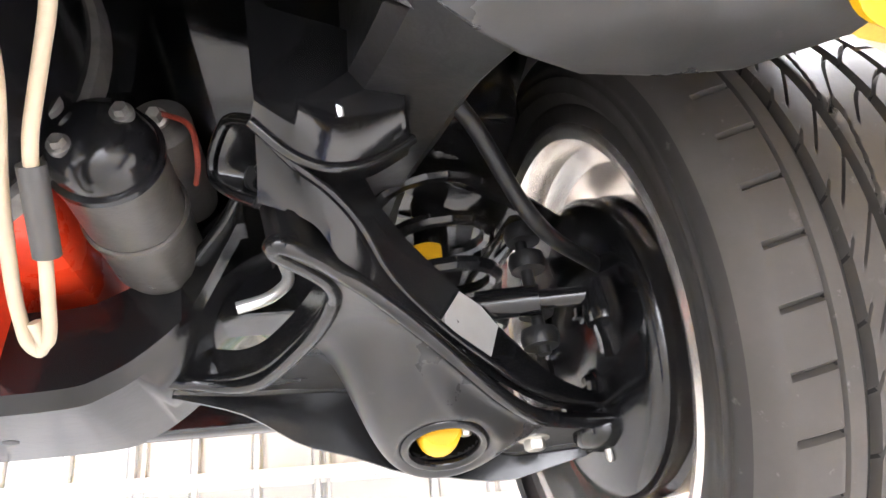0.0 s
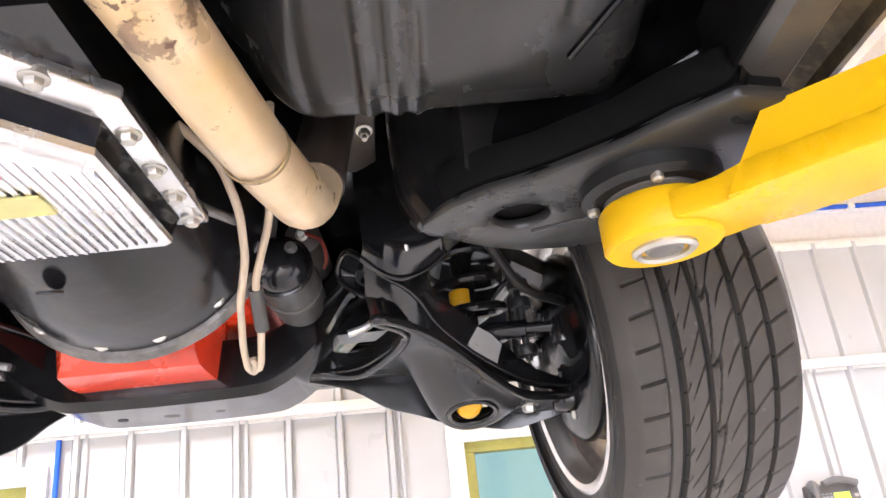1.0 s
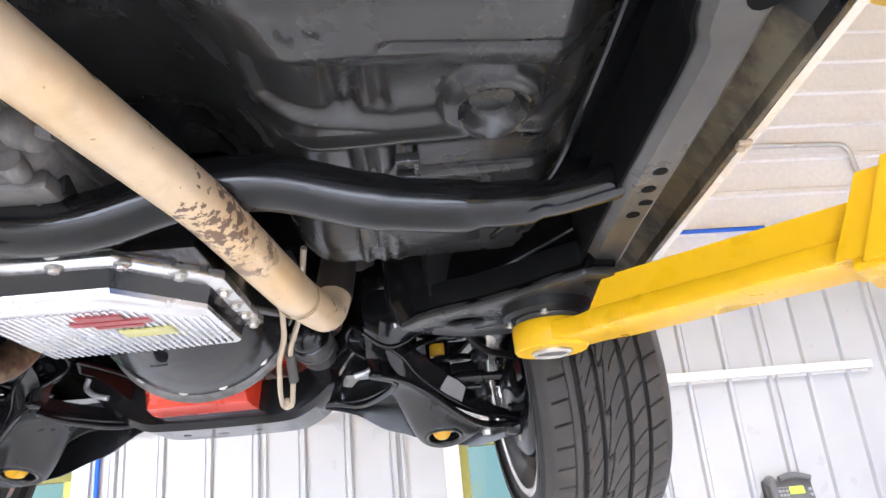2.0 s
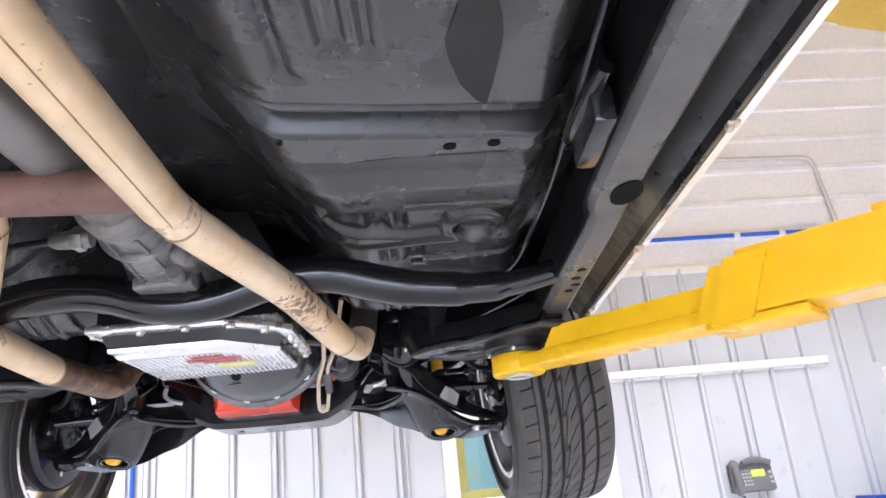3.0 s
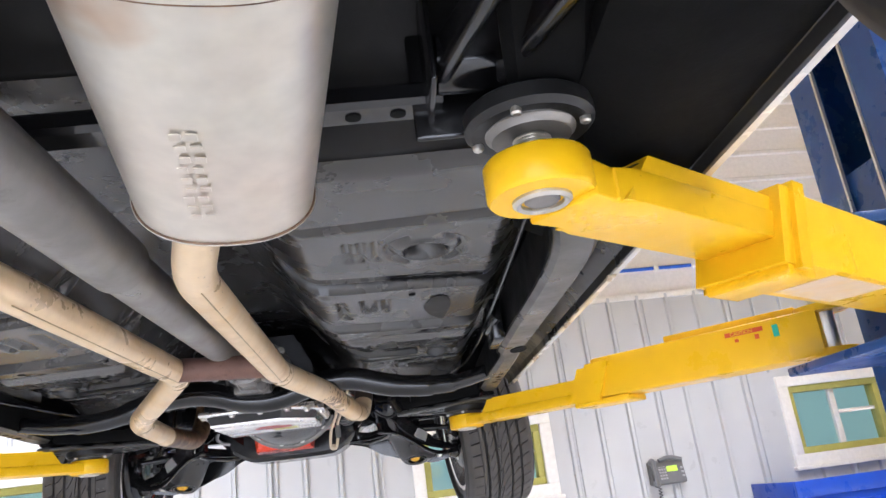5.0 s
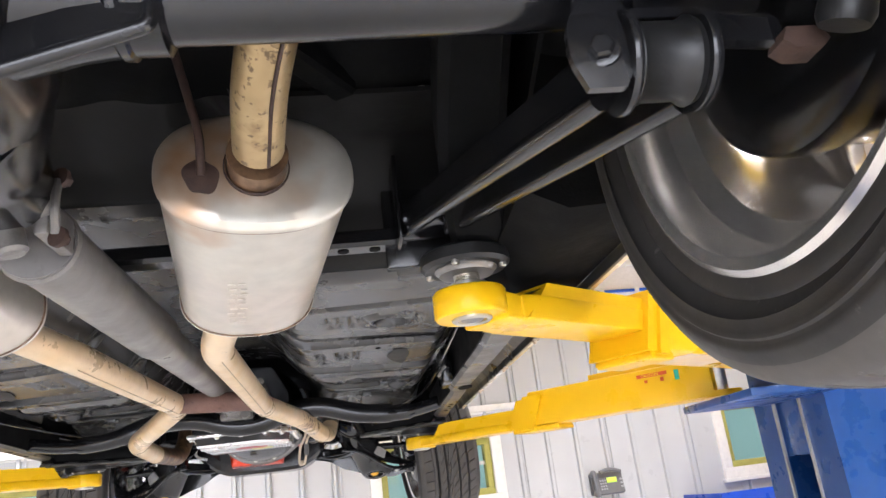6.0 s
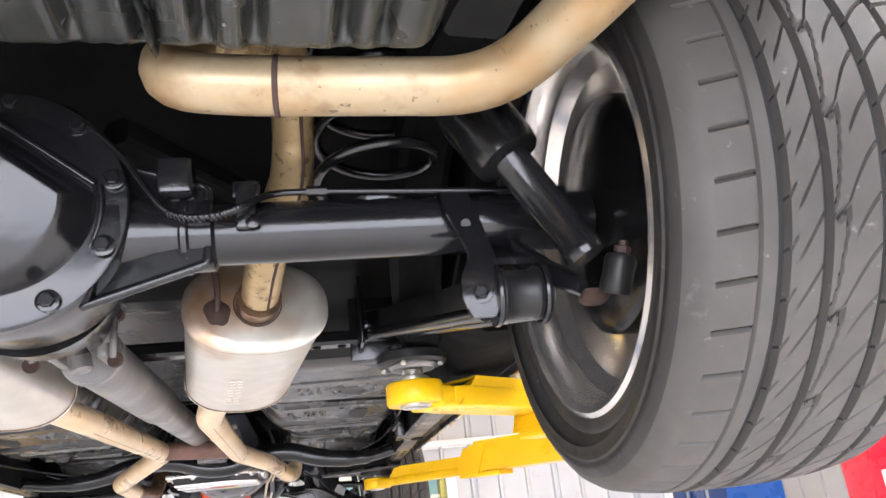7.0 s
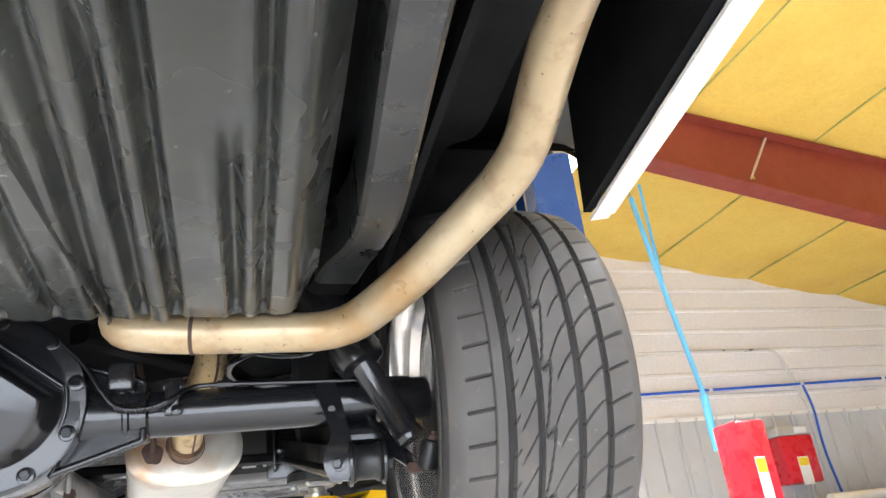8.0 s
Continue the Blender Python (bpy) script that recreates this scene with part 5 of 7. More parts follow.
wheel("rear_wheel", Matrix.Translation((0.054 - RHUB.x, RHUB.y, RHUB.z)) @ Matrix.Rotation(math.pi, 4, "Z"), RW, RR, RRIM, TY_R, "wide rear wheel on the live axle")

# ---- front suspension
xm = cp("front_crossmember", loft([[(x, 0.505, z + 0.09), (x, 0.505, z + 0.014), (x, 0.519, z), (x, 0.68, z), (x, 0.70, z + 0.02), (x, 0.70, z + 0.10)] for x, z in smooth_rows([(-0.40, 1.86), (-0.33, 1.83), (-0.27, 1.767), (-0.20, 1.720), (-0.13, 1.710), (0.09, 1.710), (0.15, 1.722), (0.20, 1.757), (0.26, 1.82), (0.34, 1.86)], 5)]), M_BLACK, "black painted front crossmember")
half_ = [(0.0, 1.712, 0.512, 1.722), (0.06, 1.713, 0.518, 1.733), (0.11, 1.718, 0.535, 1.760), (0.146, 1.730, 0.550, 1.790), (0.185, 1.757, 0.530, 1.815), (0.225, 1.79, 0.485, 1.833), (0.260, 1.82, 0.434, 1.843), (0.282, 1.825, 0.385, 1.846)]
flange_ = smooth_rows([(-x, a_, b_, c_) for x, a_, b_, c_ in half_[:0:-1]] + half_, 5)
cp("crossmember_flange", loft([[(x, max(y, 0.40) + 0.004, zb), (x, y, zr), (x, y + 0.005, zr + 0.004), (x, max(y, 0.40) + 0.03, zb)] for x, zb, y, zr in flange_]), M_BLACK, "", xm)
cp("flange_rim", tube([(x, y, zr) for x, zb, y, zr in flange_], 0.006, 10, 0.001), M_BLACK, "", xm)
# dark discs on the underside give the shade of its holes
for x, r in ((0.034, 0.008), (-0.045, 0.013), (-0.125, 0.008)):
    cp("crossmember_hole_disc", lathe([(0.001, 0), (r, 0), (r, 0.002)], (x, 0.606, 1.7085), (0, 0, 1), 18), M_DARK, "", xm)


def control_arm(s):
    zat = lambda x, y: 1.748 - 0.086 * sstep(0.34, 0.54, np.asarray(x, float)) + 0 * y
    CUX, CUY = 0.443, 0.513
    inner = [(0.176, 0.578), (0.205, 0.594), (0.236, 0.592), (0.260, 0.580), (0.285, 0.556), (0.316, 0.500), (0.340, 0.446), (0.354, 0.400), (0.351, 0.372), (0.338, 0.348), (0.316, 0.316)]
    bend = [(0.322, 0.306), (0.345, 0.330), (0.362, 0.352), (0.380, 0.370), (0.403, 0.390), (0.454, 0.433), (0.524, 0.500), (0.578, 0.532)]
    out = inner + bend + [(0.635, 0.540), (0.660, 0.565), (0.648, 0.60), (0.58, 0.630), (0.48, 0.645), (0.40, 0.642), (0.32, 0.640), (0.25, 0.635), (0.19, 0.612)]
    out = [tuple(p) for p in smooth_rows(out + [out[0]], 4)[:-1]]

    def cone(x, y):
        r = np.hypot(x - CUX, y - CUY)
        edge = -(x - 0.403) * 0.673 + (y - 0.390) * 0.740
        return sstep(0.002, 0.026, edge) * (1.645 - 0.30 * (y - CUY) - zat(x, y)) * (1 - sstep(0.044, 0.112, r)) + 0.008 * (1 - sstep(0.034, 0.046, r))

    # one pressed sheet: flat arm, conical spring pocket with an open bottom
    st = 0.0032
    xs, ys = np.arange(0.17, 0.675, st), np.arange(0.285, 0.660, st)
    X, Y = np.meshgrid(xs, ys, indexing="ij")
    inside = np.zeros(X.shape, bool)
    for (x1, y1), (x2, y2) in zip(out, out[1:] + out[:1]):
        hit = ((y1 > Y) != (y2 > Y)) & (X < (x2 - x1) * (Y - y1) / ((y2 - y1) if abs(y2 - y1) > 1e-9 else 1e-9) + x1)
        inside ^= hit
    inside &= np.hypot(X - CUX, Y - CUY) > 0.034
    Z = zat(X, Y) + cone(X, Y) + 0.0015 * np.sin(40 * X) * np.sin(37 * Y)
    bm = bmesh.new()
    lo, hi = {}, {}
    n, m = X.shape
    for i in range(n):
        for j in range(m):
            if inside[i, j]:
                lo[i, j] = bm.verts.new((s * X[i, j], Y[i, j], Z[i, j]))
                hi[i, j] = bm.verts.new((s * X[i, j], Y[i, j], Z[i, j] + 0.006))
    for i in range(n - 1):
        for j in range(m - 1):
            q = [(i, j), (i + 1, j), (i + 1, j + 1), (i, j + 1)]
            if all(k in lo for k in q):
                bm.faces.new([lo[k] for k in q])
                bm.faces.new([hi[k] for k in q[::-1]])
    bmesh.ops.recalc_face_normals(bm, faces=bm.faces)
    arm = cp("lower_control_arm", bm, M_SATIN, "black stamped lower control arm")
    rim_ = [(s * x, y, zat(x, y) + 0.003) for x, y in out]
    cp("rolled_edge", tube(rim_ + [rim_[0], rim_[1]], 0.0075, 10, 0.001), M_BLACK, "", arm)
    cp("pocket_rim", tube([(s * (CUX + 0.036 * math.cos(2 * math.pi * k / 32)), CUY + 0.036 * math.sin(2 * math.pi * k / 32), 1.650 - 0.0108 * math.sin(2 * math.pi * k / 32)) for k in range(34)], 0.0055, 10, 0.001), M_BLACK, "", arm)
    # rolled rear edge: underside curl, crest, and the upright rear wall above it
    B = [(0.306, 0.304, 1.784), (0.342, 0.330, 1.780), (0.361, 0.352, 1.759), (0.380, 0.370, 1.744), (0.403, 0.390, 1.731), (0.454, 0.433, 1.704), (0.524, 0.505, 1.684), (0.578, 0.540, 1.676), (0.64, 0.560, 1.672)]
    C = [(0.309, 0.262, 1.821), (0.333, 0.285, 1.803), (0.356, 0.313, 1.797), (0.377, 0.343, 1.784), (0.400, 0.383, 1.757), (0.440, 0.424, 1.729), (0.482, 0.455, 1.706), (0.540, 0.505, 1.686), (0.635, 0.550, 1.676)]
    D = [(0.318, 0.268, 1.835), (0.345, 0.300, 1.835), (0.376, 0.335, 1.835), (0.397, 0.370, 1.812), (0.423, 0.402, 1.792), (0.460, 0.430, 1.764), (0.500, 0.466, 1.738), (0.560, 0.520, 1.704), (0.64, 0.556, 1.684)]
    rim3 = [smooth_rows([p + q + r for p, q, r in zip(B, C, D)], 4)][0]
    cp("rear_flange", loft([[(s * r[0], r[1], r[2]), (s * (r[0] * 0.55 + r[3] * 0.45), r[1] * 0.55 + r[4] * 0.45 + 0.004, r[2] * 0.55 + r[5] * 0.45 + 0.002), (s * r[3], r[4], r[5]), (s * r[6], r[7], r[8]), (s * r[6], r[7] + 0.006, r[8]), (s * r[3], r[4] + 0.008, r[5] + 0.004), (s * r[0], r[1] + 0.008, r[2] + 0.006)] for r in rim3]), M_BLACK, "", arm)
    cp("flange_lip", tube([(s * r[3], r[4], r[5]) for r in rim3], 0.0042, 10, 0.001), M_BLACK, "", arm)
    rise = [0.014, 0.008, 0.001, -0.004, -0.005, -0.003, 0.0, 0.008, 0.026, 0.045, 0.066]
    lip3 = smooth_rows([(x, y, float(zat(x, y)) + h) for (x, y), h in zip(inner, rise)] + [(0.300, 0.345, 1.820)], 4)
    cp("inner_lip", tube([(s * x, y, z - 0.004) for x, y, z in lip3], 0.0078, 12, 0.001), M_BLACK, "", arm)
    cp("window_wall", loft([[(s * x, y, z - 0.006), (s * (x + 0.012), y - 0.002, float(zat(x, y)) + 0.002), (s * (x + 0.004), y + 0.002, z + 0.035), (s * (x - 0.004), y + 0.002, z + 0.035)] for x, y, z in lip3]), M_BLACK, "", arm)
    nose = smooth_rows([(0.306, 0.304, 1.784), (0.285, 0.318, 1.802), (0.270, 0.330, 1.824), (0.272, 0.318, 1.838), (0.287, 0.286, 1.842), (0.309, 0.262, 1.823)], 4)
    cp("nose_lip", tube([(s * x, y, z) for x, y, z in nose], 0.0045, 10, 0.001), M_BLACK, "", arm)
    cp("nose_shell", loft([[(s * (x + k * (0.345 - x)), y + k * (0.335 - y) + 0.01 * k, z + k * (1.815 - z)) for x, y, z in nose] for k in (0.0, 0.25, 0.5, 0.75)], False, False), M_BLACK, "", arm)
    # scraped bare metal on the rear wall
    cp("bare_patch", loft([[(s * x, y, z0), (s * (x + dx), y + dy, z1), (s * (x + dx), y + dy + 0.003, z1), (s * x, y + 0.003, z0)] for x, y, z0, dx, dy, z1 in ((0.440, 0.4205, 1.731, 0.020, 0.006, 1.760), (0.458, 0.434, 1.718, 0.022, 0.009, 1.752), (0.484, 0.4525, 1.706, 0.012, 0.0065, 1.738))]), M_GALV, "scraped bare metal patch", arm)
    cp("front_flange", loft([[(s * x, y, zat(x, y) + 0.004), (s * x, y + 0.006, zat(x, y) + 0.004), (s * x, y + 0.008, zat(x, y) - h), (s * x, y + 0.002, zat(x, y) - h)] for x, y, h in smooth_rows([(0.18, 0.606, 0.006), (0.25, 0.632, 0.022), (0.32, 0.638, 0.062), (0.40, 0.640, 0.072), (0.48, 0.643, 0.040), (0.58, 0.630, 0.016), (0.645, 0.60, 0.008)], 4)]), M_BLACK, "", arm)
    cx, cy = s * CUX, CUY
    cp("shock_mount", join(box(cx - 0.028, cx + 0.028, cy - 0.010, cy + 0.010, 1.664, 1.671, 0.003), lathe([(0.017, 0), (0.020, 0.004), (0.020, 0.032), (0.015, 0.036)], (cx - 0.004, cy - 0.018, 1.662), (0, 1, 0), 18), lathe([(0.018, 0), (0.018, 0.07)], (cx - 0.006, cy, 1.668), (0.1, 0.05, 1), 18)), M_SHOCKY, "bright yellow shock absorber end", arm)
    cp("shock_bolt", hexbolt((cx + 0.020, cy, 1.662), (0, 0, -1), 0.006, 0.006), M_ZINC, "", arm)
    cp("bump_bolt", join(hexbolt((s * 0.539, 0.575, 1.662), (0, 0, -1), 0.011, 0.012), lathe([(0.015, 0), (0.017, 0.006), (0.017, 0.012)], (s * 0.539, 0.575, 1.674), (0, 0, -1), 20)), M_ZINC, "bright hex bolt", arm)
    cp("ball_joint", join(lathe([(0.030, 0.012), (0.032, 0.0), (0.032, -0.014), (0.026, -0.022), (0.012, -0.026), (0.008, -0.022)], (s * 0.608, 0.562, 1.668), (0, 0, 1), 28), lathe([(0.02, 0), (0.024, 0.02), (0.012, 0.035), (0.011, 0.06)], (s * 0.608, 0.562, 1.675), (0.1 * s, 0, 1), 20)), M_BLACK, "black ball joint", arm)
    cp("grease_fitting", lathe([(0.004, 0), (0.004, 0.008), (0.002, 0.012)], (s * 0.608, 0.562, 1.642), (0, 0, -1), 8), M_ZINC, "", arm)
    for x, y, z in ((0.318, 0.345, 1.822), (0.185, 0.60, 1.775)):
        cp("bushing", join(lathe([(0.020, -0.022), (0.023, -0.018), (0.023, 0.018), (0.020, 0.022)], (s * x, y, z), (0.2, 1, 0), 24), lathe([(0.009, -0.032), (0.011, -0.03), (0.011, 0.03), (0.009, 0.032)], (s * x, y, z), (0.2, 1, 0), 6)), M_BUSH, "black rubber bushing", arm)
    return arm


def front_corner(s):
    control_arm(s)
    # frame bracket over the rear pivot with a scuffed patch
    lip_ = [(0.306, 0.262, 1.822), (0.332, 0.275, 1.803), (0.358, 0.286, 1.798), (0.388, 0.300, 1.811), (0.421, 0.311, 1.838)]
    low_ = smooth_rows(lip_, 5)
    br = cp("pivot_bracket", loft([[(s * x, y, z), (s * (x * 0.9 + 0.0355), y - 0.018, z * 0.55 + 1.832 * 0.45), (s * (x * 0.9 + 0.0355), y - 0.030, 1.850), (s * x, y - 0.035, 1.90), (s * x, y + 0.06, 1.90), (s * x, y + 0.05, z + 0.02), (s * x, y + 0.006, z + 0.003)] for x, y, z in low_]), M_BLACK, "black frame bracket")
    cp("bracket_lip", tube([(s * x, y - 0.001, z) for x, y, z in low_], 0.0042, 10, 0.001), M_BLACK, "", br)
    for dx, dz, r in ((0.0, 0.0, 0.011), (0.007, 0.008, 0.007), (-0.006, -0.007, 0.007), (0.003, 0.013, 0.005)):
        cp("scuff", lathe([(0.001, 0.0), (r * 0.8, 0.0004), (r, 0.003)], (s * (0.356 + dx), 0.2685 - dz * 0.35, 1.824 + dz), (0.1, 1, 0.45), 7), M_GALV, "bright scuffed spot", br)
    cp("crossmember_end", loft([[(s * x, 0.54, z), (s * x, 0.60, z), (s * x, 0.60, 1.92), (s * x, 0.54, 1.92)] for x, z in ((0.17, 1.80), (0.30, 1.80), (0.40, 1.80))]), M_BLACK)
    cp("stop_hook", tube([(s * x, 0.50, z) for x, z in ((0.262, 1.789), (0.293, 1.797), (0.312, 1.814), (0.305, 1.834))], 0.006, 10, 0.012), M_GALV, "bright steel hook")
    cp("spring_tower", join(box(s * 0.36, s * 0.54, 0.40, 0.62, 1.92, 2.10, 0.02), box(s * 0.30, s * 0.40, 0.28, 0.66, 1.90, 2.02, 0.015)), M_BLACK)
    coil_ = [(s * 0.452 + 0.060 * math.cos(k * 0.35), 0.515 + 0.060 * math.sin(k * 0.35), 1.715 + k * 0.0027) for k in range(86)]
    cp("coil_spring", tube(coil_, 0.0075, 8, 0.001), M_BLACK, "black front coil spring")
    cp("shock_body", lathe([(0.016, 0), (0.018, 0.01), (0.018, 0.2), (0.014, 0.21)], (s * 0.452, 0.515, 1.70), (0, 0, 1), 20), M_BLACK, "black front shock absorber")
    cp("yellow_band", lathe([(0.0185, 0), (0.019, 0.002), (0.019, 0.024), (0.0185, 0.026)], (s * 0.446, 0.512, 1.818), (0, 0, 1), 20), M_SHOCKY, "yellow band on the shock absorber")
    cp("upper_control_arm", beam([(s * 0.40, 0.47, 1.915, 0.05, 0.03), (s * 0.52, 0.52, 1.89, 0.05, 0.03), (s * 0.60, 0.565, 1.86, 0.05, 0.03)], 0.006), M_BLACK)
    # brake drum with its flange, spindle and steering arm
    dr = cp("brake_drum", lathe([(0.02, -0.022), (0.07, -0.022), (0.09, -0.012), (0.135, -0.010), (0.150, -0.004), (0.156, 0.004), (0.156, 0.014), (0.150, 0.018), (0.150, 0.030), (0.157, 0.034), (0.157, 0.06), (0.15, 0.066), (0.05, 0.07)], tuple(front_axle(s) @ Vector((-0.103, 0, 0))), tuple(front_axle(s).to_3x3() @ Vector((1, 0, 0))), 56), M_BLACK, "black brake drum and backing plate")
    for a in (0.4, 1.6, 2.8, 4.0, 5.2):
        cp("drum_bolt", hexbolt(tuple(front_axle(s) @ Vector((-0.126, 0.062 * math.cos(a), 0.062 * math.sin(a)))), tuple(front_axle(s).to_3x3() @ Vector((-1, 0, 0))), 0.009, 0.01), M_BLACK, "", dr)
    cp("spindle", join(tube([(s * 0.61, 0.562, 1.69), (s * 0.625, 0.565, 1.735), (s * 0.605, 0.565, 1.85)], 0.021, 14, 0.03), tube([(s * 0.625, 0.56, 1.715), (s * 0.61, 0.49, 1.725), (s * 0.585, 0.435, 1.735)], 0.014, 12, 0.03)), M_BLACK, "black steering knuckle")
    cp("tie_rod", join(tube([(s * 0.46, 0.47, 1.762), (s * 0.585, 0.432, 1.752)], 0.009, 12), lathe([(0.016, -0.02), (0.018, -0.01), (0.014, 0.018)], (s * 0.585, 0.434, 1.745), (0, 0, 1), 18), tube([(s * 0.48, 0.464, 1.760), (s * 0.535, 0.447, 1.756)], 0.014, 12)), M_BLACK, "black tie rod with adjuster sleeve")
    cp("sway_link", join(tube([(s * 0.535, 0.462, 1.71), (s * 0.53, 0.465, 1.83)], 0.006, 10), *[lathe([(0.016, -0.008), (0.018, 0.0), (0.016, 0.008)], (s * 0.533, 0.463, z), (0, 0, 1), 18) for z in (1.725, 1.755, 1.80, 1.83)]), M_BUSH, "sway bar link with rubber washers")
    cp("brake_hose", tube([(s * 0.43, 0.30, 1.90), (s * 0.47, 0.33, 1.875), (s * 0.53, 0.40, 1.80), (s * 0.60, 0.47, 1.80), (s * 0.645, 0.50, 1.785)], 0.0075, 10, 0.06), M_BUSH, "black rubber brake hose")
    cp("hose_bracket", join(box(s * 0.415, s * 0.455, 0.285, 0.297, 1.87, 1.925, 0.004), lathe([(0.009, 0), (0.009, 0.012)], (s * 0.435, 0.285, 1.895), (0, -1, 0), 6)), M_BLACK)
    cp("sway_bar", tube([(s * 0.53, 0.465, 1.842), (s * 0.50, 0.72, 1.86), (s * 0.42, 0.95, 1.88), (0, 0.98, 1.88)], 0.012, 12, 0.08), M_BLACK, "black sway bar")


front_corner(1)
front_corner(-1)

# ---- engine, transmission and driveline
cp("oil_pan", loft([[(x0 - 0.0, y, z + 0.10), (x0 + 0.012, y, z), (x1 - 0.012, y, z), (x1, y, z + 0.10), (x1 + 0.004, y, z + 0.17), (x0 - 0.004, y, z + 0.17)] for y, x0, x1, z in ((0.405, -0.150, 0.062, 1.765), (0.418, -0.160, 0.066, 1.743), (0.47, -0.166, 0.068, 1.738), (0.70, -0.166, 0.068, 1.742), (0.73, -0.15, 0.06, 1.76))]), M_ORANGE, "orange painted engine oil pan")
cp("oil_pan_rail", join(box(-0.17, 0.14, 0.36, 0.98, 1.895, 1.91, 0.004), box(-0.15, 0.12, 0.36, 0.98, 1.83, 1.90, 0.02)), M_ORANGE, "orange upper oil pan")
bell = cp("bellhousing", lathe([(0.10, -0.10), (0.118, -0.06), (0.150, 0.06), (0.178, 0.16), (0.186, 0.25), (0.186, 0.275), (0.15, 0.28)], (-0.01, 0.04, 1.93), (0, 1, 0), 64), M_COVER, "glossy black bellhousing")
cp("dust_cover", lathe([(0.180, 0.0), (0.192, 0.002), (0.198, 0.014), (0.192, 0.018), (0.18, 0.018)], (-0.01, 0.316, 1.93), (0, 1, 0), 64), M_CASTGREY, "bright steel flywheel dust cover", bell)
# dark disc painted as the opening of the drain hole
cp("drain_hole_disc", lathe([(0.001, 0), (0.014, 0), (0.014, 0.003)], (-0.021, 0.125, 1.762), (0, -0.29, 1), 20), M_DARK, "", bell)
for a in (200, 235, 262, 285, 312, 340):
    cp("bell_bolt", hexbolt((-0.01 + 0.178 * math.cos(radians(a)), 0.295, 1.93 + 0.178 * math.sin(radians(a))), (0, -1, 0), 0.008, 0.008), M_ZINC, "", bell)
tr = cp("transmission_case", loft([[(-0.17, y, 1.815), (0.155, y, 1.815), (0.15, y, 1.93), (0.10, y, 2.02), (-0.11, y, 2.02), (-0.165, y, 1.93)] for y in (-0.26, 0.06)]), M_BLACK, "black transmission case")
tail = cp("tail_housing", lathe([(0.098, 0.0), (0.098, 0.014), (0.086, 0.018), (0.082, 0.06), (0.066, 0.11), (0.060, 0.20), (0.054, 0.24), (0.050, 0.30), (0.056, 0.305), (0.056, 0.345), (0.046, 0.35), (0.042, 0.40)], (-0.005, -0.262, 1.91), (0, -1, 0), 48), M_CASTGREY, "grey cast tail housing", tr)
for k in range(8):
    q = radians(20 + 45 * k)
    u = Vector((math.cos(q), 0, math.sin(q)))
    cp("casting_rib", loft([[Vector((-0.005, y, 1.91)) + u * r + Vector((-u.z, 0, u.x)) * w for r, w in ((0.03, -0.0035), (h, -0.0025), (h, 0.0025), (0.03, 0.0035))] for y, h in ((-0.278, 0.094), (-0.33, 0.088), (-0.40, 0.070), (-0.50, 0.060), (-0.565, 0.056))]), M_CASTGREY, "", tail)
    cp("flange_bolt", hexbolt(Vector((-0.005, -0.277, 1.91)) + Vector((math.cos(q + 0.39), 0, math.sin(q + 0.39))) * 0.091, (0, -1, 0), 0.008, 0.009), M_ZINC, "", tail)
for y in (-0.43, -0.50):
    cp("casting_ring", lathe([(0.048, 0.0), (0.064, 0.004), (0.064, 0.010), (0.048, 0.014)], (-0.005, y, 1.91), (0, -1, 0), 36), M_CASTGREY, "", tail)
cp("mount_pad", join(box(-0.055, 0.045, -0.40, -0.30, 1.838, 1.862, 0.006), lathe([(0.012, 0), (0.014, 0.008), (0.014, 0.03)], (0.03, -0.42, 1.845), (0, -1, 0.1), 14)), M_CASTGREY, "", tail)
cp("governor_boss", join(lathe([(0.012, 0), (0.024, 0.004), (0.024, 0.03), (0.016, 0.034)], (0.04, -0.46, 1.88), (1, -0.2, -0.4), 24), lathe([(0.009, 0), (0.009, 0.02)], (0.07, -0.467, 1.867), (1, -0.2, -0.4), 6)), M_CASTGREY, "round cast boss with a hex plug", tail)
cp("speedometer_fitting", join(lathe([(0.013, 0), (0.015, 0.01), (0.013, 0.05), (0.008, 0.06)], (-0.05, -0.56, 1.87), (-1, 0, 0), 14), lathe([(0.018, 0), (0.02, 0.01), (0.014, 0.02)], (-0.06, -0.56, 1.87), (-1, 0, 0), 6)), M_CASTGREY, "grey cable fitting", tr)
cp("speedometer_cable", tube([(-0.10, -0.56, 1.87), (-0.25, -0.55, 1.865), (-0.45, -0.45, 1.88), (-0.55, -0.2, 1.92)], 0.006, 8, 0.1), M_BUSH, "black speedometer cable", tr)
# finned aluminium pan: flange, body with a clipped corner, fins, bolts
OUT = [(-0.185, -0.275), (0.060, -0.275), (0.165, -0.165), (0.165, 0.070), (-0.185, 0.070)]
INN = [(-0.160, -0.235), (0.045, -0.235), (0.135, -0.135), (0.135, 0.048), (-0.160, 0.048)]
tp = cp("transmission_pan", join(plate(OUT, 1.803, 1.817, 0.003), loft([[(x, y, 1.781) for x, y in INN], [(x * 0.995, y * 0.99, 1.775) for x, y in INN], [(x * 0.95, y * 0.94, 1.771) for x, y in INN]])), M_ALU, "polished finned aluminium transmission pan")
cp("pan_wall", loft([[(x * 1.05, y * 1.05, 1.806) for x, y in INN], [(x * 0.985, y * 0.985, 1.779) for x, y in INN]]), M_BLACK, "black side wall of the pan", tp)
fin = mesh_of(join(box(-0.0030, 0.0030, -0.178, 0.042, -0.0035, 0.002, 0.0012, 1)), "fin")
fin.materials.append(M_ALU)
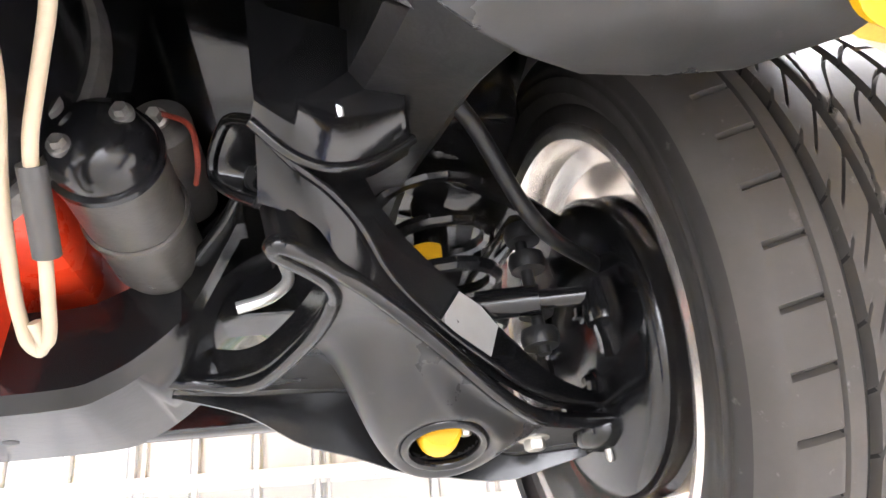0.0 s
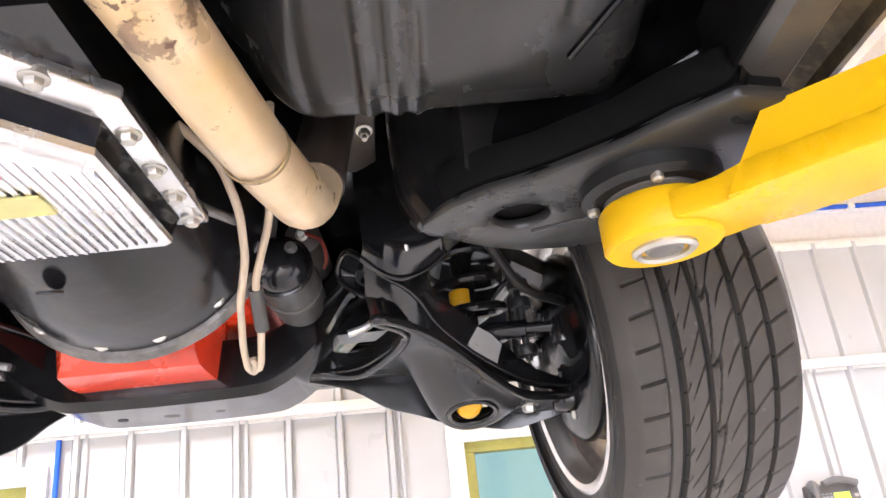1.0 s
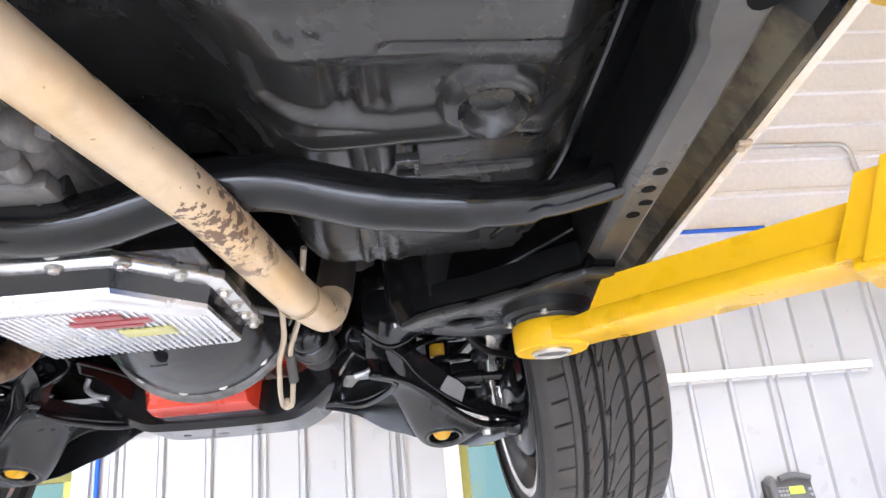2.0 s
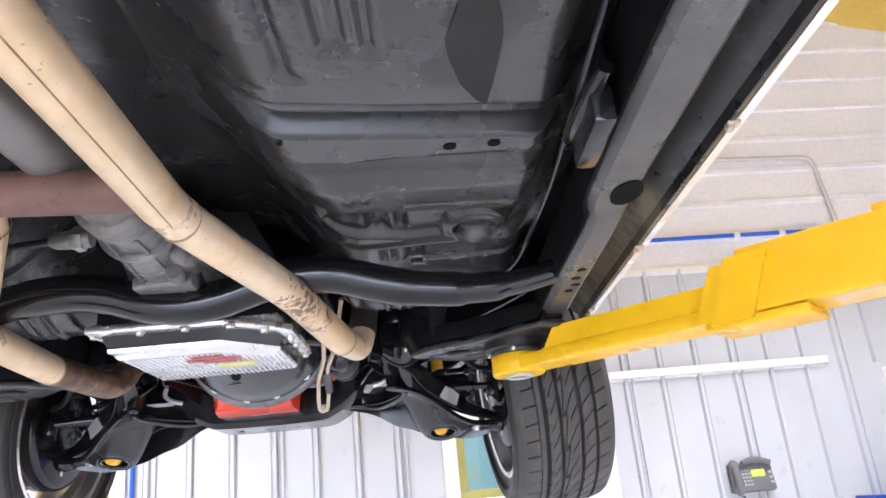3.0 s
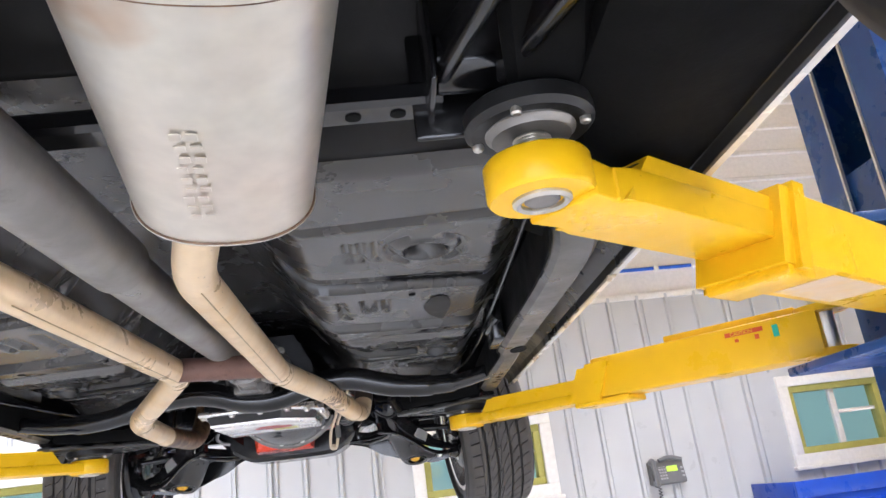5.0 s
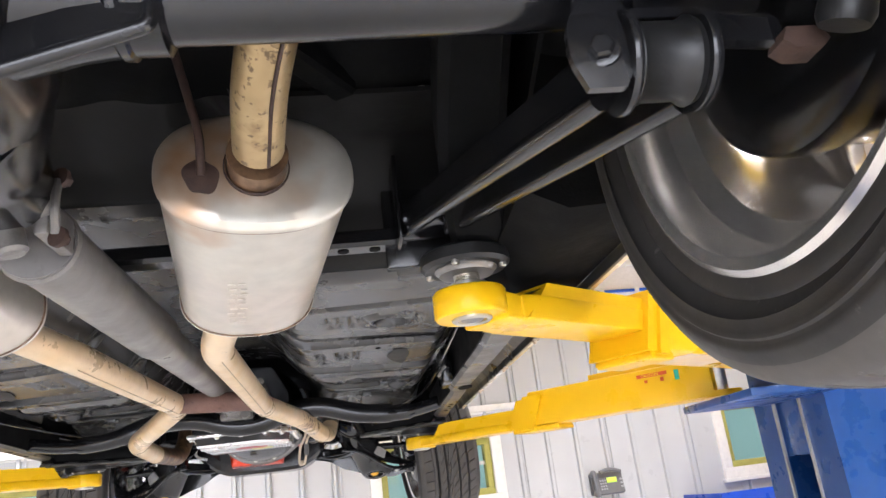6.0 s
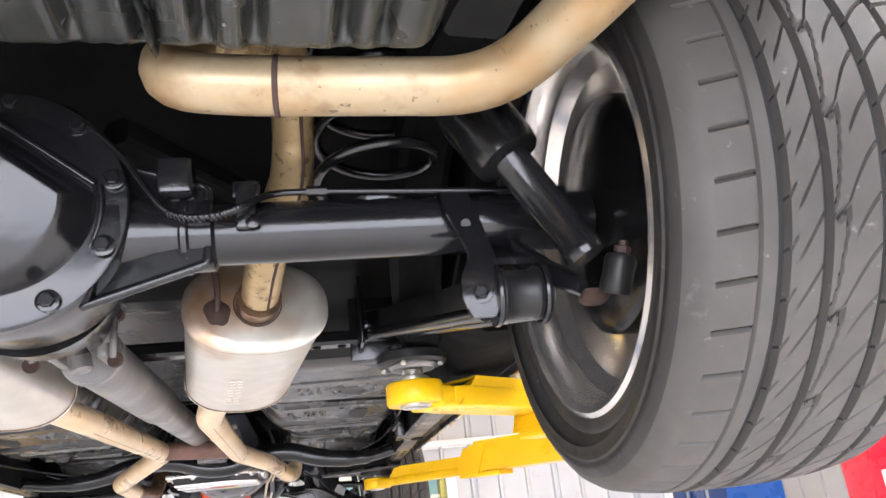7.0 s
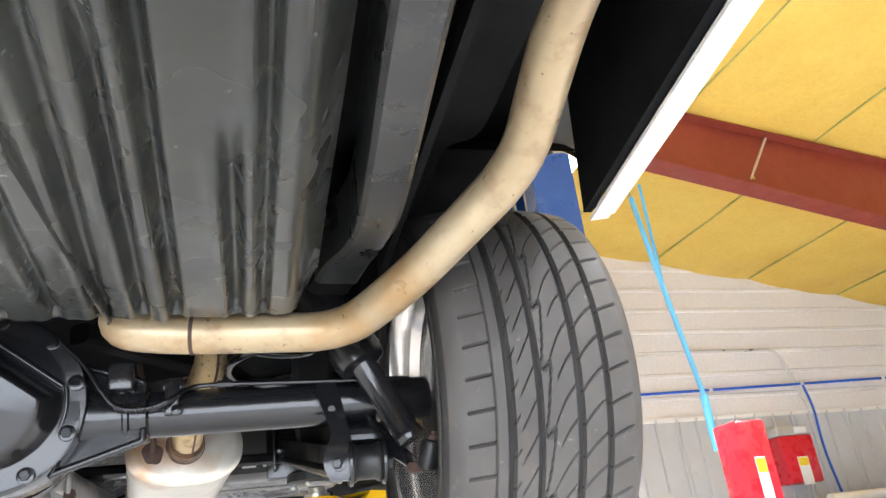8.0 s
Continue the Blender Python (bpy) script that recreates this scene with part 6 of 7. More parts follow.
for k in range(28):
    x = -0.148 + k * 0.0101
    f = part("fin", fin, M_ALU)
    f.parent = tp
    f.matrix_basis = Matrix.Translation((x, 0.0, 1.771)) @ Matrix.Diagonal((1, 1 if x < 0.05 else 1 - (x - 0.05) * 4.5, 1, 1))
cp("pan_ledge", loft([[(-0.152, -0.224, 1.773), (0.040, -0.224, 1.773), (0.128, -0.134, 1.773), (0.112, -0.112, 1.773), (0.026, -0.188, 1.773), (-0.152, -0.188, 1.773)], [(-0.150, -0.214, 1.7665), (0.036, -0.214, 1.7665), (0.122, -0.128, 1.7665), (0.116, -0.116, 1.7665), (0.030, -0.194, 1.7665), (-0.150, -0.194, 1.7665)]]), M_ALU, "", tp)
for x0, x1, y0, y1 in ((-0.030, 0.030, -0.165, -0.148), (-0.045, 0.060, -0.142, -0.126), (-0.020, 0.045, -0.120, -0.110)):
    cp("red_emblem", box(x0, x1, y0, y1, 1.7650, 1.7672), M_REDTAPE, "red emblem bar", tp)
cp("green_emblem", box(0.0, 0.072, -0.092, -0.058, 1.7650, 1.7672), M_GREENTAPE, "yellow-green emblem bar", tp)
for x, y in ((0.152, 0.055), (0.152, 0.0), (0.152, -0.055), (0.152, -0.115), (0.118, -0.20), (0.068, -0.255), (-0.01, -0.262), (-0.09, -0.262), (-0.172, -0.262), (-0.172, -0.16), (-0.172, -0.06), (-0.172, 0.05)):
    cp("pan_bolt", hexbolt((x, y, 1.803), (0, 0, -1), 0.0075, 0.008), M_ZINC, "", tp)
# starter and exhaust flanges beside the block
st_m = cp("starter_motor", join(lathe([(0.03, -0.11), (0.043, -0.105), (0.042, -0.09), (0.042, 0.05), (0.038, 0.06), (0.038, 0.10), (0.03, 0.11)], (0.190, 0.440, 1.848), (0, 1, 0), 36), lathe([(0.02, -0.07), (0.027, -0.065), (0.027, 0.06), (0.02, 0.07)], (0.215, 0.44, 1.908), (0, 1, 0), 24), lathe([(0.043, -0.03), (0.045, -0.028), (0.045, -0.022), (0.043, -0.02)], (0.190, 0.440, 1.848), (0, 1, 0), 36)), M_RAIL, "black starter motor")
cp("starter_cap", join(lathe([(0.006, -0.040), (0.020, -0.038), (0.034, -0.030), (0.040, -0.018), (0.041, -0.008), (0.041, 0.0)], (0.190, 0.335, 1.848), (0, 1, 0), 36), lathe([(0.041, -0.008), (0.0445, -0.007), (0.0445, -0.001), (0.041, 0.0)], (0.190, 0.335, 1.848), (0, 1, 0), 36)), M_AXLE, "black starter end cap", st_m)
for a_ in (0.6, 3.7):
    cp("cap_bolt", hexbolt((0.190 + 0.024 * math.cos(a_), 0.298, 1.848 + 0.024 * math.sin(a_)), (0, -1, 0), 0.006, 0.008), M_CASTGREY, "", st_m)
for p_ in ((0.215, 0.366, 1.908),):
    cp("starter_terminal", hexbolt(p_, (0, -1, -0.2), 0.0065, 0.012), M_ZINC)
cp("starter_lead", tube([(0.220, 0.36, 1.908), (0.248, 0.35, 1.890), (0.250, 0.37, 1.866), (0.240, 0.41, 1.870)], 0.0026, 8, 0.02), M_REDIRON, "dark red starter cable")
hb = cp("wire_harness", tube([(0.10, -0.06, 1.89), (0.150, 0.01, 1.888), (0.176, 0.07, 1.873), (0.182, 0.13, 1.843), (0.172, 0.20, 1.813), (0.146, 0.28, 1.784), (0.133, 0.35, 1.742), (0.131, 0.385, 1.722), (0.139, 0.392, 1.716), (0.146, 0.375, 1.730)], 0.0052, 10, 0.02), M_WIRE, "looped tan wires hanging beside the pan")
cp("second_wire", tube([(0.24, 0.02, 1.91), (0.222, 0.10, 1.872), (0.208, 0.17, 1.848), (0.172, 0.25, 1.80), (0.166, 0.31, 1.757), (0.154, 0.365, 1.722), (0.147, 0.380, 1.716), (0.142, 0.365, 1.730)], 0.0050, 10, 0.02), M_WIRE, "", hb)
cp("wire_sleeve", tube([(0.170, 0.262, 1.795), (0.167, 0.312, 1.755)], 0.0095, 12), M_DARKWIRE, "grey wire sleeve", hb)
cp("shift_linkage", tube([(0.10, -0.02, 1.835), (0.145, 0.10, 1.838), (0.17, 0.16, 1.845)], 0.006, 10, 0.03), M_CASTGREY, "grey steel linkage rod")
# transmission crossmember: bent tube
XM = [(-0.66, -0.31, 1.835), (-0.55, -0.32, 1.815), (-0.40, -0.325, 1.818), (-0.27, -0.33, 1.862), (-0.14, -0.335, 1.862), (-0.03, -0.335, 1.822), (0.06, -0.335, 1.822), (0.16, -0.335, 1.855), (0.26, -0.33, 1.862), (0.385, -0.325, 1.822), (0.50, -0.32, 1.812), (0.58, -0.315, 1.815), (0.66, -0.31, 1.835)]
txm = cp("transmission_crossmember", tube(XM, [0.022, 0.027, 0.031, 0.033, 0.033, 0.033, 0.033, 0.033, 0.033, 0.033, 0.031, 0.027, 0.022], 24, 0.09), M_BLACK, "black bent tubular transmission crossmember")
cp("transmission_mount", box(-0.05, 0.05, -0.37, -0.30, 1.845, 1.885, 0.006), M_BUSH, "rubber transmission mount", txm)
# driveshaft, universal joint
ds = cp("driveshaft", join(tube([(0.0, -0.66, 1.897), (0.0, -0.74, 1.895)], 0.030, 24), tube([(0.0, -0.74, 1.895), (0.004, -1.45, 1.883), (0.010, -1.50, 1.881)], 0.0385, 40, 0.01), tube([(0.008, -1.46, 1.882), (0.014, -2.03, 1.872)], 0.045, 40)), M_SHAFT, "grey steel driveshaft")
cp("shaft_weld", lathe([(0.046, -0.004), (0.049, 0.0), (0.046, 0.004)], (0.014, -2.02, 1.872), (0, -1, 0), 40), M_SHAFT, "", ds)
cp("universal_joint", join(lathe([(0.012, -0.05), (0.016, -0.046), (0.016, 0.046), (0.012, 0.05)], (0.015, -2.115, 1.875), (1, 0, 0.25), 20), lathe([(0.012, -0.05), (0.016, -0.046), (0.016, 0.046), (0.012, 0.05)], (0.015, -2.115, 1.875), (-0.25, 0, 1), 20), *[box(0.015 + a * 0.035 - 0.008, 0.015 + a * 0.035 + 0.008, -2.11, -2.03, 1.850, 1.894, 0.004) for a in (1, -1)]), M_CASTGREY, "universal joint with cap straps", ds)
for a in (1, -1):
    cp("yoke_strap", tube([(0.015 + a * 0.055, -2.12, 1.845), (0.015 + a * 0.058, -2.135, 1.875), (0.015 + a * 0.055, -2.12, 1.905)], 0.005, 8, 0.02), M_CASTGREY, "grey joint strap", ds)
for a in (1, -1):
    for dz in (-0.034, 0.034):
        cp("strap_bolt", hexbolt((0.015 + a * 0.058, -2.118, 1.875 + dz), (a * 0.4, 0.9, -0.1), 0.008, 0.01), M_RUST, "", ds)

# ---- exhaust
RP = 0.0295


def weld(a, d, r=RP, parent=None, material=None):
    return cp("weld_bead", lathe([(r, -0.003), (r + 0.0012, -0.0022), (r + 0.0016, 0.0), (r + 0.0012, 0.0022), (r, 0.003)], a, d, 28, False), material or M_OVERPIPE, "brown weld bead", parent)


def muffler(s, label):
    a, b = Vector((s * 0.276, -2.085, 1.922)), Vector((s * 0.206, -1.655, 1.888))
    d = (a - b).normalized()
    side = d.cross(Vector((0, 0, 1))).normalized()
    up = side.cross(d)
    rings = []
    for t, k in ((-0.004, 0.80), (0.0, 0.93), (0.014, 1.0), (0.017, 1.018), (0.027, 1.034), (0.030, 1.034), (0.032, 1.0), (0.5, 1.0), (0.968, 1.0), (0.970, 1.034), (0.973, 1.034), (0.983, 1.018), (0.986, 1.0), (1.0, 0.93), (1.004, 0.80)):
        c = b + (a - b) * t
        k *= 0.93 + 0.07 * min(max(t, 0), 1)
        rings.append([c + side * 0.112 * k * math.copysign(abs(math.cos(q)) ** 0.85, math.cos(q)) + up * 0.076 * k * math.copysign(abs(math.sin(q)) ** 0.85, math.sin(q)) for q in [2 * math.pi * j / 56 for j in range(56)]])
    mf = cp("muffler", loft(rings), M_STEEL, label)
    for t in (0.0315, 0.9665):
        k = 1.006 * (0.93 + 0.07 * t)
        loop = [b + (a - b) * t + side * 0.112 * k * math.copysign(abs(math.cos(q)) ** 0.85, math.cos(q)) + up * 0.076 * k * math.copysign(abs(math.sin(q)) ** 0.85, math.sin(q)) for q in [2 * math.pi * j / 72 for j in range(73)]]
        cp("rolled_seam", tube(loop, 0.0019, 8, 0.0005), M_NECK, "brown rolled seam", mf)
    cp("outlet_neck", tube([a - d * 0.004, a + d * 0.034], 0.0345, 32), M_NECK, "brown heat-stained neck", mf)
    weld(a + d * 0.004, d, 0.0365, mf, M_RUST)
    cp("hanger_rod", join(tube([a + side * s * 0.062 - up * 0.012 + d * 0.004, a + side * s * 0.062 + d * 0.02 + up * 0.03, a + side * s * 0.095 + d * 0.02 + up * 0.17], 0.0052, 10, 0.02)), M_RUST, "rusty hanger rod", mf)
    pc = a + side * s * 0.062 - up * 0.012
    patch = lathe([(0.002, 0.0045), (0.012, 0.0038), (0.018, 0.0018), (0.0225, 0.0)], pc, d, 32)
    for v in patch.verts:
        r = v.co - pc
        q = math.atan2(r.dot(up), r.dot(side))
        v.co += (r - d * r.dot(d)) * (0.14 * math.sin(2 * q + 1) + 0.07 * math.sin(5 * q)) + up * 0.35 * r.dot(up)
    cp("rust_patch", patch, M_RUST, "rusty stain around the hanger", mf)
    for k in range(9):
        for j in range(2):
            q = b + (a - b) * (0.22 + 0.045 * k) + side * (0.012 + 0.014 * j + 0.002 * (k % 3)) - up * 0.0762
            m4 = Matrix.Translation(q) @ Matrix((side, d, up)).transposed().to_4x4()
            cp("stamped_mark", moved(box(-0.005, 0.005, -0.006 + 0.002 * (k % 2), 0.005, -0.0003, 0.001), m4), M_STEEL, "", mf)
    return mf


muffler(1, "oval brushed steel muffler with heat tint")
muffler(-1, "oval brushed steel muffler with heat tint")
PR = [(0.176, -1.66, 1.868), (0.125, -1.505, 1.837), (0.116, -0.715, 1.832), (0.198, -0.365, 1.820), (0.249, -0.09, 1.792), (0.271, 0.050, 1.802), (0.279, 0.085, 1.855)]
PL = [(-0.176, -1.66, 1.868), (-0.125, -1.505, 1.848), (-0.108, -0.725, 1.850), (-0.318, -0.375, 1.795), (-0.325, -0.10, 1.782), (-0.30, 0.15, 1.782), (-0.29, 0.24, 1.86), (-0.29, 0.27, 2.06)]
er = cp("exhaust_pipe", tube(PR, RP, 32, 0.055), M_EXH, "tan aluminised exhaust pipe with scorched spots")
el = cp("exhaust_pipe", tube(PL[:5], RP, 32, 0.055), M_EXH, "tan aluminised exhaust pipe with scorched spots")
cp("front_pipe", tube([PL[4]] + PL[5:], RP + 0.0006, 32, 0.055), M_NECK, "brown heat-stained front pipe", el)
for e, P in ((er, PR), (el, PL)):
    for i, t in ((2, 0.06), (4, 0.0)):
        a, b = Vector(P[i]), Vector(P[i + 1])
        weld(a + (b - a) * t, b - a, RP, e)
    # lengthwise seam
    a, b = Vector(P[1]), Vector(P[2])
    cp("pipe_seam", tube([a + Vector((0.012, 0, -0.0268)), a * 0.4 + b * 0.6 + Vector((0.011, 0, -0.0272)), b + Vector((0.010, -0.02, -0.0276))], 0.0011, 6, 0.01), M_OVERPIPE, "brown lengthwise seam", e)
cp("crossover_pipe", tube([(-0.10, -0.775, 1.850), (0.105, -0.775, 1.838)], 0.027, 28), M_RUSTPIPE, "rust-brown crossover pipe")
fl = cp("exhaust_flange", join(moved(plate([(-0.036, -0.062), (0.030, -0.066), (0.046, -0.02), (0.040, 0.055), (0.012, 0.072), (-0.034, 0.060)], -0.006, 0.006, 0.003), Matrix.Translation((0.297, 0.175, 1.962)) @ Matrix.Rotation(radians(-16), 4, "X")), tube([(0.277, 0.074, 1.838), (0.283, 0.105, 1.90), (0.290, 0.15, 1.97), (0.292, 0.16, 2.08)], 0.0312, 28, 0.05)), M_FLANGE, "dark brown manifold outlet and flange")
for x, y, z in ((0.294, 0.120, 1.970), (0.283, 0.227, 1.940), (0.328, 0.17, 1.957)):
    cp("flange_nut", join(hexbolt((x, y, z), (0, -0.27, -1), 0.0075, 0.010), lathe([(0.0035, 0.008), (0.0035, 0.016)], (x, y, z), (0, -0.27, -1), 10)), M_ZINC, "bright flange nut", fl)


def tailpipe(s, label):
    P = [(s * 0.284, -2.13, 1.926), (s * 0.300, -2.25, 1.945), (s * 0.345, -2.36, 2.02), (s * 0.347, -2.43, 2.075), (s * 0.347, -2.52, 2.11), (s * 0.25, -2.585, 2.075), (s * 0.222, -2.615, 2.00), (s * 0.30, -2.628, 1.984), (s * 0.550, -2.643, 1.972), (s * 0.632, -2.785, 1.998), (s * 0.744, -2.965, 2.072), (s * 0.737, -3.17, 2.137), (s * 0.70, -3.55, 2.10), (s * 0.70, -3.84, 2.08)]
    t = cp("tailpipe", tube(P[5:], 0.0290, 32, 0.06), M_TAIL, label)
    cp("over_axle_pipe", tube(P[:6], [0.0288, 0.0288, 0.0275, 0.0265, 0.0265, 0.0288], 32, 0.06), M_OVERPIPE, "dull brown-grey steel pipe over the axle", t)
    weld(Vector((s * 0.335, -2.630, 1.9825)), Vector((1, -0.05, -0.05)), 0.029, t, M_RUST)
    seam_ = []
    for i in range(5):
        g = (Vector(P[i + 1]) - Vector(P[max(i - 1, 0)])).normalized()
        u = (Vector((0, 0, -1)) + g * g.z).normalized()
        seam_.append(Vector(P[i]) + (u * 0.94 + Vector((0.34, 0, 0))) * 0.0285)
    cp("pipe_seam", tube(seam_, 0.0022, 6, 0.05), M_RUST, "dark lengthwise seam", t)
    weld(Vector((s * 0.308, -2.31, 1.985)), Vector((0.1, -0.8, 0.5)), 0.029, t)
    return t


tailpipe(1, "tan tailpipe bent over the axle and round the tank")
tailpipe(-1, "tan tailpipe bent over the axle and round the tank")

# ---- rear axle
AY, AZ, CX = -2.405, 1.900, 0.027
other_parts = set(car.children)
ax = cp("rear_axle", join(*[tube([(CX + s * 0.10, AY, AZ), (CX + s * 0.69, AY, AZ)], 0.0375, 40) for s in (1, -1)]), M_AXLE, "black painted rear axle tubes")
cp("differential_housing", join(lathe([(0.105, 0.12), (0.125, 0.06), (0.132, 0.0), (0.138, -0.03), (0.138, -0.062), (0.128, -0.066)], (CX, AY, 1.915), (0, 1, 0), 56), lathe([(0.105, 0.0), (0.095, 0.05), (0.062, 0.12), (0.052, 0.17), (0.045, 0.19)], (CX - 0.01, AY + 0.11, 1.895), (0, 1, -0.08), 40)), M_AXLE, "black differential housing", ax)


def cover_height(x, z):
    """How far the pressed cover stands out: a bulge under two sloping shoulders, with a bead round it."""
    r = math.hypot(x, z)
    edge = max(r - 0.104, 0.595 * abs(x) + 0.803 * z - 0.070)
    return 0.006 + (0.024 + 0.20 * (z + 0.10)) * sstep(0.003, -0.024, edge) + 0.012 * max(0, 1 - (r / 0.112) ** 2)


rings = []
for k in range(55):
    r = 0.137 - 0.0025 * k
    rings.append([(r * math.cos(q), r * math.sin(q), float(cover_height(r * math.cos(q), r * math.sin(q)))) for q in [2 * math.pi * j / 160 for j in range(160)]])
rings.insert(0, [(x, z, 0.0) for x, z, h in rings[0]])
tilt = Matrix.Translation((CX, AY - 0.060, 1.915)) @ Matrix(((1, 0, 0, 0), (0, -0.08, -0.997, 0), (0, 0.997, -0.08, 0), (0, 0, 0, 1)))
cp("differential_cover", moved(loft(rings), tilt), M_COVER, "glossy black pressed differential cover", ax)
cp("cover_rib", moved(tube([(x, (0.081 - 0.595 * abs(x)) / 0.803, 0.0135 - 0.05 * abs(x)) for x in (-0.104, -0.08, -0.05, -0.02, 0.0, 0.02, 0.05, 0.08, 0.104)], 0.0052, 12, 0.02), tilt), M_COVER, "", ax)
cp("cover_bead", moved(tube([(0.1105 * math.cos(radians(q)), 0.1105 * math.sin(radians(q)), 0.0065) for q in range(12, -193, -5)], 0.0036, 10, 0.001), tilt), M_COVER, "", ax)
for k in range(10):
    a = 2 * math.pi * (k + 0.35) / 10
    cp("cover_bolt", hexbolt((CX + 0.126 * math.cos(a), AY - 0.072, 1.915 + 0.126 * math.sin(a)), (0, -1, 0), 0.0085, 0.008), M_AXLE, "", ax)
for s in (1, -1):
    cp("axle_sleeve", join(lathe([(0.060, 0.10), (0.047, 0.16), (0.0445, 0.185), (0.0445, 0.222), (0.0375, 0.226)], (CX, AY, AZ), (s, 0, 0), 40), lathe([(0.0445, 0.0), (0.0475, 0.003), (0.0475, 0.009), (0.0445, 0.012)], (CX + s * 0.186, AY, AZ), (s, 0, 0), 40)), M_AXLE, "", ax)
    for dz, dy in ((-1, -0.03), (1, -0.03)):
        tri_ = [(CX + s * 0.085, AZ + dz * 0.022), (CX + s * 0.218, AZ + dz * 0.030), (CX + s * 0.218, AZ + dz * 0.047), (CX + s * 0.085, AZ + dz * 0.090)]
        cp("casting_web", loft([[(x, AY + dy + e, z) for x, z in tri_] for e in (-0.004, 0.008)]), M_AXLE, "", ax)
        cp("web_rim", tube([(x, AY + dy - 0.002, z) for x, z in tri_[1:]], 0.006, 10, 0.006), M_AXLE, "", ax)
    x0 = CX + s * 0.262
    cp("line_clip", join(box(x0 - 0.012, x0 + 0.012, AY - 0.050, AY - 0.034, AZ - 0.012, AZ + 0.045, 0.004), box(x0 - 0.016, x0 + 0.016, AY - 0.046, AY - 0.030, AZ + 0.028, AZ + 0.05, 0.004), hexbolt((x0 + 0.008, AY - 0.050, AZ - 0.005), (0, -1, 0), 0.006, 0.003)), M_AXLE, "brake line clip", ax)
    # bracket from the tube down to the trailing arm
    bx = CX + s * 0.515
    cp("arm_bracket", loft([[(bx + s * x0, y, z), (bx + s * x1, y, z), (bx + s * x1, y + 0.007, z), (bx + s * x0, y + 0.007, z)] for z, x0, x1, y in smooth_rows([(1.930, -0.022, 0.010, AY - 0.040), (1.905, -0.022, 0.016, AY - 0.050), (1.875, -0.014, 0.020, AY - 0.062), (1.835, -0.004, 0.026, AY - 0.074), (1.805, -0.016, 0.030, AY - 0.082), (1.780, -0.018, 0.028, AY - 0.084), (1.758, -0.008, 0.018, AY - 0.080)], 4)]), M_AXLE, "black strap bracket", ax)
    cp("bracket_bolt", hexbolt((bx + s * 0.004, AY - 0.083, 1.784), (-0.3 * s, -1, 0), 0.0085, 0.009), M_AXLE, "", ax)
    cp("bush_clevis", join(lathe([(0.02, 0), (0.036, 0), (0.037, 0.003), (0.036, 0.006), (0.02, 0.006)], (bx + s * 0.022, AY - 0.060, 1.787), (s, 0, 0), 32), lathe([(0.02, 0), (0.036, 0), (0.037, 0.003), (0.036, 0.007), (0.02, 0.007)], (bx + s * 0.076, AY - 0.060, 1.787), (s, 0, 0), 32), beam([(bx + s * 0.052, AY - 0.06, 1.824, 0.058, 0.008), (bx + s * 0.052, AY + 0.0, 1.84, 0.058, 0.03)], 0.002)), M_AXLE, "", ax)
    # hole in the strap is a dark disc with its shade as colour
    cp("bracket_hole_disc", lathe([(0.001, 0), (0.006, 0), (0.006, 0.002)], (bx, AY - 0.0635, 1.876), (0, 1, 0.3), 14), M_DARK, "", ax)
    # trailing arm
    ra, fa = Vector((bx + s * 0.051, AY - 0.060, 1.787)), Vector((s * 0.497, -1.815, 1.925))
    d = (fa - ra).normalized()
    sd = d.cross(Vector((0, 0, 1))).normalized()
    up = sd.cross(d)
    ta = cp("trailing_arm", join(loft([[p + sd * w * q + up * h for q, h in ((-1, -0.020), (-0.75, -0.020), (-0.68, 0.004), (0.68, 0.004), (0.75, -0.020), (1, -0.020), (1, 0.024), (-1, 0.024))] for p, w in ((ra + d * 0.015, 0.034), (ra + d * 0.12, 0.030), (fa - d * 0.08, 0.030), (fa - d * 0.0, 0.034))]), *[tube([ra + d * 0.02 + sd * 0.033 * q - up * 0.020, fa - d * 0.02 + sd * 0.033 * q - up * 0.020], 0.010, 10) for q in (1, -1)]), M_BLACK, "black trailing arm with rolled edges")
    cp("arm_bushing", join(lathe([(0.018, -0.026), (0.030, -0.025), (0.032, -0.020), (0.028, -0.014), (0.028, 0.014), (0.032, 0.020), (0.030, 0.025), (0.018, 0.026)], ra, (1, 0, 0), 32), *[lathe([(0.012, 0), (0.014, 0.002), (0.014, 0.012), (0.009, 0.014)], ra + Vector((q * 0.030, 0, 0)), (q, 0, 0), 6) for q in (1, -1)]), M_BUSH, "black rubber bushing", ta)
    pv = cp("front_pivot", lathe([(0.018, -0.036), (0.032, -0.034), (0.032, 0.034), (0.018, 0.036)], fa, (1, 0, 0), 28), M_BLACK, "black pivot sleeve on the frame")
    for q in (-0.0415, 0.0415):
        cp("cheek_plate", box(fa.x + q - 0.0035, fa.x + q + 0.0035, fa.y - 0.05, fa.y + 0.049, fa.z - 0.045, fa.z + 0.09, 0.003), M_BLACK, "", pv)
    cp("back_plate", box(fa.x - 0.06, fa.x + 0.06, fa.y + 0.05, fa.y + 0.06, fa.z - 0.06, fa.z + 0.08, 0.004), M_BLACK, "", pv)
    # shock absorber, leaning outwards
    sb, st_ = Vector((CX + s * 0.632, -2.535, 1.805)), Vector((CX + s * 0.50, -2.49, 2.07))
    dd = (st_ - sb).normalized()
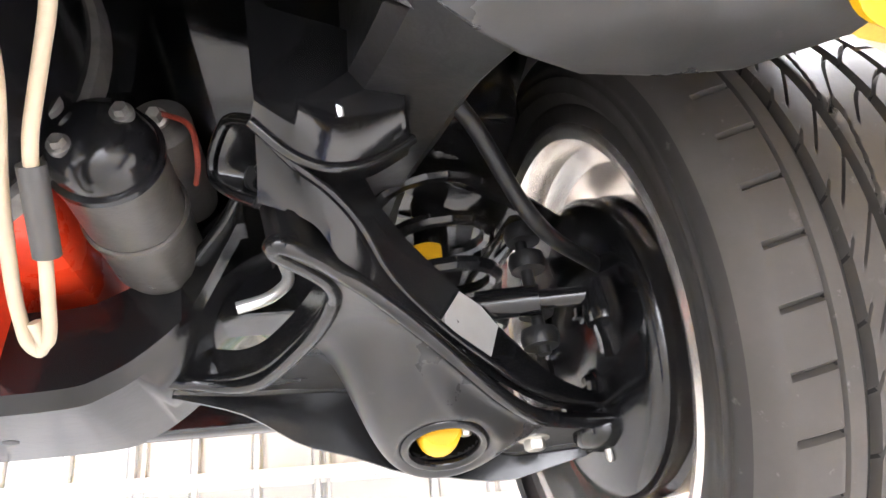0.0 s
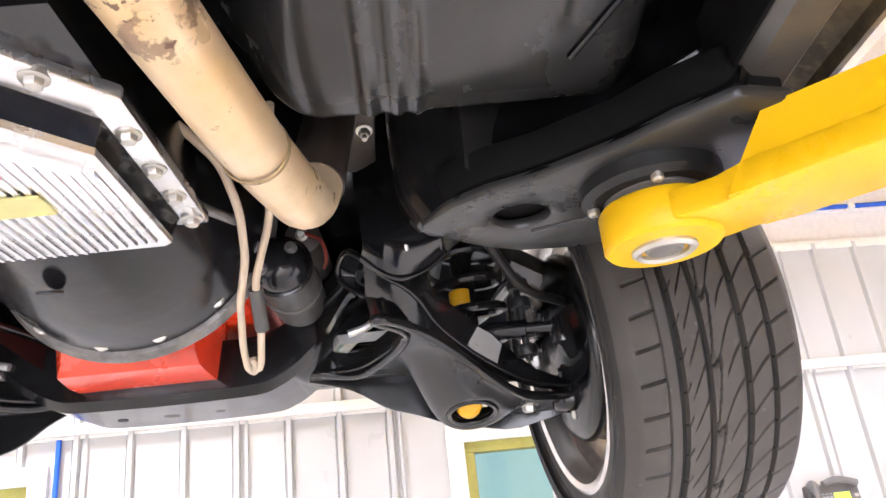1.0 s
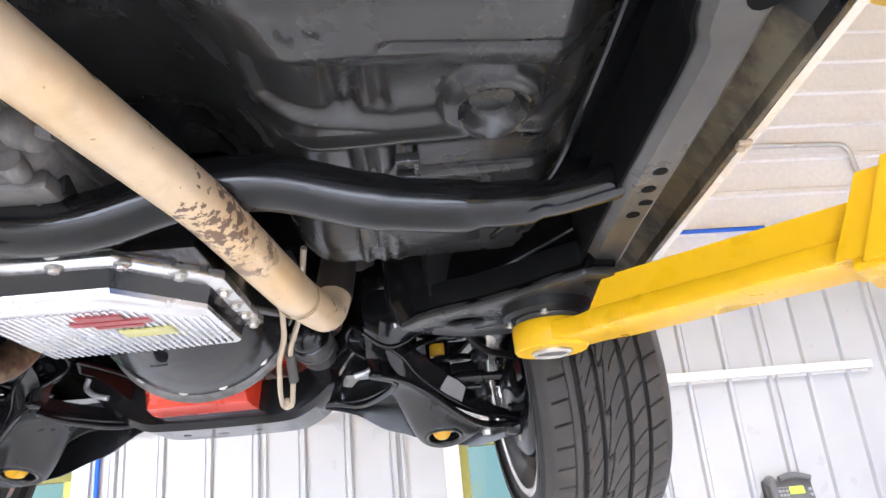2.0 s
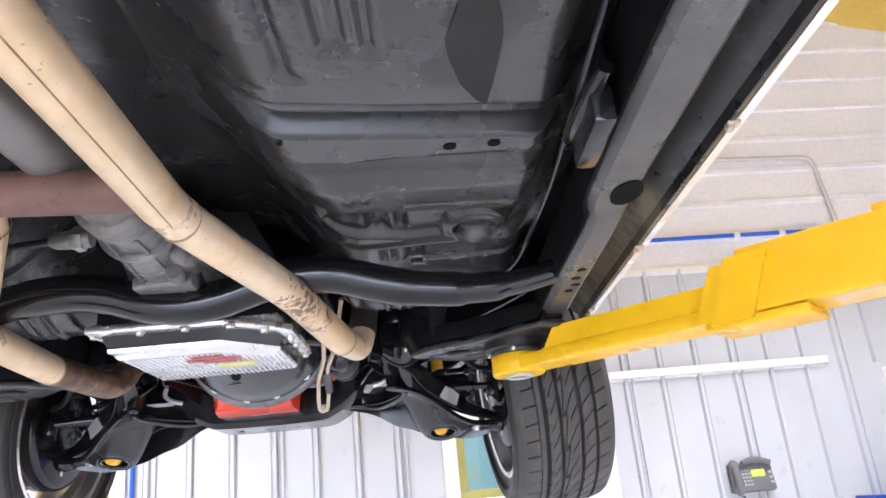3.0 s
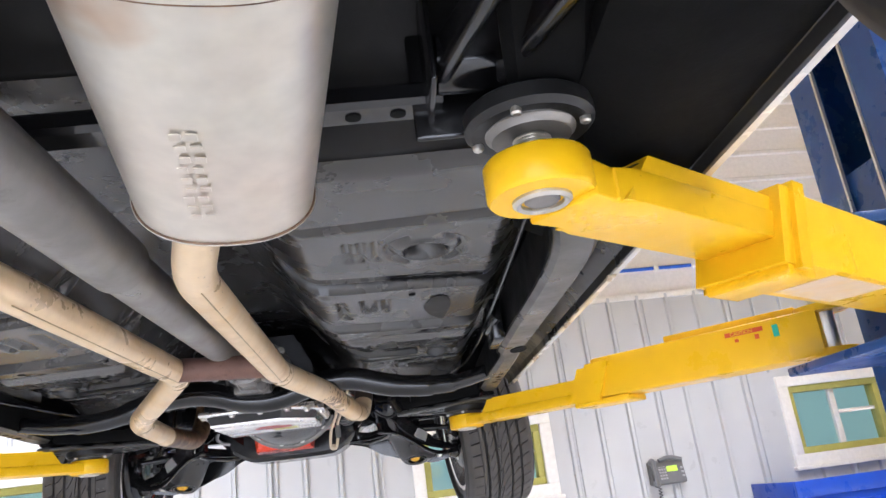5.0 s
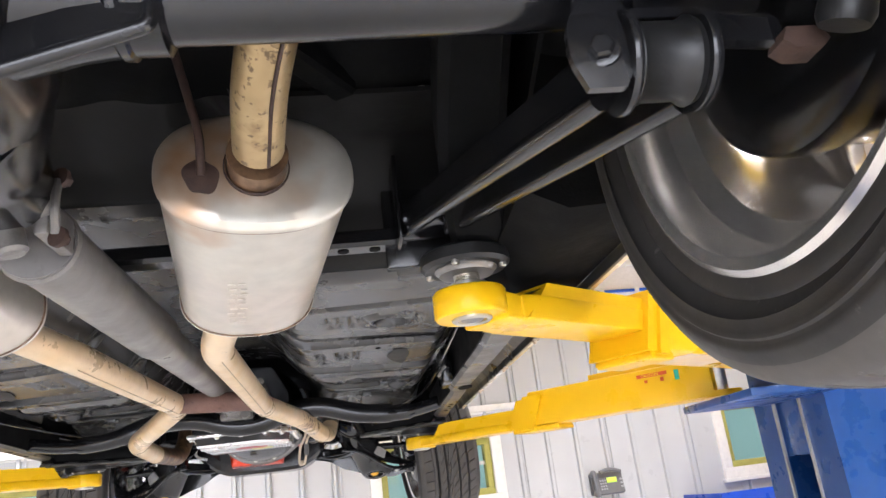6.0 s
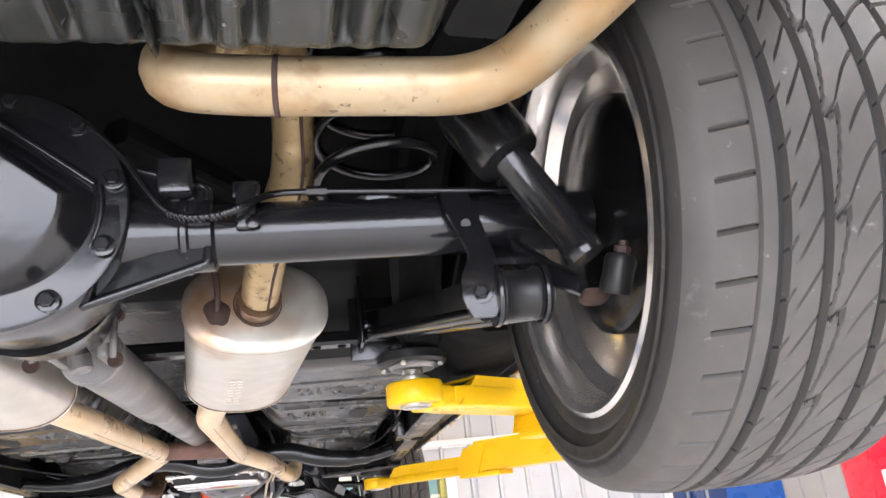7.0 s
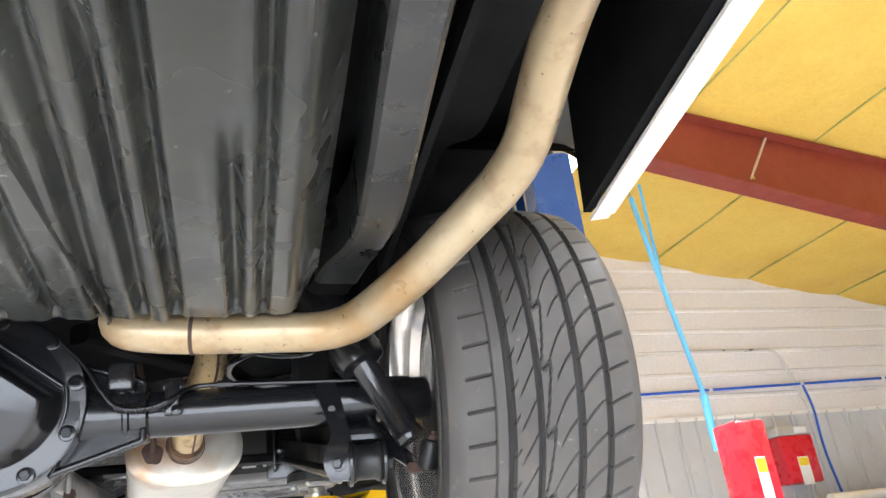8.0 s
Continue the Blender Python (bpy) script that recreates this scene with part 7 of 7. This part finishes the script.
    sh = cp("shock_absorber", lathe([(0.012, -0.002), (0.022, 0.0), (0.0235, 0.006), (0.0235, 0.014), (0.022, 0.016), (0.0225, 0.15), (0.024, 0.152), (0.024, 0.16), (0.012, 0.165), (0.012, 0.3)], sb, dd, 32), M_AXLE, "black shock absorber leaning outwards")
    cp("dust_shield", lathe([(0.026, 0.145), (0.040, 0.150), (0.043, 0.165), (0.043, 0.30), (0.03, 0.31)], sb, dd, 32), M_BLACK, "black dust shield", sh)
    eye, ed = sb - dd * 0.030 + Vector((s * 0.010, -0.010, 0)), Vector((0.22 * s, -0.35, 0.91)).normalized()
    cp("shock_eye", lathe([(0.008, -0.022), (0.015, -0.021), (0.0175, -0.015), (0.0165, 0.0), (0.0175, 0.015), (0.015, 0.021), (0.008, 0.022)], eye, ed, 28), M_BUSH, "rubber shock eye", sh)
    cp("eye_bolt", lathe([(0.006, 0), (0.009, 0.001), (0.009, 0.008), (0.005, 0.009), (0.005, 0.014), (0.003, 0.015)], eye + ed * 0.022, ed, 6), M_RUST, "rusty nut and stud", sh)
    cp("stud_bracket", loft([[(sb.x + s * a, sb.y + 0.01, z), (sb.x + s * b, sb.y + 0.01, z), (sb.x + s * b, sb.y + 0.03, z), (sb.x + s * a, sb.y + 0.03, z)] for z, a, b in ((1.757, -0.002, 0.016), (1.763, -0.010, 0.022), (1.772, -0.006, 0.018))]), M_RUST, "rusty bracket edge", sh)
    cp("shock_bracket", beam([(CX + s * 0.585, AY - 0.02, 1.83, 0.016, 0.04), (CX + s * 0.61, AY - 0.07, 1.79, 0.016, 0.032), (CX + s * 0.63, AY - 0.105, 1.765, 0.016, 0.026)], 0.005), M_AXLE, "", ax)
    # coil spring between the axle and the frame
    coil_ = [(CX + s * 0.425 + 0.078 * math.cos(k * 0.2), AY + 0.03 + 0.078 * math.sin(k * 0.2), 1.945 + k * 0.00205) for k in range(118)]
    cp("coil_spring", tube(coil_, 0.0078, 10, 0.001), M_BLACK, "black rear coil spring")
    cp("spring_seat", lathe([(0.058, 0.0), (0.060, 0.006), (0.05, 0.012), (0.03, 0.02)], (CX + s * 0.425, AY + 0.03, 1.928), (0, 0, 1), 32), M_AXLE, "", ax)
    # brake drum
    cp("brake_drum", lathe([(0.03, -0.012), (0.085, -0.010), (0.140, -0.006), (0.156, 0.0), (0.158, 0.006), (0.158, 0.03), (0.15, 0.034), (0.15, 0.085), (0.05, 0.09)], (CX + s * 0.715, AY, AZ + 0.005), (s, 0, 0), 56), M_BLACK, "black rear brake drum")
    # upper control arm towards the centre
    cp("upper_arm", beam([(CX + s * 0.10, AY + 0.02, 2.035, 0.04, 0.035), (CX + s * 0.36, -1.98, 2.05, 0.04, 0.035)], 0.006), M_MATTE, "black upper control arm")
dip = smooth_rows([(0.206, -2.475, 1.901), (0.230, -2.475, 1.894), (0.263, -2.475, 1.896), (0.288, -2.475, 1.906)], 40)
cl_ = [(x, y + 0.0046 * math.cos(k * 0.9), z + 0.0046 * math.sin(k * 0.9)) for k, (x, y, z) in enumerate(dip)]
cp("line_guard", tube(cl_, 0.0013, 6, 0.0005), M_AXLE, "coiled wire guard on the brake line", ax)
cp("brake_line", tube([(0.061, -2.475, 2.043), (0.098, -2.475, 2.034), (0.157, -2.475, 1.973), (0.188, -2.475, 1.923), (0.206, -2.475, 1.901), (0.230, -2.475, 1.894), (0.263, -2.475, 1.896), (0.288, -2.475, 1.906), (0.317, -2.445, 1.934), (0.371, -2.445, 1.935), (0.536, -2.445, 1.930), (0.681, -2.445, 1.927)], 0.0042, 10, 0.02), M_BLACK, "thin black brake line along the axle", ax)
cp("line_nut", lathe([(0.0065, -0.012), (0.0065, 0.012)], (0.371, -2.445, 1.935), (1, 0, 0), 6), M_AXLE, "", ax)
cp("brake_tee", box(CX + 0.165, CX + 0.205, AY - 0.062, AY - 0.03, 1.93, 1.975, 0.006), M_AXLE, "", ax)

# the axle with all that it carries hangs a finger's width higher
for ob in set(car.children) - other_parts:
    ob.location.z += 0.019

# ---- fuel tank: pressed shell with lengthwise channels and straps


def tank(x, y):
    axx = np.abs(x)
    z = 1.988 + 0 * x
    # narrow deep channels that spread a little towards the tail, each with a raised shoulder
    start = sstep(-2.675, -2.70, y)
    for c, slope, w, deep, end in ((0.035, 0.05, 0.008, 0.014, -3.7), (0.105, 0.06, 0.007, 0.014, -3.7), (0.168, 0.07, 0.008, 0.018, -3.7), (0.226, 0.085, 0.010, 0.022, -3.7), (0.276, 0.07, 0.009, 0.022, -3.25), (0.319, 0.052, 0.008, 0.022, -3.7), (0.398, 0.023, 0.009, 0.024, -3.08), (0.434, 0.016, 0.007, 0.018, -3.7)):
        q = axx - c + slope * (y + 2.69)
        on = start * sstep(end - 0.12, end + 0.04, y)
        z = z + deep * on * sstep(w + 0.004, w * 0.3, np.abs(q)) - 0.0035 * on * bump(q, -w - 0.010, 0.008)
    strip = axx - 0.297 + 0.06 * (y + 2.69)
    z = z - 0.006 * start * sstep(0.016, 0.008, np.abs(strip))
    z = z + 0.07 * sstep(0.455, 0.515, axx) ** 2 + 0.06 * sstep(-2.70, -2.645, y) ** 2
    return z + 0.003 * np.sin(11 * x + 7 * y) * np.sin(9 * y)


me = height_sheet(-0.515, 0.515, -3.62, -2.65, 0.004, tank, 0.09, lambda x, y: (-np.sign(x) * np.interp(np.abs(x), [0, 0.035, 0.105, 0.168, 0.226, 0.276, 0.319, 0.398, 0.434, 0.515], [0, 0.05, 0.06, 0.07, 0.085, 0.07, 0.052, 0.023, 0.016, 0]) * (y + 2.69), 0))
tk = cp("fuel_tank", me, M_TANK, "dark grey pressed fuel tank with lengthwise channels")
for s in (1, -1):
    cp("tank_strap", tube([(s * 0.23, -2.65, 2.10), (s * 0.23, -2.668, 1.995), (s * 0.23, -3.6, 1.98)], 0.012, 8, 0.02, squash=0.25), M_TANK, "", tk)
